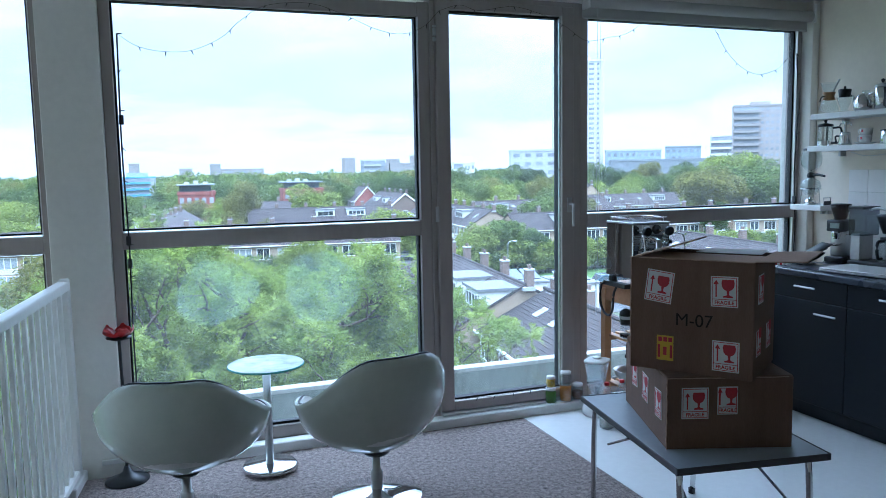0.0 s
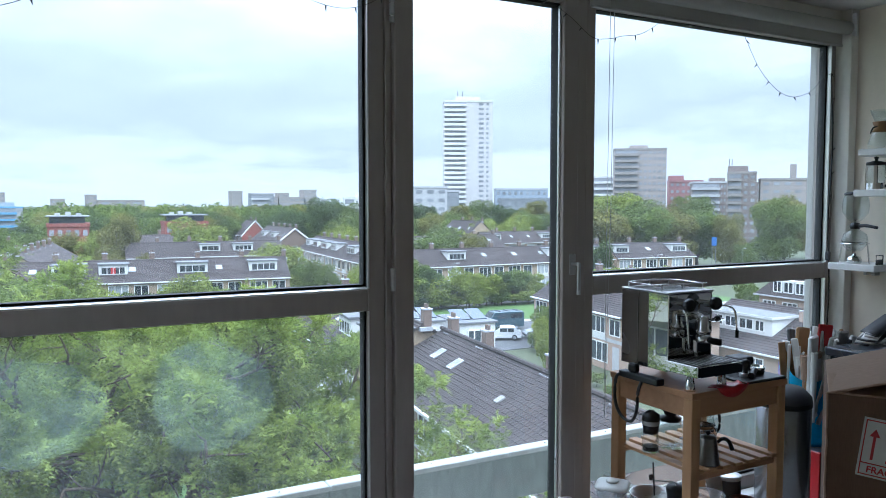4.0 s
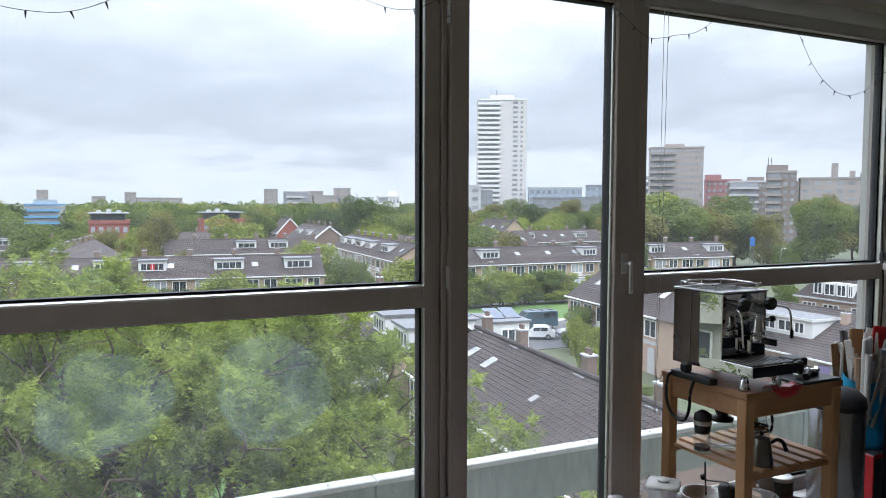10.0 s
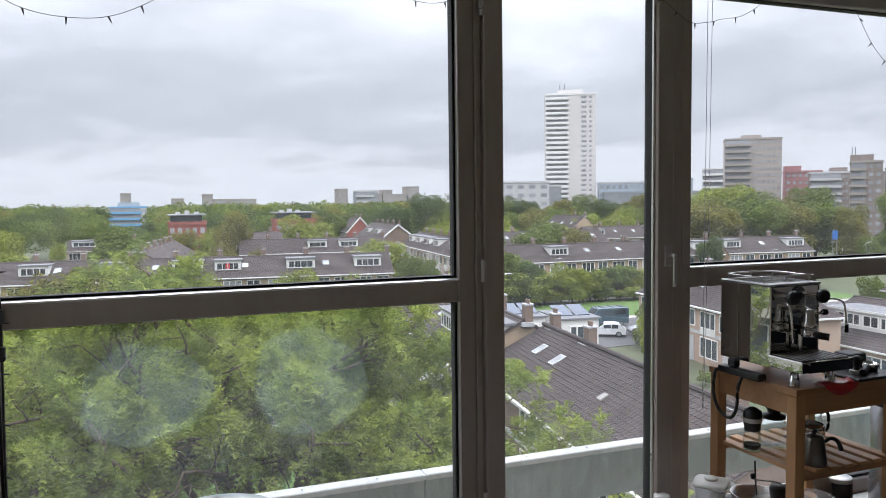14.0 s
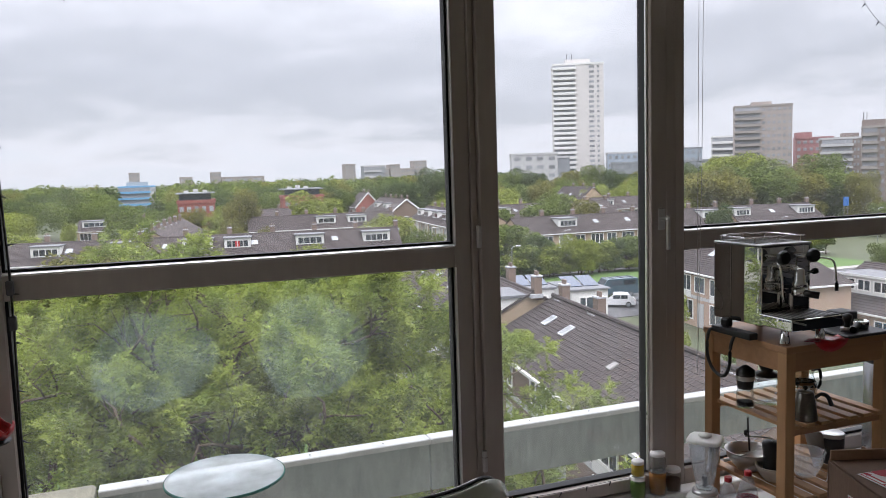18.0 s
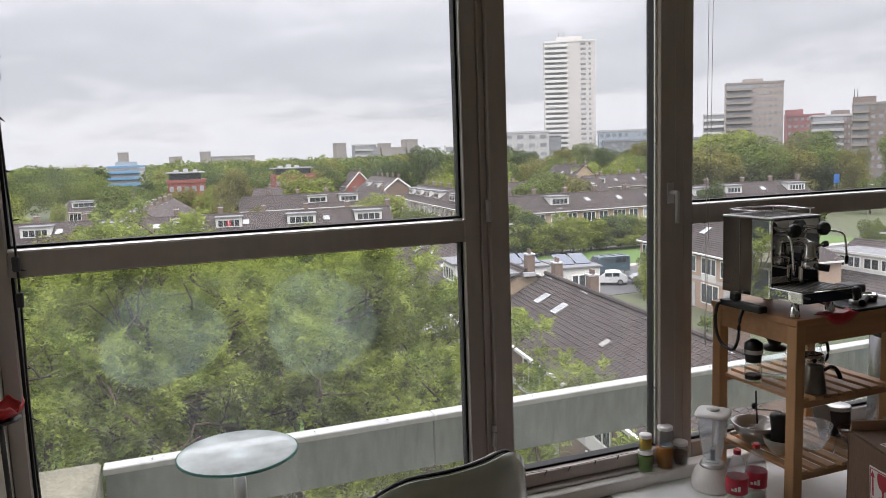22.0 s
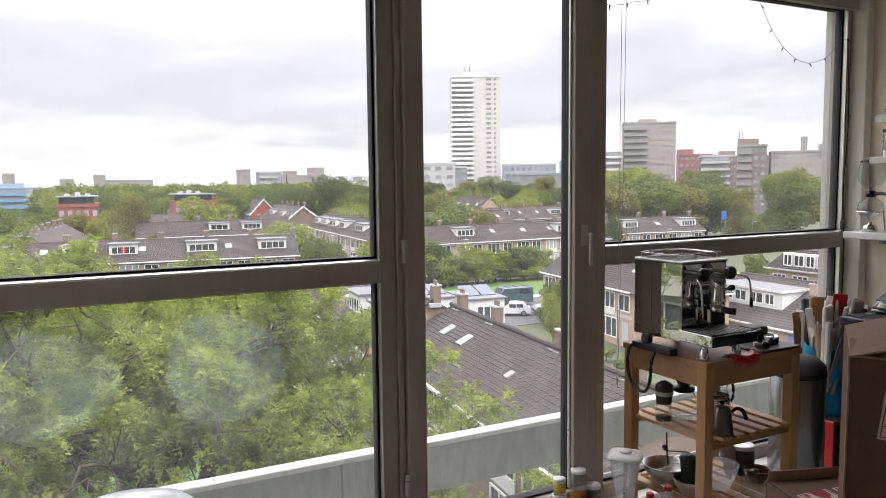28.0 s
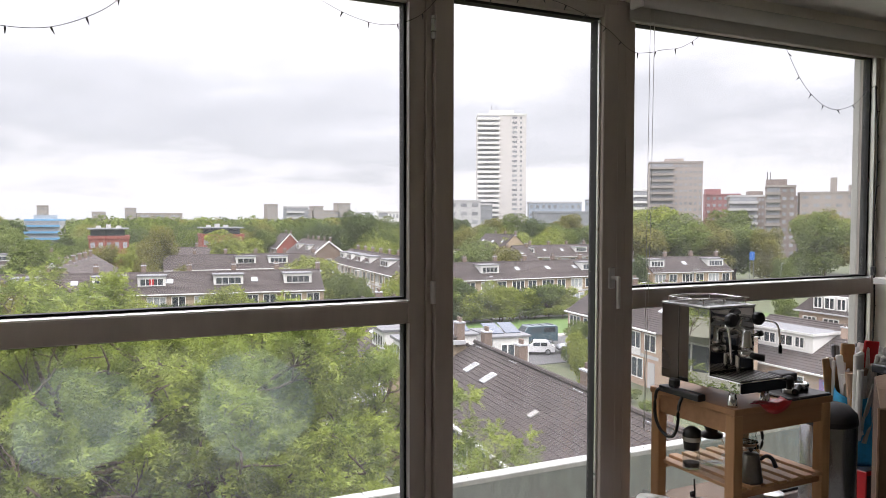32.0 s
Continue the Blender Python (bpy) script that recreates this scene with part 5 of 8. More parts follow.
for x, w in ((2.2, 1.3), (3.7, 1.3), (5.35, 1.5), (6.75, 1.0)):
    glazed(ex, pose(x, 1.85, 4.0), w, 0.95, 1)
chimney(ex, 8.9, 4.5, 4.9, 1.1, BRICK_PINK)
part("door", box(10.2, 11.2, -0.05, 0.02, 0.1, 2.3, 0.01), M("mauve_paint", (0.25, 0.17, 0.36), 0.5), ex, "mauve painted door")
glazed(ex, pose(12.5, 0, 0.9), 1.6, 1.3, 2)
glazed(ex, pose(7.6, 0, 0.9), 2.4, 1.3, 2)

ex = thing("mansard_house", "brick house with white windows in a steep dark roof", "house", m=pose(65.3, 50.2, G, 0, 0, -92))
part("wall", box(0, 12, 0, 8.5, 0, 5.4), BRICK_PINK, ex)
mz = bmesh.new()
lo = [mz.verts.new(p) for p in ((-0.35, -0.35, 5.35), (12.35, -0.35, 5.35), (12.35, 8.85, 5.35), (-0.35, 8.85, 5.35))]
hi = [mz.verts.new(p) for p in ((1.7, 0.75, 7.35), (10.3, 0.75, 7.35), (10.3, 7.75, 7.35), (1.7, 7.75, 7.35))]
for k in range(4):
    mz.faces.new((lo[k], lo[(k + 1) % 4], hi[(k + 1) % 4], hi[k]))
mz.faces.new(hi)
mz.faces.new(lo[::-1])
part("roof", mz, ROOFD, ex)
part("gutter", box(-0.4, 12.4, -0.48, -0.36, 5.22, 5.36), RENDER_DIM, ex)
for x, w in ((2.3, 1.0), (3.6, 1.15), (4.9, 1.0), (5.9, 0.55)):
    part("window_cheek", box(x - w / 2 - 0.06, x + w / 2 + 0.06, -0.12, 0.9, 5.6, 7.0), RENDER, ex)
    glazed(ex, pose(x, -0.125, 5.72), w, 1.15, 1)
for x, w in ((1.25, 1.6), (3.7, 1.8), (6.8, 1.8)):
    glazed(ex, pose(x, 0, 3.35), w, 1.45, 2)
    glazed(ex, pose(x, 0, 0.8), w, 1.5, 2)
chimney(ex, 7.2, 3.0, 7.3, 1.0, BRICK_PINK)


# ---- parked vehicles ----
def vehicle(name, label, m, L, W, H, mat, van=False):
    """Body, glass, wheels, lamps; it points along +x."""
    c = thing(name, label, "van" if van else "car", "parked vehicles", m)
    if van:
        prof = [(0.0, 0.35), (0.0, H * 0.93), (0.15, H), (L * 0.70, H), (L * 0.83, H * 0.62), (L * 0.97, H * 0.50), (L, H * 0.40), (L, 0.35)]
    else:
        prof = [(0.0, 0.3), (0.0, H * 0.6), (L * 0.05, H * 0.66), (L * 0.17, H * 0.96), (L * 0.30, H), (L * 0.52, H * 0.98), (L * 0.70, H * 0.66), (L * 0.95, H * 0.56), (L, H * 0.42), (L, 0.3)]
    bm = bmesh.new()
    ends = []
    for y, k in ((-W / 2, 0.0), (-W / 2 + 0.12, 0.06), (W / 2 - 0.12, 0.06), (W / 2, 0.0)):
        inset = 0.0 if k else 1.0
        ends.append([bm.verts.new((x, y, z - (0.05 * inset if z > H * 0.7 else 0))) for x, z in prof])
    for a, b in zip(ends, ends[1:]):
        for i in range(len(prof)):
            j = (i + 1) % len(prof)
            bm.faces.new((a[i], a[j], b[j], b[i]))
    bm.faces.new(ends[0][::-1])
    bm.faces.new(ends[-1])
    bmesh.ops.recalc_face_normals(bm, faces=list(bm.faces))
    part("body", bm, mat, c)
    for s in (-1, 1):
        spans = ((0.06, 0.34), (0.38, 0.66)) if van else ((0.20, 0.36), (0.38, 0.56))
        for a, b in spans:
            y = s * (W / 2 + 0.004)
            part("side_window", box(L * a, L * b, y - 0.008, y + 0.008, H * 0.64, H * 0.90), PANE, c)
    q = (L * 0.72, L * 0.82, H * 0.96, H * 0.64) if van else (L * 0.545, L * 0.69, H * 0.94, H * 0.69)
    ws = bmesh.new()
    f = [ws.verts.new(v) for v in ((q[0] + 0.03, -W * 0.42, q[2]), (q[0] + 0.03, W * 0.42, q[2]), (q[1] + 0.03, W * 0.45, q[3]), (q[1] + 0.03, -W * 0.45, q[3]))]
    ws.faces.new(f)
    bmesh.ops.solidify(ws, geom=list(ws.faces), thickness=0.01)
    part("windscreen", ws, PANE, c)
    part("rear_window", box(-0.012, 0.006, -W * 0.4, W * 0.4, H * 0.64, H * 0.88) if van else box(L * 0.10, L * 0.12, -W * 0.4, W * 0.4, H * 0.70, H * 0.9), PANE, c)
    part("bumper", box(L - 0.02, L + 0.06, -W * 0.48, W * 0.48, 0.32, 0.55, 0.02), DARKGREY, c)
    part("bumper", box(-0.06, 0.02, -W * 0.48, W * 0.48, 0.32, 0.55, 0.02), DARKGREY, c)
    for s in (-1, 1):
        part("headlight", box(L - 0.03, L + 0.015, s * W * 0.36 - 0.15, s * W * 0.36 + 0.15, H * 0.36, H * 0.44, 0.01), PANE_L, c)
        part("tail_light", box(-0.02, 0.02, s * W * 0.44 - 0.07, s * W * 0.44 + 0.07, H * 0.42, H * 0.58, 0.01), RED, c)
        for x in (L * 0.18, L * 0.80):
            w = part("wheel", lathe([(0, -0.1), (0.25, -0.1), (0.32, -0.07), (0.32, 0.07), (0.25, 0.1), (0, 0.1)], 18, None, pose(x, s * (W / 2 - 0.08), 0.32, 90, 0, 0)), TYRE, c)
            part("rim", lathe([(0, -0.105), (0.19, -0.105), (0.2, 0.105), (0, 0.105)], 14, None, pose(x, s * (W / 2 - 0.08), 0.32, 90, 0, 0)), CARGREY, w)
    if van:
        for k in range(3):
            part("roof_bar", box(L * (0.12 + 0.22 * k), L * (0.12 + 0.22 * k) + 0.05, -W * 0.45, W * 0.45, H, H + 0.06), DARKGREY, c)
    return c


Z0 = G + 0.05
vehicle("van", "blue-grey delivery van parked at the lawn", pose(49.4, 70.6, Z0, 0, 0, 172), 5.2, 1.95, 2.15, CARBLUE, True)
vehicle("car", "white hatchback parked by the street", pose(45.2, 64.4, Z0, 0, 0, 150), 4.1, 1.7, 1.45, CARWHITE)
vehicle("car", "silver hatchback parked by the street", pose(49.8, 63.4, Z0, 0, 0, 160), 4.1, 1.7, 1.45, CARGREY)
for x, y, t, mt, lb in ((12.2, 43.0, 80, CARWHITE, "white"), (12.6, 48.5, 82, CARGREY, "silver"), (16.5, 56.0, 85, CARWHITE, "white"), (9.5, 45.5, 80, CARBLUE, "dark blue"), (35.2, 112, 88, CARGREY, "silver"), (37.4, 118, 88, CARWHITE, "white"), (34.2, 124, 88, DARKGREY, "dark grey")):
    vehicle("car", f"{lb} car parked between the houses", pose(x, y, Z0, 0, 0, t), 4.2, 1.75, 1.46, mt)


def lamp_post(x, y, h=6.0):
    l = thing("street_lamp", "slim grey street lamp post", "street lamp", "street lamps", pose(x, y, G))
    part("pole", tube([(0, 0, 0), (0, 0, h * 0.95)], 0.07, 8, None, 0.045), CARGREY, l)
    part("arm", tube(arc([(0, 0, h * 0.95), (0.2, 0, h), (0.8, 0, h + 0.05)], 3), 0.035, 6), CARGREY, l)
    part("lamp_head", box(0.6, 1.15, -0.12, 0.12, h - 0.02, h + 0.10, 0.03), RENDER_DIM, l)


for x, y in ((39.4, 112), (39.0, 124), (52.6, 92.5), (36.5, 76), (66, 75.2), (20, 74), (92, 92), (120, 98)):
    lamp_post(x, y)
sg = thing("road_sign", "blue road sign on two posts", "sign", m=pose(128.0, 112.0, G, 0, 0, -40))
part("board", box(-0.5, 0.5, -0.05, 0.05, 5.7, 7.5, 0.03), M("sign_blue", (0.03, 0.14, 0.42), 0.4), sg)
for x in (-0.35, 0.35):
    part("post", cyl(0.06, 0, 7.4, x, 0.1, 8), CARGREY, sg)

# garden wall, fence and shed beneath the balcony panel
fence = thing("garden_fence", "dark weathered board fence round a garden", "fence", m=pose(3.0, 28.0, G, 0, 0, -4))
part("rail", box(0, 10.5, 0.02, 0.07, 0.4, 0.5), BRICK_DK, fence)
part("rail", box(0, 10.5, 0.02, 0.07, 1.4, 1.5), BRICK_DK, fence)
for k in range(52):
    piece("board", ("fence_board", 1), lambda: (box(0, 0.16, -0.02, 0.02, 0, 1.8, 0.008), BARK), fence, pose(0.2 * k, 0, 0.02 + 0.02 * (k % 3)))
shed = thing("garden_shed", "small red-brown brick shed with a flat roof", "shed", m=pose(6.5, 31.5, G, 0, 0, -6))
part("wall", box(0, 4.6, 0, 2.8, 0, 2.3), BRICK_RED, shed)
part("roof", box(-0.15, 4.75, -0.15, 2.95, 2.3, 2.45, 0.02), FLATROOF, shed)
part("door", box(0.6, 1.5, -0.04, 0.02, 0.02, 2.0), RENDER, shed)
glazed(shed, pose(3.1, 0, 1.0), 1.2, 0.9, 1)
struct("garden_path", box(2.5, 14, 22, 28, G - 0.05, G + 0.06), PAVING, "paved yard beneath the balcony", "pavement")

# the other wing of the apartment block, west of the window front
wing = thing("apartment_wing", "pale apartment wing with rounded balconies", "apartment block", m=pose(-26.0, 52.0, G, 0, 0, -90))
WINGW = M("pale_wing_render", (0.40, 0.40, 0.33), 0.8, 0, 0.1, 0.3, 4)
part("wall", box(0, 40, -12, 0, 0, 26), WINGW, wing)
for fl_ in range(9):
    for b_ in range(5):
        z = fl_ * 2.85
        piece("balcony", ("wing_balcony", 1), lambda: (lathe([(0, 0), (2.6, 0), (2.6, 1.05), (2.5, 1.05), (2.5, 0.12), (0, 0.12)], 24, None, Matrix.Diagonal((1.2, 0.55, 1, 1))), WINGW), wing, pose(8 * b_, 0, z))
        glazed(wing, pose(8 * b_, 0.05, z + 0.3, 0, 0, 180), 4.2, 2.0, 2, name="balcony_window")

for x, y, h in ((-20, 20, 9), (-21, 27, 10.5), (-20.5, 34, 9.5)):
    plant("green", x, y, h, 1.0, int(y))

# ---- living side: rail, chairs, side table, flower lamp ----
rail_top = 1.045
balustrade = thing("balustrade", "white painted steel balustrade along the stairwell", "railing", m=pose(-1.89, 0.0, 0, 0, 0, -6.5))
XB = 0.0
part("top_rail", box(XB - 0.03, XB + 0.03, -4.6, -0.20, rail_top - 0.045, rail_top, 0.008, seg=2), WHITE, balustrade)
part("bottom_rail", box(XB - 0.02, XB + 0.02, -4.6, -0.20, 0.05, 0.085, 0.005), WHITE, balustrade)
part("kick_plate", box(XB - 0.045, XB - 0.03, -4.6, -0.10, -0.25, 0.05, 0.003), WHITE, balustrade)
part("floor_plate", box(XB - 0.03, XB + 0.035, -0.36, -0.10, 0.0, 0.05, 0.006), WHITE, balustrade)
part("end_post", box(XB - 0.022, XB + 0.022, -0.20, -0.15, 0.0, rail_top + 0.01, 0.005), WHITE, balustrade)
for i in range(44):
    y = -0.28 - 0.098 * i
    piece("baluster", ("baluster", 1), lambda: (box(-0.009, 0.009, -0.014, 0.014, 0.085, rail_top - 0.045, 0.002), WHITE), balustrade, pose(XB, y, 0))
for y in (-2.2, -4.5):
    part("post", box(XB - 0.022, XB + 0.022, y - 0.022, y + 0.022, -0.25, rail_top - 0.045, 0.004), WHITE, balustrade)
struct("cable_duct", box(-1.80, -1.58, -0.108, -0.094, 0.058, 0.085, 0.003), WHITE, "white cable duct at the foot of the column", "duct")


def shell_chair(m, label):
    """A swivel tub chair: glossy shell, cushion, steel column on a round foot. It faces +y."""
    c = thing("swivel_chair", label, "chair", "swivel chairs at the window", m)
    nu, nv = 48, 14

    def surf(off, lo=0.0):
        own = bmesh.new()
        grid = []
        for i in range(nu + 1):
            a = radians(-146 + 292 * i / nu)
            q = min(1, max(0, (96 - abs(math.degrees(a))) / 72))
            back = q * q * (3 - 2 * q)
            side = math.exp(-((abs(math.degrees(a)) - 96) / 24) ** 2)
            rim = 0.535 + 0.182 * back + 0.02 * math.cos(a) - 0.02 * side
            rim = rim if abs(math.degrees(a)) < 118 else rim - 0.11 * (abs(math.degrees(a)) - 118) / 28
            col = []
            for j in range(nv + 1):
                t = lo + (1 - lo) * j / nv
                z = 0.245 + (rim - 0.245) * t ** 1.15
                r = 0.07 + 0.245 * math.sin(min(1, t * 1.28) * math.pi / 2) ** 0.65
                r += 0.045 * t * t * side - 0.018 * max(0, t - 0.75) * 4 * back
                r += off
                col.append(own.verts.new((r * 1.075 * math.sin(a), -r * 0.98 * math.cos(a), z)))
            grid.append(col)
        for i in range(nu):
            for j in range(nv):
                own.faces.new((grid[i][j], grid[i + 1][j], grid[i + 1][j + 1], grid[i][j + 1]))
        edge[:] = [col[-1].co.copy() for col in grid]
        return own

    edge = []
    bm = surf(0)
    bmesh.ops.recalc_face_normals(bm, faces=list(bm.faces))
    bmesh.ops.solidify(bm, geom=list(bm.faces), thickness=0.014)
    part("shell", bm, SHELL, c, "glossy cream moulded shell", True)
    inner = surf(-0.022, 0.12)
    bmesh.ops.recalc_face_normals(inner, faces=list(inner.faces))
    bmesh.ops.solidify(inner, geom=list(inner.faces), thickness=0.02)
    part("piping", tube([Vector((p.x, p.y, p.z + 0.002)) for p in edge], 0.0045, 6), DARKGREY, c, "dark seam along the rim", True)
    part("inner_padding", inner, CUSHION, c, "white padded lining", True)
    prof = [(0, 0.30), (0.16, 0.30), (0.225, 0.325), (0.245, 0.36), (0.225, 0.395), (0.14, 0.405), (0, 0.402)]
    part("seat_cushion", lathe(prof, 32, None, pose(0, 0.02, 0) @ Matrix.Diagonal((1, 1.02, 1, 1))), CUSHION, c, "", True)
    part("seat_plate", lathe([(0, 0.215), (0.055, 0.215), (0.075, 0.235), (0.06, 0.255), (0, 0.255)], 24), DARKGREY, c, "", True)
    part("column", lathe([(0, 0.03), (0.030, 0.03), (0.030, 0.125), (0.026, 0.132), (0.021, 0.136), (0.021, 0.22), (0, 0.22)], 20), STEEL, c, "", True)
    part("base_disc", lathe([(0, 0.0), (0.215, 0.0), (0.22, 0.006), (0.215, 0.012), (0.08, 0.032), (0.04, 0.046), (0, 0.05)], 40), CHROME, c, "polished round foot", True)
    return c


shell_chair(pose(-0.54, -0.89, -0.0, 0, 0, 12), "cream tub swivel chair with its back to the room")
shell_chair(pose(-1.40, -0.77, 0, 0, 0, -14) @ Matrix.Diagonal((1.02, 1.02, 0.955, 1)), "cream tub swivel chair beside the balustrade")

tbl = thing("side_table", "round glass side table on a steel column", "table", m=pose(-0.972, -0.34, 0) @ Matrix.Diagonal((1, 1, 0.945, 1)))
part("top", lathe([(0, 0.592), (0.192, 0.592), (0.197, 0.596), (0.197, 0.600), (0.192, 0.604), (0, 0.604)], 48), FROST, tbl, "round frosted glass top", True)
part("top_edge", lathe([(0.1945, 0.5925), (0.1985, 0.5955), (0.1985, 0.6005), (0.1945, 0.6035)], 48), M("green_glass_edge", (0.12, 0.34, 0.30), 0.1), tbl, "greenish glass edge", True)
part("top_plate", lathe([(0, 0.578), (0.04, 0.578), (0.045, 0.584), (0.04, 0.591), (0, 0.591)], 24), STEEL, tbl, "", True)
part("column", cyl(0.021, 0.035, 0.578, 0, 0, 20), STEEL, tbl, "", True)
part("base", lathe([(0, 0), (0.135, 0), (0.142, 0.006), (0.142, 0.028), (0.136, 0.034), (0.03, 0.036), (0, 0.036)], 40), CHROME, tbl, "round polished foot", True)

fl = thing("flower_lamp", "red tulip-shaped floor lamp on a thin dark stalk", "lamp", m=pose(-1.675, -0.21, 0))
part("foot", lathe([(0, 0), (0.105, 0), (0.108, 0.006), (0.05, 0.03), (0.022, 0.05), (0.012, 0.08), (0, 0.08)], 32), BLACK, fl, "dark round foot", True)
part("stalk", tube(arc([(0, 0, 0.07), (0.004, 0, 0.4), (0.0, 0, 0.74)], 6), 0.008, 8), BLACK, fl, "", True)
part("cup_dish", lathe([(0, 0.735), (0.03, 0.735), (0.058, 0.745), (0.062, 0.75), (0.03, 0.752), (0, 0.752)], 24), BLACK, fl, "", True)
for k in range(5):
    a = 2 * math.pi * k / 5
    bm = bmesh.new()
    g = []
    for i in range(7):
        s = (i - 3) / 3
        row = []
        for j in range(6):
            t = j / 5
            r = 0.024 + 0.050 * math.sin(t * 2.0)
            th = a + s * 0.72 * (1 - 0.35 * t * t)
            row.append(bm.verts.new((r * math.cos(th), r * math.sin(th), 0.75 + 0.056 * t - 0.018 * t * s * s + 0.006 * math.sin(5 * s + k))))
        g.append(row)
    for i in range(6):
        for j in range(5):
            bm.faces.new((g[i][j], g[i + 1][j], g[i + 1][j + 1], g[i][j + 1]))
    bmesh.ops.recalc_face_normals(bm, faces=list(bm.faces))
    bmesh.ops.solidify(bm, geom=list(bm.faces), thickness=0.003)
    part("petal", bm, RED, fl, "", True)

# ---- folding table with cartons ----
ft = thing("folding_table", "grey folding table with tubular steel legs", "table", m=pose(0.186, -2.20, 0, 0, 0, -9))
GREYTOP = M("grey_laminate_top", (0.30, 0.33, 0.36), 0.4, 0, 0.08, 3, 50)
part("tabletop", box(0, 0.60, 0, 0.88, 0.49, 0.512, 0.004, seg=2), GREYTOP, ft)
bm = bmesh.new()
for q in ((-0.004, 0.0, 0, 0.88), (0.60, 0.604, 0, 0.88)):
    box(q[0], q[1], q[2], q[3], 0.488, 0.514, 0.001, bm)
box(-0.004, 0.604, -0.004, 0.0, 0.488, 0.514, 0.001, bm)
box(-0.004, 0.604, 0.88, 0.884, 0.488, 0.514, 0.001, bm)
part("edge_band", bm, DARKGREY, ft)
for y, dy in ((0.07, -0.05), (0.81, 0.05)):
    for x in (0.05, 0.55):
        part("leg", tube(arc([(0.30 + (x - 0.30) * 0.9, y, 0.478), (x, y, 0.47), (x + (0.01 if x > 0.3 else -0.01), y + dy * 0.3, 0.42), (x, y + dy, 0.0)], 4), 0.0125, 10), CHROME, ft, "", True)
        part("foot_cap", cyl(0.016, 0, 0.025, x, y + dy, 10), BLACK, ft)
    part("cross_tube", tube([(0.05, y, 0.478), (0.55, y, 0.478)], 0.011, 8), CHROME, ft)
    part("brace", tube([(0.50, y, 0.30), (0.44, 0.44, 0.485)], 0.006, 6), CHROME, ft)
    part("brace", tube([(0.10, y, 0.30), (0.16, 0.44, 0.485)], 0.006, 6), CHROME, ft)


def lettering(text, size, mat, parent, m, name="lettering"):
    cu = bpy.data.curves.new(name, "FONT")
    cu.body, cu.size, cu.align_x, cu.align_y, cu.extrude = text, size, "CENTER", "CENTER", 0.0002
    cu.offset = 0.0005 if size < 0.03 else 0.0
    tmp = new("tmp_text", cu)
    me = bpy.data.meshes.new_from_object(tmp)
    bpy.data.objects.remove(tmp)
    me.materials.clear()
    me.materials.append(mat)
    ob = new(name, me)
    ob.parent, ob.matrix_basis = parent, m
    return ob


INK = M("black_marker_ink", (0.006, 0.006, 0.006), 0.9)


def fragile(parent, m, w=0.095, h=0.112):
    """A white label with a red border, an arrow, a goblet and the word; it lies in local xz, facing -y."""
    lab = part("fragile_label", box(-w / 2, w / 2, -0.0015, 0, 0, h), PAPER, parent, "white label with a red goblet, torn at its edge")
    lab.matrix_basis = m
    bm = bmesh.new()
    b, t = 0.004, 0.0022
    for q in ((-w / 2 + b, -w / 2 + b + t, b, h - b), (w / 2 - b - t, w / 2 - b, b, h - b), (-w / 2 + b, w / 2 - b, b, b + t), (-w / 2 + b, w / 2 - b, h - b - t, h - b), (-w / 2 + b, w / 2 - b, 0.027, 0.027 + t)):
        box(q[0], q[1], -0.0022, -0.0014, q[2], q[3], 0, bm)
    box(-0.031, -0.026, -0.0022, -0.0014, 0.036, 0.085, 0, bm)
    v = [bm.verts.new(p) for p in ((-0.038, -0.0021, 0.083), (-0.019, -0.0021, 0.083), (-0.0285, -0.0021, 0.099))]
    bm.faces.new(v)
    prof = ((0.020, 0.100), (0.023, 0.088), (0.021, 0.074), (0.014, 0.064), (0.005, 0.060), (0.0035, 0.047), (0.006, 0.043), (0.017, 0.040), (0.017, 0.035))
    left = [bm.verts.new((0.013 - r, -0.0021, z)) for r, z in prof]
    right = [bm.verts.new((0.013 + r, -0.0021, z)) for r, z in prof]
    for i in range(len(prof) - 1):
        bm.faces.new((left[i], left[i + 1], right[i + 1], right[i]))
    part("print", bm, REDINK, lab)
    lettering("FRAGILE", 0.0185, REDINK, lab, pose(0, -0.0018, 0.0155, 90, 0, 0))
    return lab


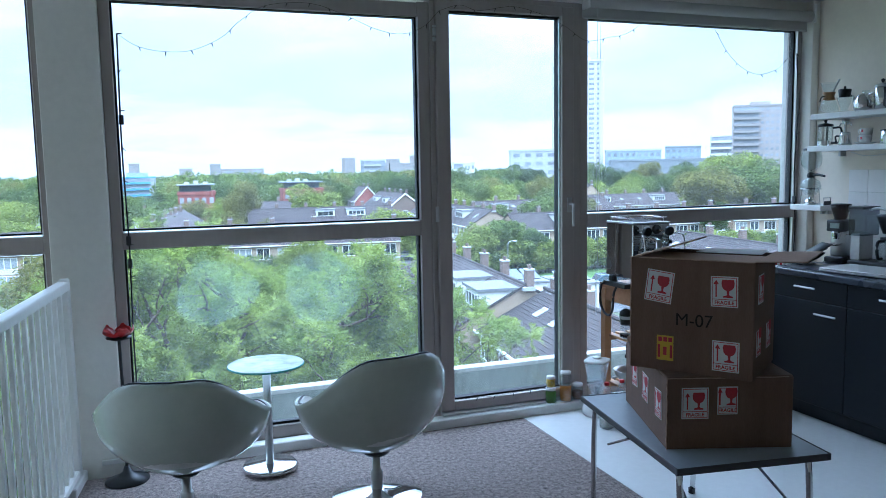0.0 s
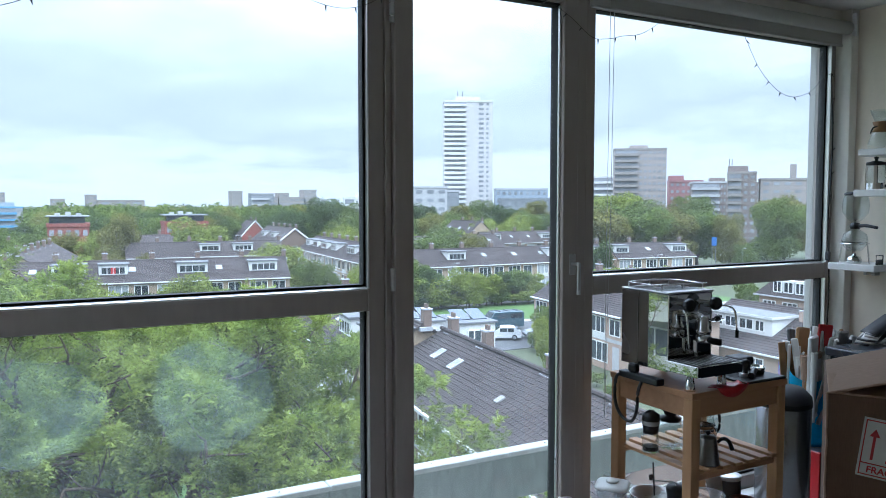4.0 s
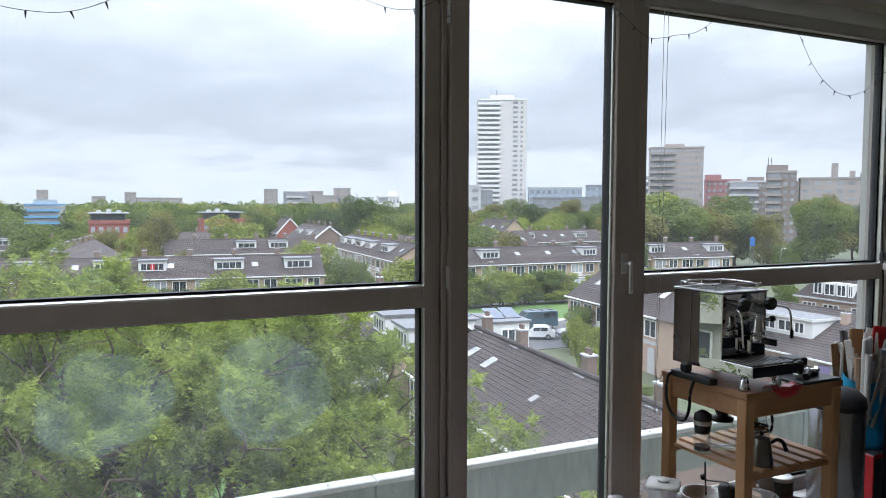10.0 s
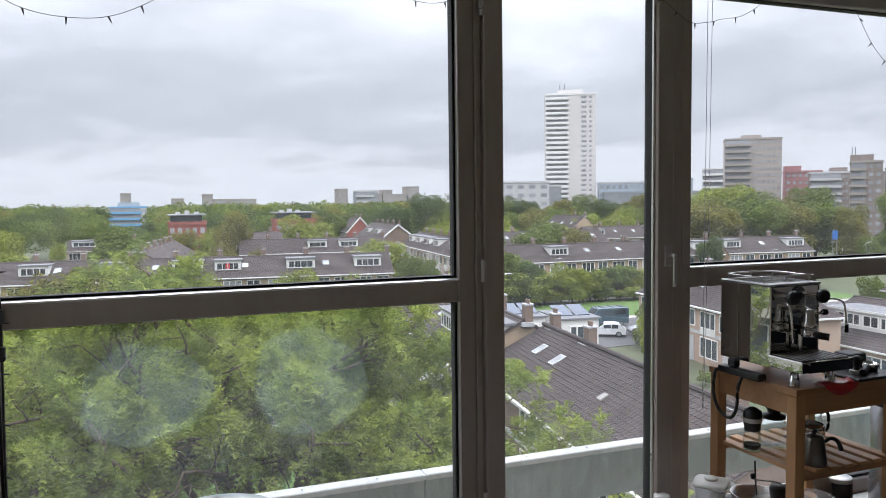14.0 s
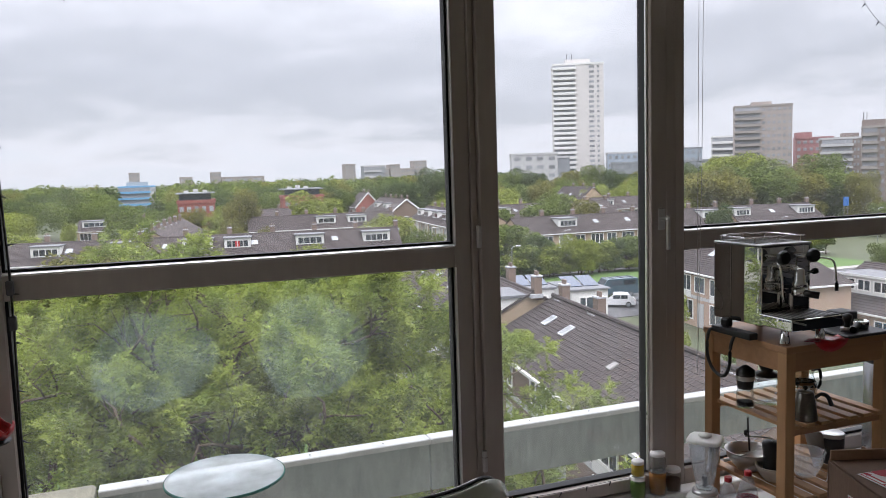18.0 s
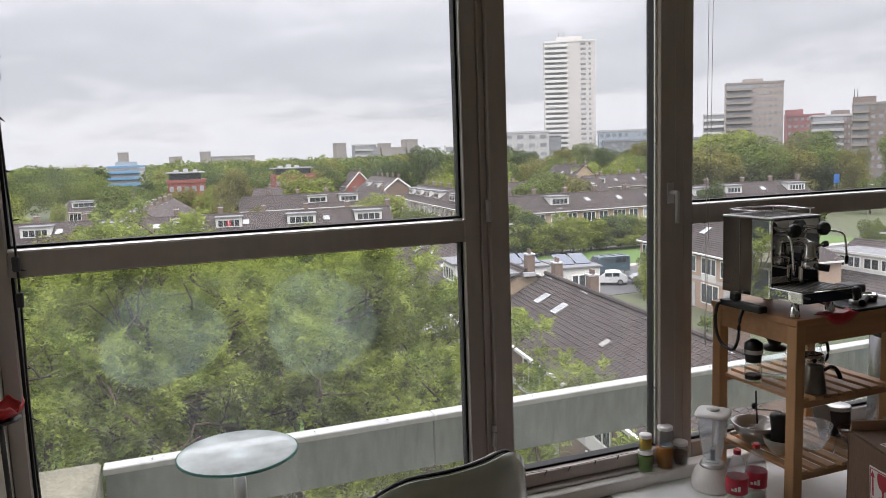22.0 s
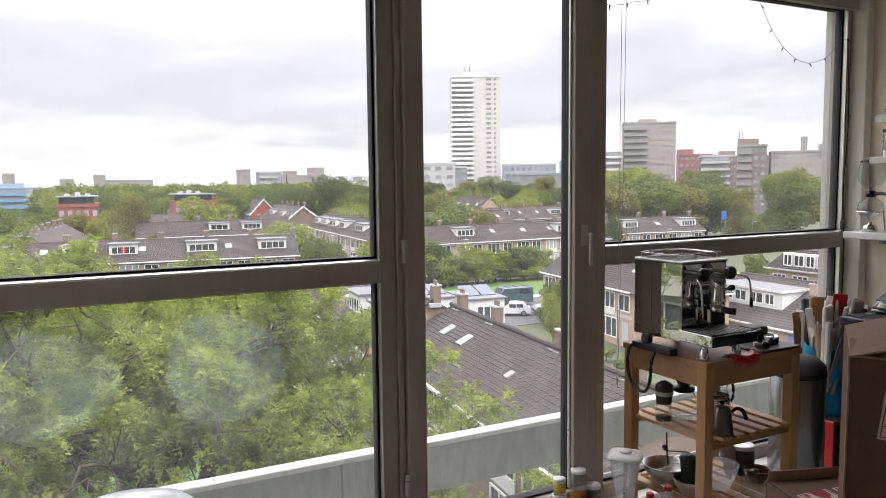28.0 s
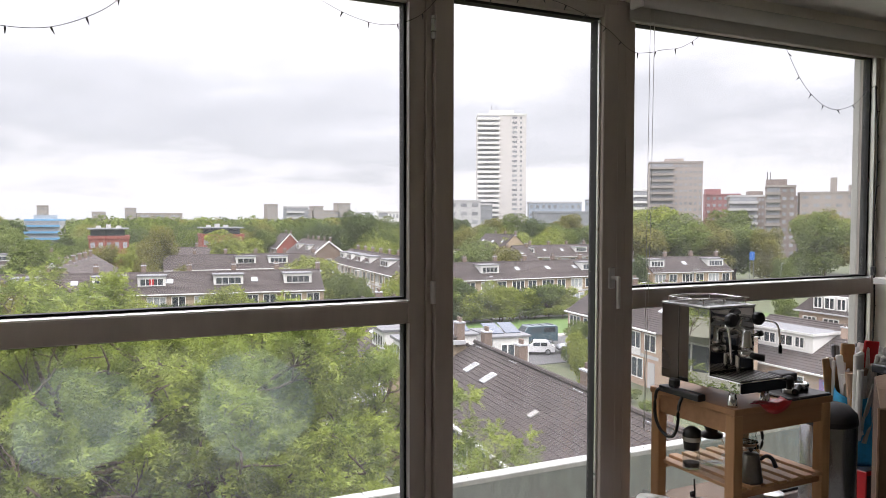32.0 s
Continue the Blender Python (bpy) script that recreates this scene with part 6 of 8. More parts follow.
def carton(m, w, d, h, label, flaps=()):
    """An open carton of thick board, rims a little uneven; flaps: (side, length, angle)."""
    c = thing("cardboard_box", label, "box", "cartons", m)
    t = 0.006
    part("front_panel", box(0, w, 0, t, 0, h, 0.002), CARD, c)
    part("back_panel", box(0, w, d - t, d, 0, h, 0.002), CARD, c)
    part("side_panel", box(0.0005, t, t, d - t, 0, h - 0.001, 0.002), CARD, c)
    part("side_panel", box(w - t, w - 0.0005, t, d - t, 0, h - 0.001, 0.002), CARD, c)
    part("bottom", box(t, w - t, t, d - t, 0.001, 0.006), CARD, c)
    for side, length, ang in flaps:
        if side == "front":
            f = part("flap", box(0.003, w - 0.003, -length, 0, 0, 0.005, 0.0015), CARD_IN, c, "open flap, pale inside")
            f.matrix_basis = pose(0, 0.002, h, -ang, 0, 0)
        elif side == "back":
            f = part("flap", box(0.003, w - 0.003, 0, length, 0, 0.005, 0.0015), CARD_IN, c, "open flap, pale inside")
            f.matrix_basis = pose(0, d - 0.002, h, ang, 0, 0)
        elif side == "left":
            f = part("flap", box(-length, 0, 0.003, d - 0.003, 0, 0.005, 0.0015), CARD_IN, c, "open flap, pale inside")
            f.matrix_basis = pose(0.002, 0, h, 0, ang, 0)
        else:
            f = part("flap", box(0, length, 0.003, d - 0.003, 0, 0.005, 0.0015), CARD_IN, c, "open flap, pale inside")
            f.matrix_basis = pose(w - 0.002, 0, h, 0, -ang, 0)
    return c


low = carton(pose(0.265, -2.03, 0.512, 0, 0, -20), 0.468, 0.60, 0.268, "lower brown carton with goblet labels on the folding table", (("back", 0.03, 96),))
part("lid", box(0.002, 0.466, 0.002, 0.585, 0.2685, 0.2735, 0.0015), CARD, low, "closed flaps")
part("tape", box(0.0, 0.468, 0.265, 0.315, 0.2738, 0.2744), CARD_IN, low)
fragile(low, pose(0.105, -0.0005, 0.115), 0.10, 0.118)
fragile(low, pose(0.225, -0.0005, 0.13), 0.075, 0.105)
for y, z, a in ((0.10, 0.09, -3), (0.29, 0.10, 4), (0.445, 0.115, -5)):
    fragile(low, pose(-0.0005, y, z, 0, a, -90), 0.085, 0.108)
for x, y, a in ((0.085, 0.40, 14), (0.19, 0.42, 9)):
    fragile(low, pose(x, y, 0.2752, -90, 0, a), 0.095, 0.1)
torn = part("torn_flap", box(0, 0.012, 0, 0.005, 0, 0.045, 0.002), CARD_IN, low)
torn.matrix_basis = pose(0.075, 0.59, 0.262, -12, 22, 0)
up = carton(pose(0.236, -1.838, 0.7868, 0, 0, -54.5), 0.452, 0.36, 0.428, "upper brown open carton with goblet labels, stacked askew", (("front", 0.17, 178), ("left", 0.195, 163), ("right", 0.17, 3)))
fragile(up, pose(0.105, -0.0005, 0.262, 0, 7, 0), 0.103, 0.120)
fragile(up, pose(0.350, -0.0005, 0.262, 0, -1, 0), 0.095, 0.112)
fragile(up, pose(0.358, -0.0005, 0.025), 0.095, 0.112)
lettering("M-07", 0.066, INK, up, pose(0.242, -0.0006, 0.200, 90, 0, 0))
yl = part("yellow_label", box(0.105, 0.168, -0.0015, 0, 0.04, 0.135), YELLOW, up, "yellow warning label with bars of writing")
yl.location.x = 0.0
bm = bmesh.new()
for k in range(3):
    box(0.111 + k * 0.019, 0.125 + k * 0.019, -0.0022, -0.0014, 0.112, 0.129, 0, bm)
box(0.130, 0.143, -0.0022, -0.0014, 0.06, 0.092, 0, bm)
for k in range(2):
    box(0.109 + k * 0.046, 0.118 + k * 0.046, -0.0022, -0.0014, 0.05, 0.10, 0, bm)
part("label_print", bm, REDINK, yl)
for y in (0.08, 0.25):
    fragile(up, pose(0.4525, y, 0.08, 0, 0, 90), 0.075, 0.095)
fragile(up, pose(0.4525, 0.10, 0.27, 0, 0, 90), 0.085, 0.105)
part("loose_sheet", box(0.20, 0.44, 0.18, 0.34, 0.4355, 0.4375, 0, None, pose(0, 0, 0, 0, 0, 2)), PAPER, up, "white sheet of paper on the flaps")
rw = random.Random(6)
for bx_, hh in ((low, 0.268), (up, 0.428)):
    part("worn_edge", tube([(0.001 + rw.uniform(-0.0012, 0.0012), rw.uniform(-0.001, 0.0015), hh * k / 16) for k in range(17)], 0.0022 + 0.0012 * rw.random(), 5), CARD_IN, bx_, "pale worn corner")
    part("worn_edge", tube([(0.45 * k / 20, rw.uniform(-0.001, 0.001), hh + rw.uniform(-0.001, 0.001)) for k in range(21)], 0.0022, 5), CARD_IN, bx_, "pale worn edge")
# dark grey block added in the open carton to stand for its inner shade
part("packing_paper", box(0.02, 0.435, 0.02, 0.34, 0.36, 0.40, 0.015), DARKGREY, up, "added dark block for the shade inside the carton")

# ---- the trolley with the espresso machine ----
cart = thing("trolley", "birch kitchen trolley with slatted shelves", "trolley", m=pose(1.19, -0.60, 0))
CW, CD, CH = 0.59, 0.50, 0.82
part("top", box(0, CW, 0, CD, CH - 0.028, CH, 0.003, seg=2), WOOD_H, cart)
for x in (0.03, CW - 0.03):
    for y in (0.03, CD - 0.03):
        part("leg", box(x - 0.025, x + 0.025, y - 0.025, y + 0.025, 0.02, CH - 0.029, 0.003), WOOD, cart)
        part("castor", cyl(0.02, 0, 0.02, x, y, 12), BLACK, cart)
for z in (CH - 0.11,):
    part("apron", box(0.055, CW - 0.055, 0.012, 0.032, z, CH - 0.029, 0.002), WOOD_H, cart)
    part("apron", box(0.055, CW - 0.055, CD - 0.032, CD - 0.012, z, CH - 0.029, 0.002), WOOD_H, cart)
    part("apron", box(0.012, 0.032, 0.055, CD - 0.055, z, CH - 0.029, 0.002), WOOD_H, cart)
    part("apron", box(CW - 0.032, CW - 0.012, 0.055, CD - 0.055, z, CH - 0.029, 0.002), WOOD_H, cart)
for z in (0.16, 0.47):
    for y in (0.03, CD - 0.03):
        part("shelf_rail", box(0.055, CW - 0.055, y - 0.012, y + 0.012, z - 0.03, z, 0.002), WOOD_H, cart)
    for k in range(7):
        x = 0.06 + k * (CW - 0.12) / 6
        part("slat", box(x - 0.024, x + 0.024, 0.005, CD - 0.005, z + 0.0005, z + 0.016, 0.002), WOOD, cart)

mc = thing("espresso_machine", "polished steel espresso machine with a lever group", "coffee machine", m=pose(1.197, -0.452, CH) @ Matrix.Scale(0.958, 4))
MW, MD = 0.275, 0.295
part("body", box(0.006, MW - 0.006, 0.012, MD - 0.006, 0.062, 0.405, 0.004), DARKGREY, mc)
part("side_panel", box(0, 0.005, 0.0, MD, 0.062, 0.408, 0.002), MIRROR_STEEL, mc, "mirror-polished side panel")
part("side_panel", box(MW - 0.005, MW, 0.0, MD, 0.062, 0.408, 0.002), MIRROR_STEEL, mc, "mirror-polished side panel")
# rear of the polished side: the dark room's reflection is painted brown-grey
part("side_strip", box(-0.004, 0.0, MD * 0.63, MD, 0.062, 0.408, 0.002), M("brown_grey_painted_reflection", (0.32, 0.285, 0.26), 0.25, 0.8, 0.06), mc, "side strip with a dark reflection put into its colour")
part("top_tray", box(-0.004, MW + 0.004, -0.004, MD + 0.004, 0.409, 0.418, 0.003), STEEL, mc)
part("front_panel", box(0.006, MW - 0.006, 0.003, 0.0115, 0.13, 0.405, 0.002), MIRROR_STEEL, mc, "mirror-polished front")
bm = tube(arc([(0.01, 0.05, 0.418), (0.01, 0.05, 0.443), (0.012, 0.052, 0.445), (MW - 0.012, 0.052, 0.445), (MW - 0.01, 0.05, 0.443), (MW - 0.01, MD - 0.03, 0.443), (0.01, MD - 0.03, 0.443), (0.01, 0.05, 0.443)], 3), 0.0035, 6)
part("cup_rail", bm, CHROME, mc, "", True)
for x, y in ((MW - 0.01, 0.05), (0.01, MD - 0.03), (MW - 0.01, MD - 0.03), (MW / 2, 0.052), (MW / 2, MD - 0.03)):
    part("rail_post", cyl(0.0035, 0.416, 0.444, x, y, 8), CHROME, mc)
for k in range(8):
    part("tray_bar", box(0.012, MW - 0.012, 0.055 + k * 0.028, 0.062 + k * 0.028, 0.4182, 0.4205), CHROME, mc)
part("drip_tray", box(-0.002, MW + 0.002, -0.175, 0.012, 0.068, 0.118, 0.004, seg=2), MIRROR_STEEL, mc, "steel drip tray")
part("drip_grid", box(0.008, MW - 0.008, -0.165, 0.0, 0.1182, 0.121), DARKGREY, mc)
for k in range(10):
    part("grid_bar", box(0.01 + k * 0.0265, 0.014 + k * 0.0265, -0.163, -0.002, 0.1212, 0.1235), STEEL, mc)
for x in (0.03, MW - 0.05):
    for y in (-0.105, MD - 0.05):
        part("foot", lathe([(0, 0), (0.024, 0), (0.022, 0.01), (0.015, 0.06), (0, 0.062)], 14, None, pose(x, y, 0)), CHROME, mc, "", True)
grp = part("group_head", lathe([(0, 0), (0.030, 0), (0.032, 0.016), (0.024, 0.026), (0.022, 0.07), (0.016, 0.08), (0, 0.083)], 20, None, pose(0.138, -0.075, 0.235)), CHROME, mc, "polished brew group", True)
part("group_arm", tube(arc([(0.138, 0.01, 0.30), (0.138, -0.03, 0.315), (0.138, -0.075, 0.30)], 4), 0.016, 12), CHROME, grp, "", True)
part("group_lever", tube([(0.160, -0.075, 0.29), (0.205, -0.085, 0.30)], 0.006, 8), CHROME, grp)
part("lever_knob", lathe([(0, 0), (0.012, 0.002), (0.014, 0.02), (0, 0.03)], 12, None, pose(0.20, -0.085, 0.298, 0, 80, 0)), BLACK, grp, "", True)
pf = part("portafilter", lathe([(0, 0), (0.030, 0), (0.034, 0.006), (0.034, 0.03), (0, 0.032)], 20, None, pose(0.138, -0.075, 0.198)), CHROME, mc, "", True)
part("portafilter_handle", tube([(0.138, -0.105, 0.214), (0.145, -0.12, 0.21), (0.17, -0.15, 0.205)], 0.014, 10, None, 0.016), BLACK, pf, "black handle", True)
for x in (0.06, 0.225):
    v = part("valve_stem", tube([(x, 0.005, 0.365), (x, -0.055, 0.365)], 0.009, 10), CHROME, mc)
    bm = lathe([(0, 0), (0.028, 0), (0.031, 0.006), (0.031, 0.02), (0.026, 0.028), (0, 0.03)], 10, None, pose(x, -0.05, 0.365, 90, 0, 0))
    part("valve_knob", bm, BLACK, v, "fluted black knob")
part("steam_wand", tube(arc([(0.25, -0.03, 0.35), (0.285, -0.07, 0.35), (0.305, -0.10, 0.33), (0.305, -0.115, 0.24)], 5), 0.0042, 8), CHROME, mc, "steam wand", True)
part("wand_tip", cyl(0.008, 0.21, 0.245, 0.305, -0.115, 10), BLACK, mc)
part("water_wand", tube(arc([(0.035, -0.03, 0.34), (0.02, -0.075, 0.34), (0.022, -0.09, 0.30), (0.03, -0.095, 0.18)], 5), 0.0055, 8), CHROME, mc, "hot water wand", True)
part("gauge", lathe([(0, 0), (0.022, 0), (0.024, 0.004), (0.022, 0.012), (0, 0.012)], 20, None, pose(0.14, 0.004, 0.195, 90, 0, 0)), CHROME, mc)
part("lower_gauge_tube", tube([(0.138, -0.03, 0.13), (0.138, -0.03, 0.20)], 0.011, 10), CHROME, mc)

# small things round the machine
bd = thing("power_strip", "black power strip with a hanging curled cable", "power strip", m=pose(1.15, -0.44, CH))
part("strip", box(0.0, 0.045, 0.0, 0.24, 0.0, 0.03, 0.006, seg=2), BLACK, bd)
part("plug", box(0.006, 0.04, 0.14, 0.19, 0.03, 0.07, 0.008), BLACK, bd)
part("cable", tube(arc([(0.02, 0.22, 0.015), (-0.015, 0.235, 0.0), (-0.022, 0.235, -0.10), (-0.018, 0.20, -0.165), (-0.015, 0.14, -0.18), (-0.015, 0.105, -0.13), (-0.012, 0.10, -0.04), (0.012, 0.10, 0.01)], 6), 0.0075, 7), BLACK, bd, "", True)
mat_ = thing("rubber_mat", "black rubber tamping mat on the trolley", "mat", m=pose(1.52, -0.60, CH))
part("mat", box(0.0, 0.25, 0.0, 0.20, 0, 0.012, 0.004), BLACK, mat_)
tp = thing("tamper", "steel coffee tamper with a black grip", "tamper", m=pose(1.60, -0.52, CH + 0.012))
part("base", cyl(0.028, 0, 0.018, 0, 0, 20, None, None, 0.002), STEEL, tp)
part("grip", lathe([(0, 0.018), (0.012, 0.018), (0.011, 0.035), (0.019, 0.055), (0.02, 0.07), (0, 0.08)], 16), BLACK, tp, "", True)
pj = thing("spare_portafilter", "spare portafilter lying on the mat", "portafilter", m=pose(1.70, -0.50, CH + 0.012, 0, 0, 200))
part("basket", lathe([(0, 0), (0.030, 0), (0.035, 0.03), (0.031, 0.034), (0.029, 0.006), (0, 0.006)], 20), CHROME, pj, "", True)
part("handle", tube([(0.03, 0, 0.02), (0.13, 0.02, 0.014)], 0.014, 10), BLACK, pj)
kb = thing("knock_box", "black coffee grounds box", "knock box", m=pose(1.70, -0.40, CH))
part("box", box(-0.05, 0.05, -0.045, 0.045, 0, 0.075, 0.01, seg=2), DARKGREY, kb)
part("bar", cyl(0.007, -0.05, 0.05, 0, 0, 8, None, m=pose(0, 0, 0.065, 0, 90, 0)), BLACK, kb)
rc = thing("red_cloth", "crumpled red cloth under the machine", "cloth", m=pose(1.33, -0.598, CH))
bm = bmesh.new()
g = [[bm.verts.new((0.013 * i, -0.009 + 0.014 * max(j - 1, 0), 0.006 + 0.005 * math.sin(i * 1.1 + j) * (j > 1) - (0.045 * math.sin(math.pi * i / 14) ** 0.7 if j == 0 else 0))) for j in range(6)] for i in range(15)]
for i in range(14):
    for j in range(5):
        bm.faces.new((g[i][j], g[i + 1][j], g[i + 1][j + 1], g[i][j + 1]))
bmesh.ops.recalc_face_normals(bm, faces=list(bm.faces))
bmesh.ops.solidify(bm, geom=list(bm.faces), thickness=0.002)
part("cloth", bm, RED, rc, "", True)


def hand_grinder(x, y, z, s=1.0):
    g = thing("hand_grinder", "glass and black plastic hand coffee grinder", "coffee grinder", "hand grinders", pose(x, y, z) @ Matrix.Scale(s, 4))
    part("jar", lathe([(0, 0), (0.034, 0), (0.036, 0.004), (0.034, 0.05), (0.028, 0.075), (0.026, 0.075), (0.032, 0.05), (0.033, 0.006), (0, 0.004)], 20), THINGLASS, g, "clear glass jar", True)
    part("coffee", cyl(0.031, 0.006, 0.022, 0, 0, 18), M("ground_coffee", (0.03, 0.018, 0.01), 0.9), g)
    part("hopper", lathe([(0, 0.075), (0.030, 0.075), (0.031, 0.09), (0.036, 0.13), (0.034, 0.15), (0.012, 0.165), (0, 0.168)], 20), BLACK, g, "", True)
    part("scale_band", lathe([(0.0335, 0.108), (0.0355, 0.112), (0.0365, 0.122), (0.0355, 0.126)], 20), STEEL, g, "", True)
    return g


ZS, ZL = 0.487, 0.177
hand_grinder(1.255, -0.30, ZS, 1.12)
g2 = thing("dripper_stack", "black coffee dripper over a glass server", "dripper", m=pose(1.385, -0.29, ZS) @ Matrix.Scale(1.2, 4))
part("server", lathe([(0, 0), (0.05, 0), (0.055, 0.01), (0.05, 0.07), (0.035, 0.10), (0.034, 0.10), (0.048, 0.07), (0.052, 0.012), (0, 0.004)], 24), THINGLASS, g2, "clear glass server", True)
part("dripper", lathe([(0, 0.10), (0.04, 0.10), (0.042, 0.112), (0.02, 0.118), (0.03, 0.14), (0.058, 0.20), (0.056, 0.20), (0.026, 0.14), (0, 0.13)], 24), BLACK, g2, "", True)
part("dripper_handle", tube(arc([(0.05, 0, 0.185), (0.085, 0, 0.18), (0.085, 0, 0.14), (0.035, 0, 0.135)], 4), 0.006, 8), BLACK, g2, "", True)


DARKSTEEL = M("dark_tarnished_steel", (0.20, 0.19, 0.17), 0.3, 1, 0.15, 8, 60)


def kettle(x, y, z, turn, s=1.0, label="steel gooseneck kettle with a black handle"):
    k = thing("kettle", label, "kettle", m=pose(x, y, z, 0, 0, turn) @ Matrix.Scale(s, 4))
    part("body", lathe([(0, 0), (0.060, 0), (0.062, 0.005), (0.052, 0.08), (0.042, 0.14), (0.040, 0.142), (0, 0.142)], 28), STEEL if s > 0.9 else DARKSTEEL, k, "", True)
    part("lid", lathe([(0, 0.142), (0.042, 0.142), (0.038, 0.15), (0.01, 0.154), (0, 0.155)], 24), STEEL if s > 0.9 else DARKSTEEL, k, "", True)
    part("lid_knob", lathe([(0, 0.154), (0.006, 0.155), (0.013, 0.168), (0.010, 0.176), (0, 0.178)], 14), BLACK, k, "", True)
    part("spout", tube(arc([(0.06, 0, 0.02), (0.10, 0, 0.03), (0.105, 0, 0.09), (0.125, 0, 0.135), (0.15, 0, 0.135)], 6), 0.008, 8, None, 0.005), STEEL, k, "", True)
    part("handle", tube(arc([(-0.048, 0, 0.115), (-0.08, 0, 0.135), (-0.11, 0, 0.12), (-0.13, 0, 0.075)], 5), 0.009, 8, None, 0.012), BLACK, k, "curved black handle", True)
    return k


kettle(1.352, -0.54, ZS, 150, 0.8, "dark steel gooseneck kettle with a black handle")
srv = thing("glass_server", "clear glass coffee server with a black handle", "coffee server", m=pose(1.53, -0.36, ZS))
part("jug", lathe([(0, 0), (0.055, 0), (0.058, 0.01), (0.05, 0.09), (0.038, 0.13), (0.042, 0.15), (0.040, 0.15), (0.036, 0.13), (0.048, 0.09), (0.055, 0.012), (0, 0.004)], 24), THINGLASS, srv, "", True)
part("steel_band", lathe([(0.052, 0.06), (0.056, 0.06), (0.05, 0.098), (0.047, 0.098)], 24), CHROME, srv, "", True)
part("handle", tube(arc([(0.045, 0, 0.14), (0.09, 0, 0.135), (0.095, 0, 0.07), (0.055, 0, 0.04)], 5), 0.007, 8), BLACK, srv, "", True)


def bowl(x, y, z, r, h, mat, label, name="bowl"):
    b = thing(name, label, "bowl", "bowls on the trolley", pose(x, y, z))
    part("bowl", lathe([(0, 0), (r * 0.5, 0), (r * 0.55, 0.004), (r * 0.9, h * 0.6), (r, h), (r - 0.004, h), (r * 0.86, h * 0.6), (r * 0.5, 0.008), (0, 0.006)], 32), mat, b, "", True)
    part("rim", tube([(r * math.cos(2 * math.pi * i / 24), r * math.sin(2 * math.pi * i / 24), h) for i in range(25)], 0.003, 6), mat, b, "", True)
    return b


bowl(1.325, -0.25, ZL, 0.105, 0.085, STEEL, "steel mixing bowl with utensils")
bowl(1.32, -0.40, ZL, 0.072, 0.065, M("stoneware", (0.45, 0.42, 0.36), 0.4), "pale stoneware bowl on the trolley")
bowl(1.485, -0.42, ZL, 0.08, 0.11, PLASTIC_CLEAR, "clear plastic mixing bowl")
bowl(1.68, -0.46, ZL, 0.06, 0.06, M("brown_glaze", (0.12, 0.035, 0.02), 0.3), "brown glazed small bowl")
gk = thing("hand_mill", "black hand mill with a crank beside the bowls", "coffee grinder", m=pose(1.325, -0.385, ZL + 0.012) @ Matrix.Scale(1.2, 4))
part("body", lathe([(0, 0), (0.03, 0), (0.032, 0.004), (0.026, 0.05), (0.030, 0.09), (0.034, 0.12), (0.03, 0.128), (0, 0.13)], 20), BLACK, gk, "", True)
part("handle", tube(arc([(0.03, 0, 0.10), (0.055, 0, 0.095), (0.055, 0, 0.05), (0.03, 0, 0.045)], 4), 0.005, 8), BLACK, gk, "", True)
part("crank", tube(arc([(0, 0, 0.125), (0, 0, 0.14), (-0.05, 0.05, 0.14), (-0.06, 0.06, 0.14)], 4), 0.003, 6), STEEL, gk)
part("crank_knob", lathe([(0, 0), (0.009, 0.003), (0.011, 0.018), (0, 0.024)], 12, None, pose(-0.06, 0.06, 0.14)), BLACK, gk, "", True)
can = thing("coffee_tin", "dark round tin with a pale lid", "tin", m=pose(1.715, -0.345, ZL))
part("tin", cyl(0.055, 0, 0.12, 0, 0, 28, None, None, 0.003), DARKGREY, can, "", True)
part("lid", lathe([(0, 0.12), (0.056, 0.12), (0.057, 0.123), (0.057, 0.135), (0.053, 0.138), (0, 0.138)], 28), STEEL, can, "", True)
flt = thing("paper_filters", "stack of white cone paper filters", "paper filters", m=pose(1.585, -0.37, ZL))
for k in range(4):
    bm = bmesh.new()
    o = 0.006 * k
    v = [bm.verts.new(p) for p in ((o, o, 0.0), (0.03 + o, o, 0.0), (0.11 + o, 0.02 + o, 0.13), (-0.03 + o, 0.03 + o, 0.16))]
    bm.faces.new(v)
    bmesh.ops.solidify(bm, geom=list(bm.faces), thickness=0.004)
    part("filter", bm, PAPER, flt)
gl2 = thing("glass_jug", "upturned clear glass jug", "jug", m=pose(1.55, -0.54, ZL))
part("jug", lathe([(0.05, 0), (0.052, 0.0), (0.045, 0.07), (0.03, 0.10), (0.028, 0.11), (0.0, 0.112), (0.0, 0.108), (0.026, 0.106), (0.042, 0.07), (0.05, 0.0)], 24), THINGLASS, gl2, "", True)
wk = thing("whisk", "wire whisk lying in the bowl", "whisk", m=pose(1.305, -0.24, ZL + 0.055, 70, 0, 50))
for k in range(5):
    a = math.pi * k / 5
    part("wire", tube(arc([(0, 0, 0.0), (0.028 * math.cos(a), 0.028 * math.sin(a), 0.06), (0.02 * math.cos(a), 0.02 * math.sin(a), 0.11), (0, 0, 0.12)], 5), 0.0012, 5), STEEL, wk)
part("handle", cyl(0.008, -0.09, 0.0, 0, 0, 10), STEEL, wk)
ld = thing("loose_cable", "thin black cable hanging under the shelf", "cable", m=pose(1.225, -0.35, 0.30))
part("cable", tube(arc([(0.0, 0, 0.155), (0.004, 0.0, 0.08), (0.02, 0.01, 0.0)], 4), 0.004, 6), BLACK, ld)


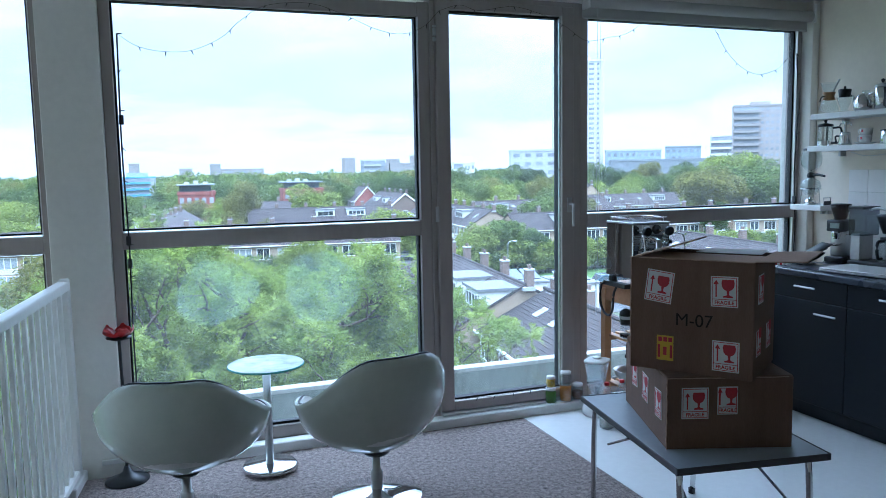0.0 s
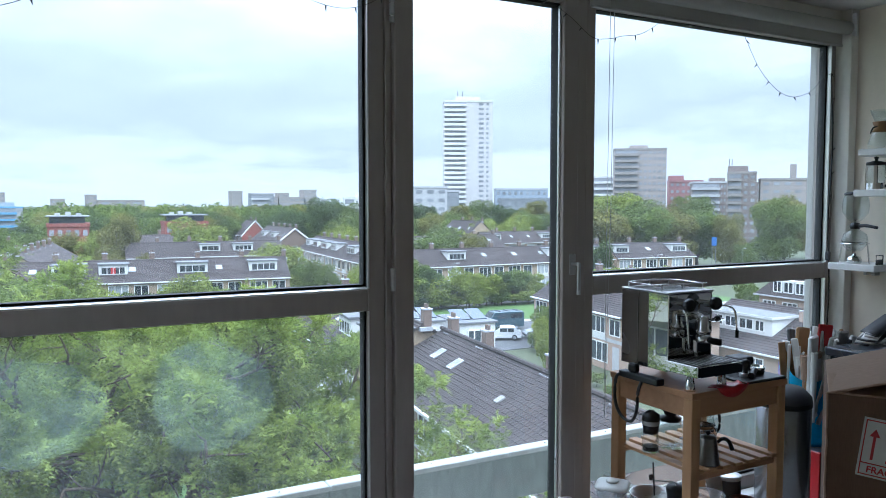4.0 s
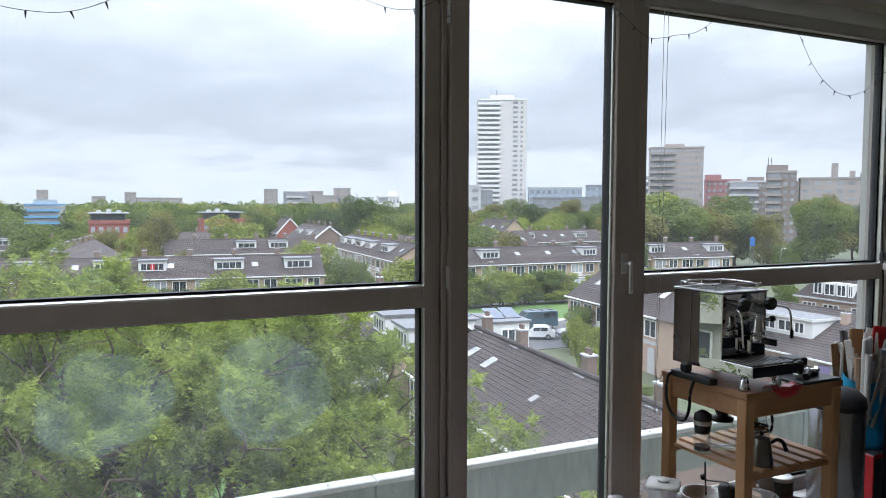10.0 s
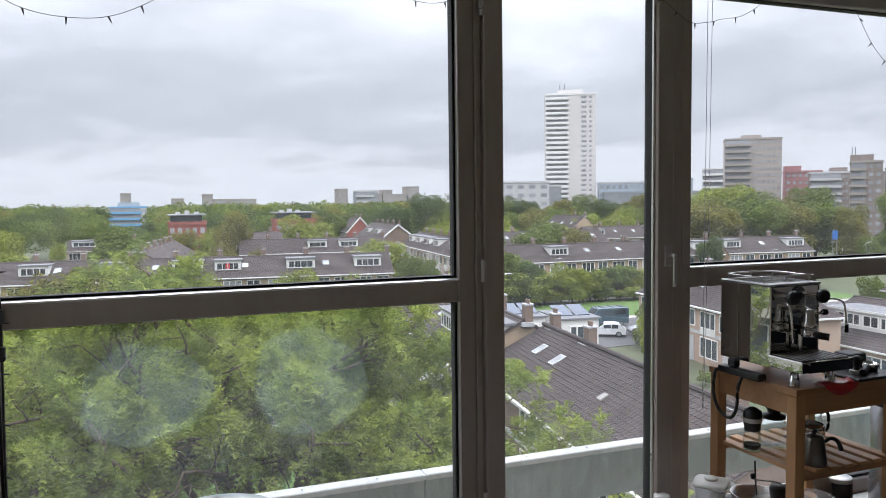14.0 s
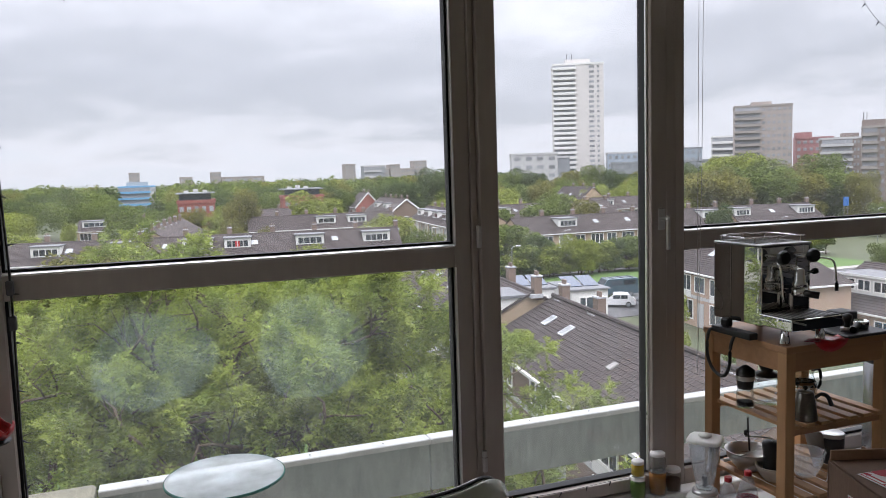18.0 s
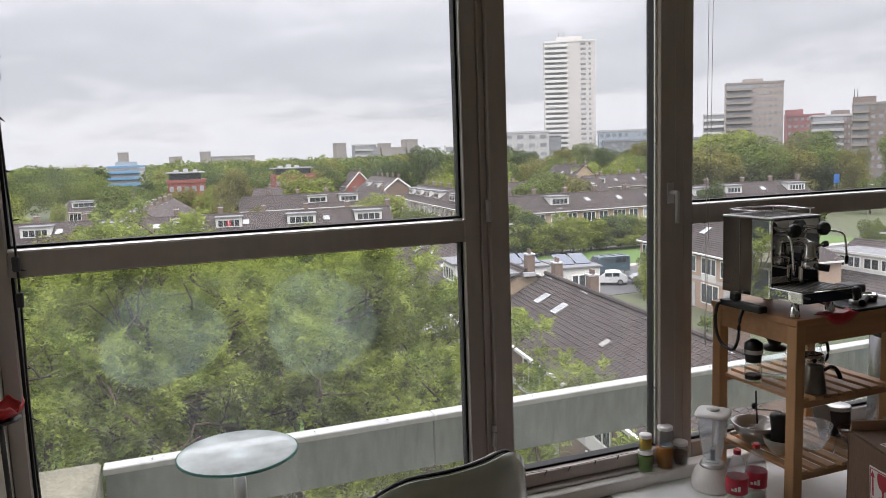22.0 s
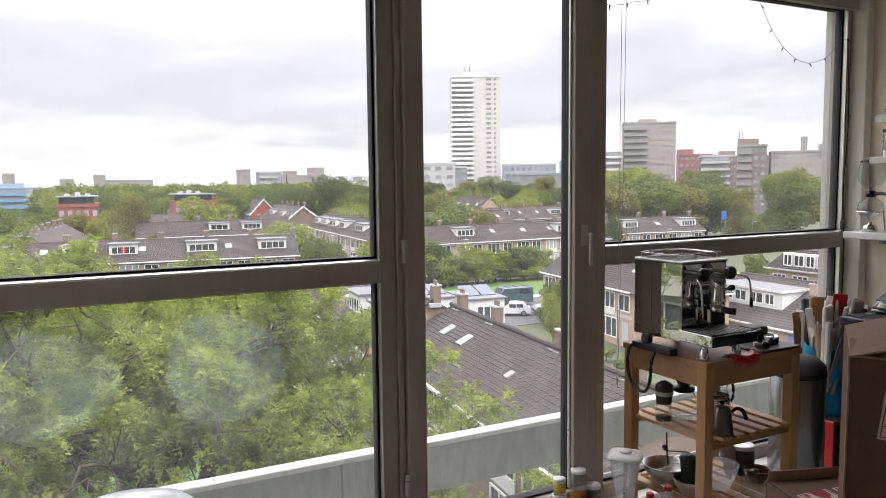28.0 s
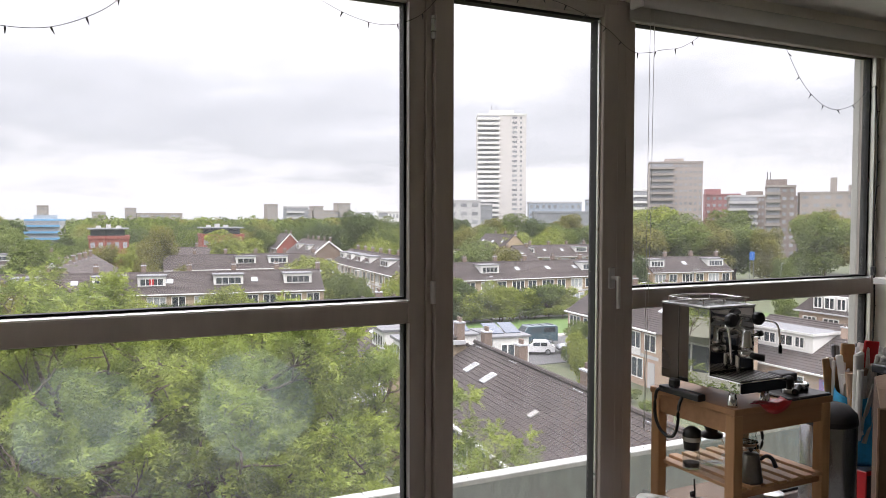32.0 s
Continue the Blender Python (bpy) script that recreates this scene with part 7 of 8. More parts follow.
# ---- along the window ledge ----
def jar(x, y, z, r, h, body, lid, label, fill=0.7):
    j = thing("jar", label, "jar", "jars on the ledge", pose(x, y, z))
    part("glass", lathe([(0, 0), (r, 0), (r * 1.02, 0.004), (r * 1.02, h * 0.82), (r * 0.86, h * 0.9), (r * 0.86, h), (r * 0.8, h), (r * 0.8, h * 0.9), (r * 0.95, h * 0.8), (r * 0.95, 0.006), (0, 0.004)], 22), THINGLASS, j, "", True)
    part("contents", cyl(r * 0.93, 0.006, h * fill, 0, 0, 20, None, None, 0.002), body, j, "", True)
    if lid:
        part("lid", lathe([(0, h), (r * 0.92, h), (r * 0.94, h + 0.002), (r * 0.94, h + 0.014), (r * 0.88, h + 0.016), (0, h + 0.016)], 22), lid, j, "", True)
    return j


GREENY = M("green_label_pickles", (0.10, 0.20, 0.03), 0.5, 0, 0.3, 40, 200)
MUST = M("yellow_mustard", (0.55, 0.36, 0.03), 0.5, 0, 0.2)
HONEY = M("amber_honey", (0.36, 0.14, 0.02), 0.25, 0, 0.2)
SPICE = M("brown_spice", (0.12, 0.06, 0.03), 0.8, 0, 0.3)
LED = 0.0585
jar(0.838, -0.088, LED, 0.036, 0.085, GREENY, PAPER, "squat jar with a green label", 0.9)
jar(0.838, -0.088, LED + 0.1015, 0.030, 0.058, MUST, PAPER, "small yellow jar stacked on the green one", 0.95)
jar(0.945, -0.088, LED, 0.040, 0.105, HONEY, None, "amber jar half full of honey", 0.95)
jar(0.945, -0.088, LED + 0.1055, 0.037, 0.075, PLASTIC_CLEAR, PAPER, "empty clear jar stacked on the honey", 0.05)
jar(1.035, -0.082, LED, 0.037, 0.09, SPICE, PAPER, "small jar with a pale lid", 0.6)

bl = thing("blender", "white blender with a clear square jug", "blender", m=pose(1.075, -0.255, 0.002, 0, 0, 40) @ Matrix.Scale(0.95, 4))
bm = bmesh.new()


def square_ring(profile, n=4, seg=24, k=3.2):
    """A turned shape with a rounded square plan."""
    own = bmesh.new()
    rings = []
    for r, z in profile:
        row = []
        for i in range(seg):
            a = 2 * math.pi * i / seg
            c, s = math.cos(a), math.sin(a)
            q = (abs(c) ** k + abs(s) ** k) ** (-1 / k)
            row.append(own.verts.new((r * q * c, r * q * s, z)))
        rings.append(row)
    for a, b in zip(rings, rings[1:]):
        for i in range(seg):
            own.faces.new((a[i], a[(i + 1) % seg], b[(i + 1) % seg], b[i]))
    own.faces.new(rings[0][::-1])
    own.faces.new(rings[-1])
    return own


part("base", lathe([(0, 0), (0.088, 0), (0.095, 0.008), (0.095, 0.045), (0.082, 0.085), (0.058, 0.112), (0.048, 0.127), (0, 0.128)], 32), WHITE, bl, "", True)
part("dial", lathe([(0, 0), (0.02, 0), (0.018, 0.012), (0, 0.014)], 20, None, pose(0, -0.085, 0.05, 90, 0, 0)), DARKGREY, bl, "", True)
part("jug", square_ring([(0.034, 0.13), (0.040, 0.155), (0.071, 0.36), (0.068, 0.36), (0.037, 0.16), (0.025, 0.14)], k=6), PLASTIC_CLEAR, bl, "clear tapering jug", True)
part("lid", square_ring([(0.072, 0.357), (0.077, 0.36), (0.076, 0.370), (0.066, 0.376), (0.03, 0.379)], k=6), WHITE, bl, "", True)
part("lid_cap", cyl(0.03, 0.379, 0.392, 0, 0, 20, None, None, 0.004), WHITE, bl, "", True)
part("handle", tube(arc([(0.07, 0, 0.345), (0.115, 0, 0.33), (0.112, 0, 0.22), (0.062, 0, 0.19)], 5), 0.009, 10), WHITE, bl, "", True)
part("collar", lathe([(0.046, 0.108), (0.060, 0.110), (0.057, 0.124), (0.046, 0.126)], 28), STEEL, bl, "steel ring", True)
part("blade_hub", cyl(0.012, 0.14, 0.19, 0, 0, 12), DARKGREY, bl)


def bottle(x, y, label):
    b = thing("soda_bottle", label, "bottle", "soda bottles on the floor", pose(x, y, 0.002))
    part("bottle", lathe([(0, 0.004), (0.03, 0), (0.042, 0.008), (0.043, 0.05), (0.040, 0.10), (0.043, 0.15), (0.040, 0.19), (0.022, 0.245), (0.014, 0.26), (0.014, 0.275), (0, 0.276)], 28), PLASTIC_CLEAR, b, "clear plastic", True)
    part("label_band", lathe([(0.0425, 0.10), (0.0440, 0.101), (0.0452, 0.158), (0.0440, 0.168)], 28), M("red_wrap_label", (0.42, 0.012, 0.035), 0.4, 0, 0.15, 20, 60), b, "red wrap label", True)
    part("drink", lathe([(0, 0.008), (0.038, 0.01), (0.039, 0.05), (0.036, 0.07), (0, 0.07)], 24), M("pale_drink", (0.42, 0.42, 0.34), 0.15), b, "", True)
    for k in range(3):
        a = radians(200 + 22 * k)
        part("label_bar", box(-0.005, 0.005, -0.0463, -0.0448, 0.118, 0.140 - 0.006 * k, 0, None, pose(0, 0, 0, 0, 0, -30 - 17 * k)), PAPER, b)
    part("cap", cyl(0.0155, 0.262, 0.282, 0, 0, 18, None, None, 0.002), RED, b, "red screw cap")


bottle(0.99, -0.50, "clear soda bottle with a red label and cap")
bottle(1.105, -0.485, "clear soda bottle with a red label and cap")
# bin, bag of papers and crate beside the counter
bn = thing("pedal_bin", "tall grey metal waste bin with a dark lid", "bin", m=pose(2.105, -0.34, 0.002))
part("body", cyl(0.128, 0.03, 0.60, 0, 0, 36, None, None, 0.006), M("grey_lacquered_metal", (0.30, 0.30, 0.31), 0.25, 0.8, 0.08), bn, "", True)
part("foot_ring", cyl(0.13, 0, 0.03, 0, 0, 36), BLACK, bn)
part("collar", cyl(0.131, 0.60, 0.622, 0, 0, 36), BLACK, bn)
part("lid", lathe([(0.13, 0.622), (0.125, 0.65), (0.09, 0.685), (0.0, 0.70)], 36), DARKGREY, bn, "domed dark lid", True)
cr = thing("crate", "red and dark crate under the bag", "crate", m=pose(2.60, -0.17, 0.002))
part("body", box(-0.19, 0.19, -0.16, 0.16, 0, 0.30, 0.01), DARKGREY, cr)
part("red_edge", box(-0.20, -0.191, -0.17, -0.10, 0, 0.302, 0.003), RED, cr)
part("rim", box(-0.195, 0.195, -0.165, -0.16, 0.28, 0.302, 0.002), RED, cr)
bag = thing("shopping_bag", "crinkled blue plastic bag full of old papers", "bag", m=pose(2.61, -0.18, 0.304))
rr = random.Random(3)
bm = bmesh.new()
rows = []
for j in range(14):
    t = j / 13
    row = []
    for i in range(40):
        a = 2 * math.pi * i / 40
        q = (abs(math.cos(a)) ** 3 + abs(math.sin(a)) ** 3) ** (-1 / 3)
        k = (0.80 + 0.28 * t) * q * (1 + 0.045 * math.sin(9 * a + 5 * t) + 0.04 * math.sin(5 * a - 9 * t) + rr.uniform(-0.02, 0.02))
        row.append(bm.verts.new((0.20 * k * math.cos(a), 0.135 * k * math.sin(a), 0.385 * t + (0.03 * math.sin(3 * a) if j == 13 else 0))))
    rows.append(row)
for a, b in zip(rows, rows[1:]):
    for i in range(40):
        bm.faces.new((a[i], a[(i + 1) % 40], b[(i + 1) % 40], b[i]))
bm.faces.new(rows[0][::-1])
part("bag", bm, BLUEBAG, bag, "", True)
for i in range(95):
    u, v = rr.uniform(-0.19, 0.19), rr.uniform(-0.10, 0.10)
    h = rr.uniform(0.36, 0.47) if u > -0.10 else rr.uniform(0.30, 0.40)
    w, th = rr.uniform(0.014, 0.048), rr.uniform(0.006, 0.026)
    lean = -2 + 185 * max(0, u + 0.13) * (0.55 + 0.45 * rr.random()) + rr.uniform(-6, 6)
    bm = lathe([(0, 0), (w * 0.6, 0), (w * 0.6, h), (w * 0.4, h), (w * 0.4, 0.01), (0, 0.01)], 9) if i % 3 == 0 else box(-w, w, -th / 2, th / 2, 0, h, th * 0.3)
    p = part("rolled_paper" if i % 3 == 0 else "folded_paper", bm, (RED if i in (7, 19, 40) else (NEWS, PAPER, CARD_IN, DARKGREY, NEWS, BROWNGLASS, PAPER, NEWS)[i % 8]), bag)
    p.matrix_basis = pose(u * 0.9 - 0.01, v, 0.12 + rr.uniform(0, 0.09), rr.uniform(-10, 14), lean, rr.uniform(-40, 40))

# ---- kitchen along the east wall ----
XF = 2.19
for i, (a, b) in enumerate(((-1.10, -0.52), (-1.70, -1.10), (-2.30, -1.70), (-2.90, -2.30), (-3.50, -2.90))):
    cb = thing("base_cabinet", "dark blue-grey kitchen cabinet with steel bar handles", "cabinet", "kitchen cabinets")
    part("carcass", box(XF + 0.02, XR - 0.005, a + 0.001, b - 0.001, 0.10, 0.872), CABINET, cb)
    part("plinth", box(XF + 0.06, XF + 0.08, a + 0.001, b - 0.001, 0.002, 0.10), CABINET, cb)
    dr = part("drawer_front", box(XF, XF + 0.019, a + 0.002, b - 0.002, 0.735, 0.868, 0.002), CABINET, cb)
    part("handle", tube([(XF - 0.022, (a + b) / 2 - 0.075, 0.815), (XF - 0.022, (a + b) / 2 + 0.075, 0.815)], 0.006, 8), STEEL, dr, "steel bar handle")
    dd = part("cabinet_door", box(XF, XF + 0.019, a + 0.002, b - 0.002, 0.105, 0.731, 0.002), CABINET, cb)
    part("handle", tube([(XF - 0.022, a + 0.06, 0.665), (XF - 0.022, a + 0.21, 0.665)], 0.006, 8), STEEL, dd, "steel bar handle")
wt_ = thing("worktop", "dark slate-coloured kitchen worktop", "worktop")
part("slab", box(XF - 0.025, XR - 0.002, -3.5, -0.51, 0.873, 0.912, 0.006, seg=2), WORKTOP, wt_)

# wall tiles: a field of glazed squares over the worktop
splash = struct("tile_bed", box(XR - 0.006, XR - 0.0005, -3.5, -0.42, 0.913, 1.51), GROUT, "grout bed of the tiled splashback", "tiles")
for r in range(4):
    for c in range(20):
        piece("tile", ("tile", 1), lambda: (box(-0.008, 0, -0.0735, 0.0735, 0.0015, 0.1475, 0.002), TILE), splash, pose(XR - 0.0055, -0.495 - 0.15 * c, 0.914 + 0.149 * r))


def shelf(y0, y1, z, label):
    s = thing("wall_shelf", label, "shelf", "wall shelves", pose(0, 0, 0))
    part("board", box(2.715, XR - 0.001, y0, y1, z - 0.036, z, 0.003), SHELFM, s)
    for y in (y0 + 0.06 if y0 > y1 else y1 - 0.10, y0 + 0.12):
        part("bracket", box(2.90, XR - 0.001, y - 0.01, y + 0.01, z - 0.07, z - 0.036, 0.002), STEEL, s)
    return s


Z1, Z2, Z3 = 1.885, 1.672, 1.272
shelf(-1.45, -0.29, Z1, "upper white floating shelf with coffee makers")
shelf(-1.45, -0.27, Z2, "lower white floating shelf with pots and cups")
shelf(-0.40, -0.135, Z3, "short white shelf with a siphon brewer")
part_cable = thing("wall_cable", "thin cable sagging along the wall below the shelf", "cable")
part("cable", tube(arc([(XR - 0.006, -0.42, 1.63), (XR - 0.006, -0.55, 1.60), (XR - 0.006, -0.75, 1.615), (XR - 0.006, -1.0, 1.63)], 5), 0.003, 6), PAPER, part_cable, "", True)

XS = 2.80
ch = thing("pour_over_carafe", "hourglass glass coffee carafe with a wooden collar", "coffee maker", m=pose(XS, -0.36, Z1))
part("glass", lathe([(0, 0), (0.05, 0), (0.06, 0.006), (0.062, 0.03), (0.045, 0.08), (0.024, 0.115), (0.028, 0.14), (0.055, 0.205), (0.053, 0.205), (0.026, 0.14), (0.022, 0.115), (0.042, 0.08), (0.059, 0.03), (0, 0.004)], 28), THINGLASS, ch, "", True)
part("collar", lathe([(0.040, 0.092), (0.042, 0.095), (0.031, 0.116), (0.042, 0.142), (0.040, 0.144), (0.028, 0.118), (0.03, 0.10), (0.040, 0.092)], 24), BROWNGLASS, ch, "turned wooden collar", True)
part("stirrer", tube([(0.02, 0.01, 0.12), (0.055, -0.03, 0.23)], 0.006, 8), PAPER, ch)
part("tie", tube(arc([(-0.035, 0.0, 0.118), (-0.055, 0.01, 0.11), (-0.06, 0.02, 0.08)], 4), 0.004, 6), BLACK, ch)
vd = thing("glass_dripper", "clear ribbed glass dripper with a black grinder top", "dripper", m=pose(XS, -0.485, Z1))
part("cone", lathe([(0.03, 0), (0.035, 0.004), (0.02, 0.02), (0.05, 0.10), (0.048, 0.10), (0.017, 0.02), (0.03, 0.006)], 26), THINGLASS, vd, "", True)
part("top", lathe([(0, 0.10), (0.034, 0.10), (0.04, 0.15), (0.032, 0.152), (0.008, 0.155), (0.006, 0.17), (0, 0.172)], 22), BLACK, vd, "", True)
tpot = thing("teapot", "polished steel teapot on the shelf", "teapot", m=pose(XS, -0.63, Z1, 0, 0, 85))
part("body", lathe([(0, 0), (0.05, 0), (0.058, 0.02), (0.056, 0.06), (0.035, 0.10), (0.03, 0.105), (0, 0.108)], 28), CHROME, tpot, "", True)
part("spout", tube(arc([(0.05, 0, 0.04), (0.075, 0, 0.055), (0.085, 0, 0.095), (0.1, 0, 0.105)], 5), 0.011, 10, None, 0.006), CHROME, tpot, "", True)
part("handle", tube(arc([(-0.035, 0, 0.10), (-0.075, 0, 0.105), (-0.08, 0, 0.05), (-0.056, 0, 0.03)], 5), 0.005, 8), CHROME, tpot, "", True)
part("lid_knob", lathe([(0, 0.105), (0.006, 0.107), (0.009, 0.118), (0, 0.122)], 12), CHROME, tpot, "", True)
gj = thing("glass_jug", "small clear glass jug behind the teapot", "jug", m=pose(XS + 0.07, -0.585, Z1))
part("jug", lathe([(0, 0), (0.035, 0), (0.037, 0.09), (0.022, 0.115), (0.024, 0.135), (0.022, 0.135), (0.02, 0.115), (0.034, 0.09), (0, 0.004)], 22), THINGLASS, gj, "", True)
fp = thing("coffee_press", "steel coffee press with a black knob", "coffee press", m=pose(XS + 0.03, -0.74, Z1))
part("body", cyl(0.045, 0, 0.14, 0, 0, 24, None, None, 0.004), CHROME, fp, "", True)
part("lid", lathe([(0, 0.14), (0.047, 0.14), (0.044, 0.155), (0.012, 0.165), (0, 0.166)], 24), STEEL, fp, "", True)
part("knob", lathe([(0, 0.166), (0.006, 0.168), (0.013, 0.185), (0, 0.195)], 14), BLACK, fp, "", True)
bg_ = thing("electric_grinder", "tall black coffee maker on the shelf", "coffee maker", m=pose(XS, -0.86, Z1))
part("body", lathe([(0, 0), (0.055, 0), (0.055, 0.05), (0.035, 0.08), (0.035, 0.15), (0.055, 0.19), (0.05, 0.225), (0, 0.235)], 24), BLACK, bg_, "", True)
part("column", box(-0.02, 0.02, 0.03, 0.06, 0, 0.20, 0.004), DARKGREY, bg_)

pr = thing("coffee_press", "glass and steel coffee press with a black lid", "coffee press", m=pose(XS, -0.34, Z2))
part("beaker", lathe([(0, 0), (0.045, 0), (0.046, 0.13), (0.044, 0.13), (0.043, 0.006), (0, 0.004)], 24), THINGLASS, pr, "", True)
part("frame", lathe([(0.047, 0.0), (0.0485, 0.0), (0.0485, 0.035), (0.047, 0.035)], 24), CHROME, pr)
for k in range(4):
    a = math.pi / 2 * k + 0.5
    part("strap", box(0.0465, 0.0490, -0.007, 0.007, 0.035, 0.128, 0, None, pose(0, 0, 0, 0, 0, math.degrees(a))), CHROME, pr)
part("lid", lathe([(0, 0.13), (0.049, 0.13), (0.047, 0.145), (0.015, 0.152), (0.006, 0.155), (0.012, 0.172), (0, 0.176)], 24), BLACK, pr, "", True)
part("handle", tube(arc([(0.03, -0.04, 0.12), (0.05, -0.08, 0.115), (0.05, -0.08, 0.03), (0.03, -0.04, 0.02)], 4), 0.007, 8), BLACK, pr, "", True)
mk = thing("moka_pot", "small steel stovetop pot with a lever press", "coffee pot", m=pose(XS, -0.50, Z2))
part("boiler", lathe([(0, 0), (0.038, 0), (0.042, 0.01), (0.034, 0.055), (0.036, 0.06), (0.034, 0.07), (0.03, 0.085), (0, 0.088)], 16), CHROME, mk, "", True)
part("column", cyl(0.008, 0.085, 0.15, 0, 0, 10), CHROME, mk)
part("lever", tube(arc([(0, 0.045, 0.125), (0, 0.035, 0.145), (0, 0, 0.15), (0, -0.035, 0.145), (0, -0.045, 0.125)], 4), 0.004, 8), CHROME, mk, "", True)
part("handle", tube(arc([(0, 0.04, 0.06), (0, 0.075, 0.06), (0, 0.07, 0.02)], 4), 0.006, 8), BLACK, mk, "", True)
PORC = M("white_porcelain", (0.76, 0.73, 0.69), 0.15, 0, 0.03)
cp = thing("cup_and_saucer", "white porcelain cups with red flowers on a saucer", "cup", m=pose(XS, -0.655, Z2))
part("saucer", lathe([(0, 0), (0.035, 0), (0.065, 0.012), (0.063, 0.014), (0.034, 0.004), (0, 0.004)], 28), PORC, cp, "", True)
for k, (z, dx) in enumerate(((0.006, 0.0), (0.052, 0.006))):
    c = part("cup", lathe([(0, z), (0.026, z), (0.036, z + 0.02), (0.038, z + 0.052), (0.036, z + 0.052), (0.033, z + 0.02), (0, z + 0.006)], 24, None, pose(dx, 0, 0)), PORC, cp, "", True)
    part("cup_handle", tube(arc([(dx, 0.034, z + 0.042), (dx, 0.058, z + 0.04), (dx, 0.055, z + 0.018), (dx, 0.034, z + 0.014)], 4), 0.004, 8), PORC, c, "", True)
    part("flower_print", box(-0.0385 + dx, -0.0360 + dx, -0.008, 0.006, z + 0.026, z + 0.042, 0.001), REDINK, c)
cm = thing("camera_pot", "small steel pot and white box on the shelf", "pot", m=pose(XS, -0.83, Z2))
part("pot", lathe([(0, 0), (0.05, 0), (0.055, 0.01), (0.055, 0.08), (0.05, 0.085), (0, 0.09)], 24), CHROME, cm, "", True)
part("lid_rim", lathe([(0.056, 0.078), (0.058, 0.08), (0.056, 0.086)], 24), BLACK, cm)
wb = thing("kitchen_timer", "white box-shaped appliance on the shelf", "appliance", m=pose(XS - 0.04, -0.80, Z2))
part("case", box(-0.02, 0.02, -0.12, -0.03, 0, 0.06, 0.006, seg=2), WHITE, wb)
part("dial", cyl(0.014, 0, 0.006, 0, 0, 16, None, m=pose(-0.02, -0.075, 0.03, 0, -90, 0)), DARKGREY, wb)

sy = thing("siphon_brewer", "glass vacuum siphon coffee brewer on a stand", "coffee maker", m=pose(2.79, -0.24, Z3) @ Matrix.Scale(1.15, 4))
part("lower_globe", lathe([(0, 0.055), (0.03, 0.06), (0.052, 0.085), (0.058, 0.11), (0.05, 0.14), (0.025, 0.158), (0.016, 0.165), (0.015, 0.165), (0.023, 0.157), (0.048, 0.139), (0.056, 0.11), (0.05, 0.086), (0, 0.058)], 28), THINGLASS, sy, "", True)
part("upper_globe", lathe([(0, 0.195), (0.012, 0.195), (0.03, 0.205), (0.056, 0.24), (0.060, 0.27), (0.055, 0.305), (0.048, 0.325), (0.046, 0.325), (0.053, 0.305), (0.058, 0.27), (0.054, 0.24), (0, 0.2)], 28), THINGLASS, sy, "", True)
part("siphon_tube", cyl(0.007, 0.075, 0.2, 0, 0, 10), THINGLASS, sy)
part("collar", lathe([(0, 0.163), (0.02, 0.163), (0.024, 0.175), (0.018, 0.192), (0, 0.195)], 20), BLACK, sy, "", True)
part("lid", lathe([(0, 0.325), (0.05, 0.325), (0.052, 0.33), (0.04, 0.338), (0, 0.34)], 24), BLACK, sy, "", True)
part("handle", tube(arc([(0.0, -0.02, 0.178), (-0.01, -0.06, 0.18), (-0.02, -0.12, 0.172)], 4), 0.009, 8, None, 0.007), BLACK, sy, "black handle", True)
for s_ in (-1, 1):
    part("stand_wire", tube(arc([(0.0, s_ * 0.062, 0.105), (0.0, s_ * 0.066, 0.07), (0.0, s_ * 0.075, 0.0)], 4), 0.003, 6), CHROME, sy)
part("stand_ring", tube([(0.062 * math.cos(2 * math.pi * i / 20), 0.062 * math.sin(2 * math.pi * i / 20), 0.095) for i in range(21)], 0.0025, 6), CHROME, sy)
part("burner", lathe([(0, 0), (0.03, 0), (0.034, 0.012), (0.028, 0.03), (0.01, 0.036), (0.008, 0.046), (0, 0.048)], 22), CHROME, sy, "", True)
fr = thing("photo_frame", "small dark metal holder on the short shelf", "holder", m=pose(2.80, -0.375, Z3))
part("plate", box(-0.03, 0.03, -0.004, 0.004, 0, 0.028, 0.002), DARKGREY, fr)
part("wire", tube([(-0.03, 0, 0.0), (-0.03, 0, 0.05), (0.03, 0, 0.05), (0.03, 0, 0.0)], 0.003, 6), BLACK, fr)

# on the worktop
ZW = 0.913
eg = thing("coffee_grinder", "black and steel electric coffee grinder with a clear hopper", "coffee grinder", m=pose(2.72, -0.56, ZW, 0, 0, -75))
part("base", box(-0.06, 0.06, -0.085, 0.09, 0, 0.035, 0.008, seg=2), BLACK, eg)
part("body", box(-0.055, 0.055, -0.02, 0.085, 0.035, 0.27, 0.012, seg=2), STEEL, eg, "", True)
part("head", box(-0.057, 0.057, -0.07, 0.085, 0.20, 0.275, 0.010, seg=2), BLACK, eg, "", True)
part("display", box(-0.03, 0.03, -0.073, -0.0695, 0.222, 0.255, 0.001), M("grey_display", (0.3, 0.34, 0.3), 0.3), eg)
part("hopper", lathe([(0, 0.275), (0.035, 0.275), (0.058, 0.35), (0.062, 0.37), (0.06, 0.37), (0.033, 0.28)], 24), clear("smoky_hopper", (0.5, 0.48, 0.46), 1.0), eg, "smoky clear hopper", True)
part("hopper_lid", lathe([(0, 0.371), (0.063, 0.371), (0.06, 0.378), (0, 0.38)], 24), BLACK, eg, "", True)
part("spout", lathe([(0.02, 0.15), (0.03, 0.19), (0.032, 0.20), (0.0, 0.2)], 16, None, pose(0, -0.045, 0)), CHROME, eg, "", True)
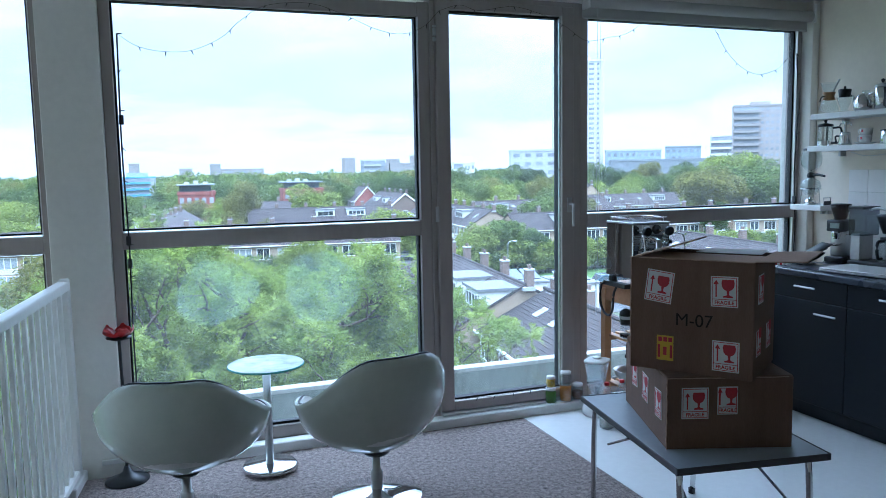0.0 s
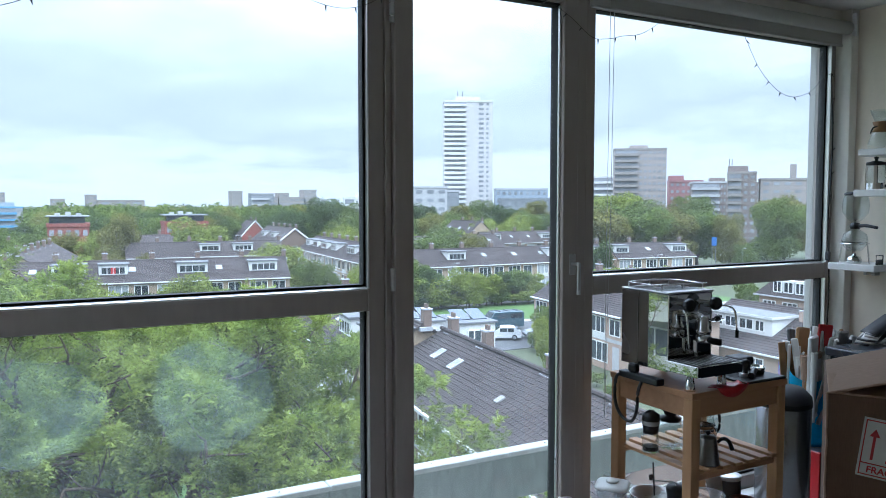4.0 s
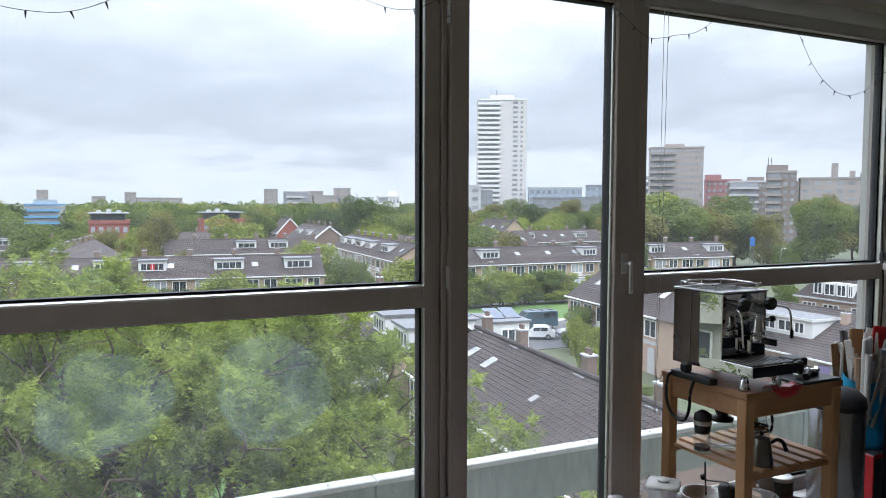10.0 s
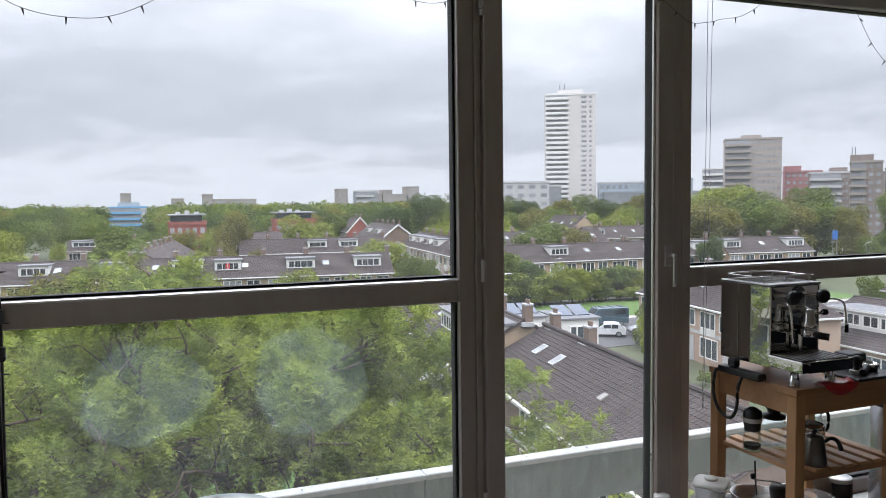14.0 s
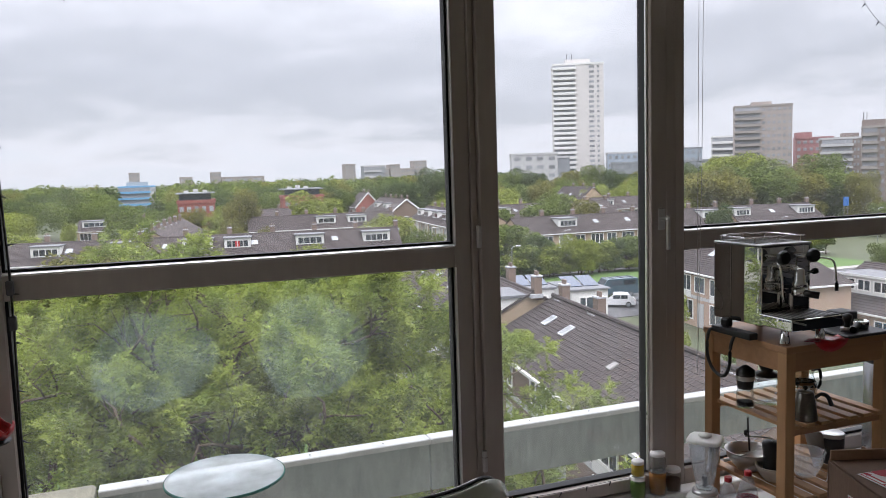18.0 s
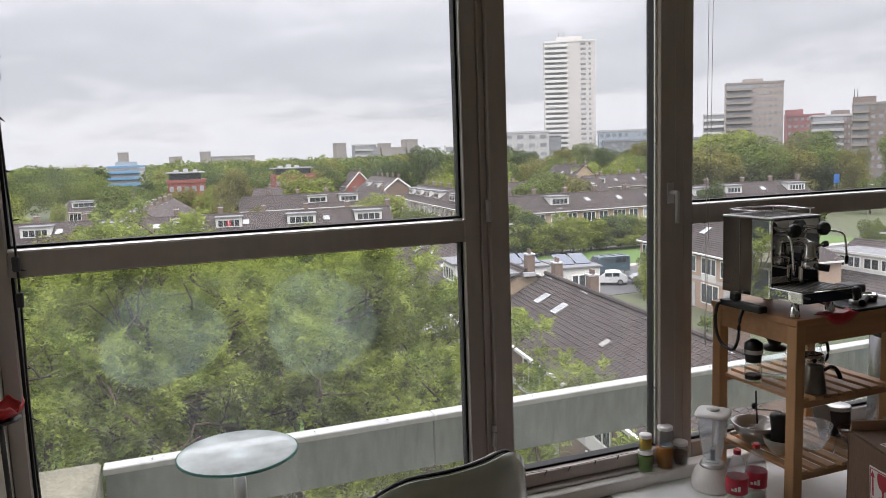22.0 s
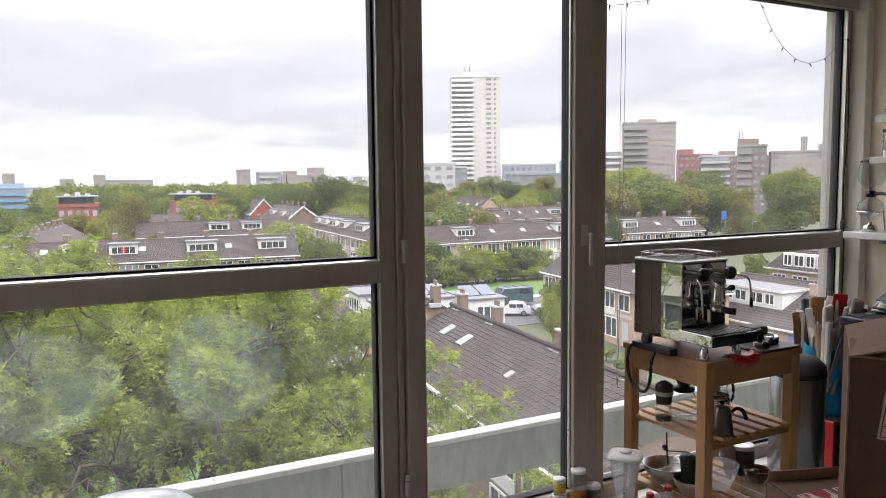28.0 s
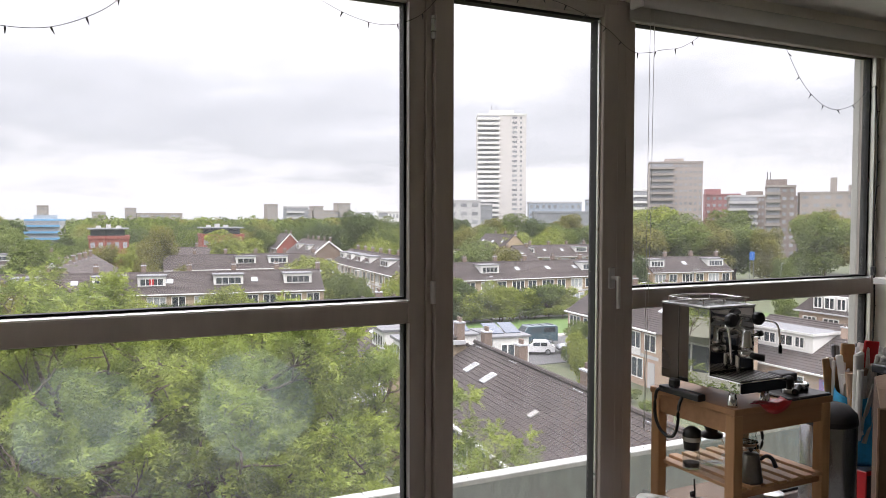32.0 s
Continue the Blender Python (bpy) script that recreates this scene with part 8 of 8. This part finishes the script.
part("fork", tube(arc([(-0.025, -0.02, 0.12), (-0.025, -0.09, 0.115), (0.025, -0.09, 0.115), (0.025, -0.02, 0.12)], 3), 0.005, 8), CHROME, eg)
dc = thing("drip_coffee_maker", "tall steel and black filter coffee machine", "coffee maker", m=pose(2.70, -0.86, ZW, 0, 0, -85))
part("base", box(-0.14, 0.16, -0.09, 0.09, 0, 0.035, 0.006, seg=2), BLACK, dc)
part("tower", box(-0.14, -0.075, -0.065, 0.065, 0.035, 0.20, 0.006, seg=2), ALU_LIGHT, dc, "brushed steel tower")
part("water_tank", box(-0.145, -0.05, -0.08, 0.08, 0.19, 0.355, 0.004), clear("smoky_tank", (0.45, 0.47, 0.5), 1.0), dc, "smoky clear tank")
part("tank_lid", box(-0.148, -0.047, -0.083, 0.083, 0.356, 0.372, 0.004), BLACK, dc)
part("basket", lathe([(0, 0.21), (0.035, 0.21), (0.07, 0.31), (0.072, 0.325), (0, 0.33)], 24, None, pose(0.07, 0, 0)), BLACK, dc, "", True)
part("arm", tube(arc([(-0.06, 0, 0.35), (0.0, 0, 0.362), (0.07, 0, 0.345)], 4), 0.008, 8), STEEL, dc, "", True)
part("jug", lathe([(0, 0.036), (0.06, 0.036), (0.068, 0.06), (0.06, 0.13), (0.045, 0.17), (0.043, 0.17), (0.058, 0.13), (0.066, 0.06), (0, 0.04)], 26, None, pose(0.07, 0, 0)), THINGLASS, dc, "", True)
part("jug_lid", cyl(0.047, 0.17, 0.185, 0.07, 0, 24), BLACK, dc)
part("jug_handle", tube(arc([(0.07, -0.045, 0.165), (0.07, -0.105, 0.16), (0.07, -0.10, 0.07), (0.07, -0.062, 0.06)], 4), 0.009, 8), BLACK, dc, "", True)
lp = thing("laptop", "closed silver laptop on the worktop", "laptop", m=pose(2.40, -1.05, ZW, 0, 0, 8))
part("base", box(-0.15, 0.15, -0.21, 0.21, 0.004, 0.016, 0.004), STEEL, lp)
part("lid", box(-0.15, 0.15, -0.21, 0.21, 0.018, 0.026, 0.004), ALU_LIGHT, lp, "pale aluminium lid")
# loose magazines flopping over the end of the worktop
def bent_sheet(length, width, rise, curl, th=0.004):
    """A curled wad of pages: rises along +x and droops at its free end."""
    bm = bmesh.new()
    rows = []
    for k in range(9):
        t = k / 8
        x, z = length * t, rise * t - curl * t * t * t
        rows.append([bm.verts.new(p) for p in ((x, -width / 2, z), (x, width / 2, z + 0.006), (x, width / 2, z + 0.006 + th), (x, -width / 2, z + th))])
    for a, b in zip(rows, rows[1:]):
        for i in range(4):
            bm.faces.new((a[i], a[(i + 1) % 4], b[(i + 1) % 4], b[i]))
    bm.faces.new(rows[0][::-1])
    bm.faces.new(rows[-1])
    return bm


rm = random.Random(12)
for k in range(7):
    mg = thing("magazine", "curled old magazine lying over the worktop's end", "magazine", "loose magazines", pose(2.33 + 0.012 * k, -0.585 + rm.uniform(-0.02, 0.02), ZW + 0.002 + 0.008 * k, 0, 0, rm.uniform(-5, 30)))
    part("page_block", bent_sheet(rm.uniform(0.17, 0.24), rm.uniform(0.05, 0.10), 0.012 + 0.010 * k, rm.uniform(-0.02, 0.03), rm.uniform(0.004, 0.007)), (DARKGREY, NEWS, BLACK, PAPER, NEWS, DARKGREY)[k % 6], mg, "", True)

# ---- string of fairy lights round the windows ----
fairy = thing("fairy_lights", "string of small unlit fairy lights round the windows", "string lights")
YF = -0.052
runs = [
    [(-1.607, YF, 0.16), (-1.612, YF - 0.01, 0.7), (-1.606, YF, 1.2), (-1.613, YF - 0.01, 1.7), (-1.605, YF, 2.27)],
    [(-1.605, YF, 2.27), (-1.52, YF, 2.215), (-1.40, YF, 2.19), (-1.25, YF, 2.20), (-1.10, YF, 2.27), (-1.0, YF, 2.36), (-0.86, YF, 2.45), (-0.62, YF, 2.475), (-0.42, YF, 2.42), (-0.25, YF, 2.355), (-0.1, YF, 2.335), (0.03, YF - 0.01, 2.38), (0.12, YF - 0.03, 2.47)],
    [(0.12, YF - 0.03, 2.47), (0.25, YF - 0.03, 2.51), (0.37, YF - 0.03, 2.485), (0.6, YF - 0.03, 2.52), (0.82, YF - 0.03, 2.475), (0.95, YF - 0.03, 2.42), (1.09, YF - 0.01, 2.35), (1.2, YF, 2.355), (1.28, YF, 2.375), (1.40, YF, 2.40), (1.52, YF, 2.47), (1.58, YF, 2.53)],
    [(2.07, YF, 2.53), (2.106, YF, 2.46), (2.226, YF, 2.303), (2.369, YF, 2.203), (2.505, YF, 2.177), (2.649, YF, 2.219), (2.736, YF, 2.291), (2.82, YF, 2.33)],
    [(2.82, YF, 2.33), (2.835, YF - 0.01, 1.9), (2.828, YF, 1.5), (2.84, YF - 0.01, 1.1), (2.83, YF, 0.6), (2.835, YF, 0.15)],
    [(0.22, YF - 0.028, 0.158), (0.45, YF - 0.028, 0.15), (0.7, YF - 0.028, 0.156), (0.9, YF - 0.028, 0.15)],
]
rf = random.Random(2)
for run in runs:
    pts = arc(run, 6)
    part("cord", tube(pts, 0.0046 if abs(run[0][0] - run[-1][0]) < 0.1 else 0.0011, 5), BLACK, fairy)
    acc = 0
    for a, b in zip(pts, pts[1:]):
        acc += (b - a).length
        if acc > 0.105:
            acc = 0
            t = rf.uniform(-50, 50) + (90 if abs((b - a).normalized().z) > 0.8 else 180)
            piece("bulb", ("fairy_bulb", 1), lambda: (lathe([(0, 0), (0.0033, 0.001), (0.0033, 0.011), (0.0024, 0.013), (0.0016, 0.022), (0, 0.026)], 7), DARKGREY), fairy, Matrix.Translation(b) @ pose(0, 0, 0, rf.uniform(-20, 20), t, 0))
for x, z in ((-1.608, 1.84), (-1.608, 1.22), (-1.608, 1.10), (2.835, 1.3)):
    part("plug_clip", box(x - 0.012, x + 0.012, YF - 0.012, YF + 0.01, z - 0.025, z + 0.025, 0.004), DARKGREY, fairy)
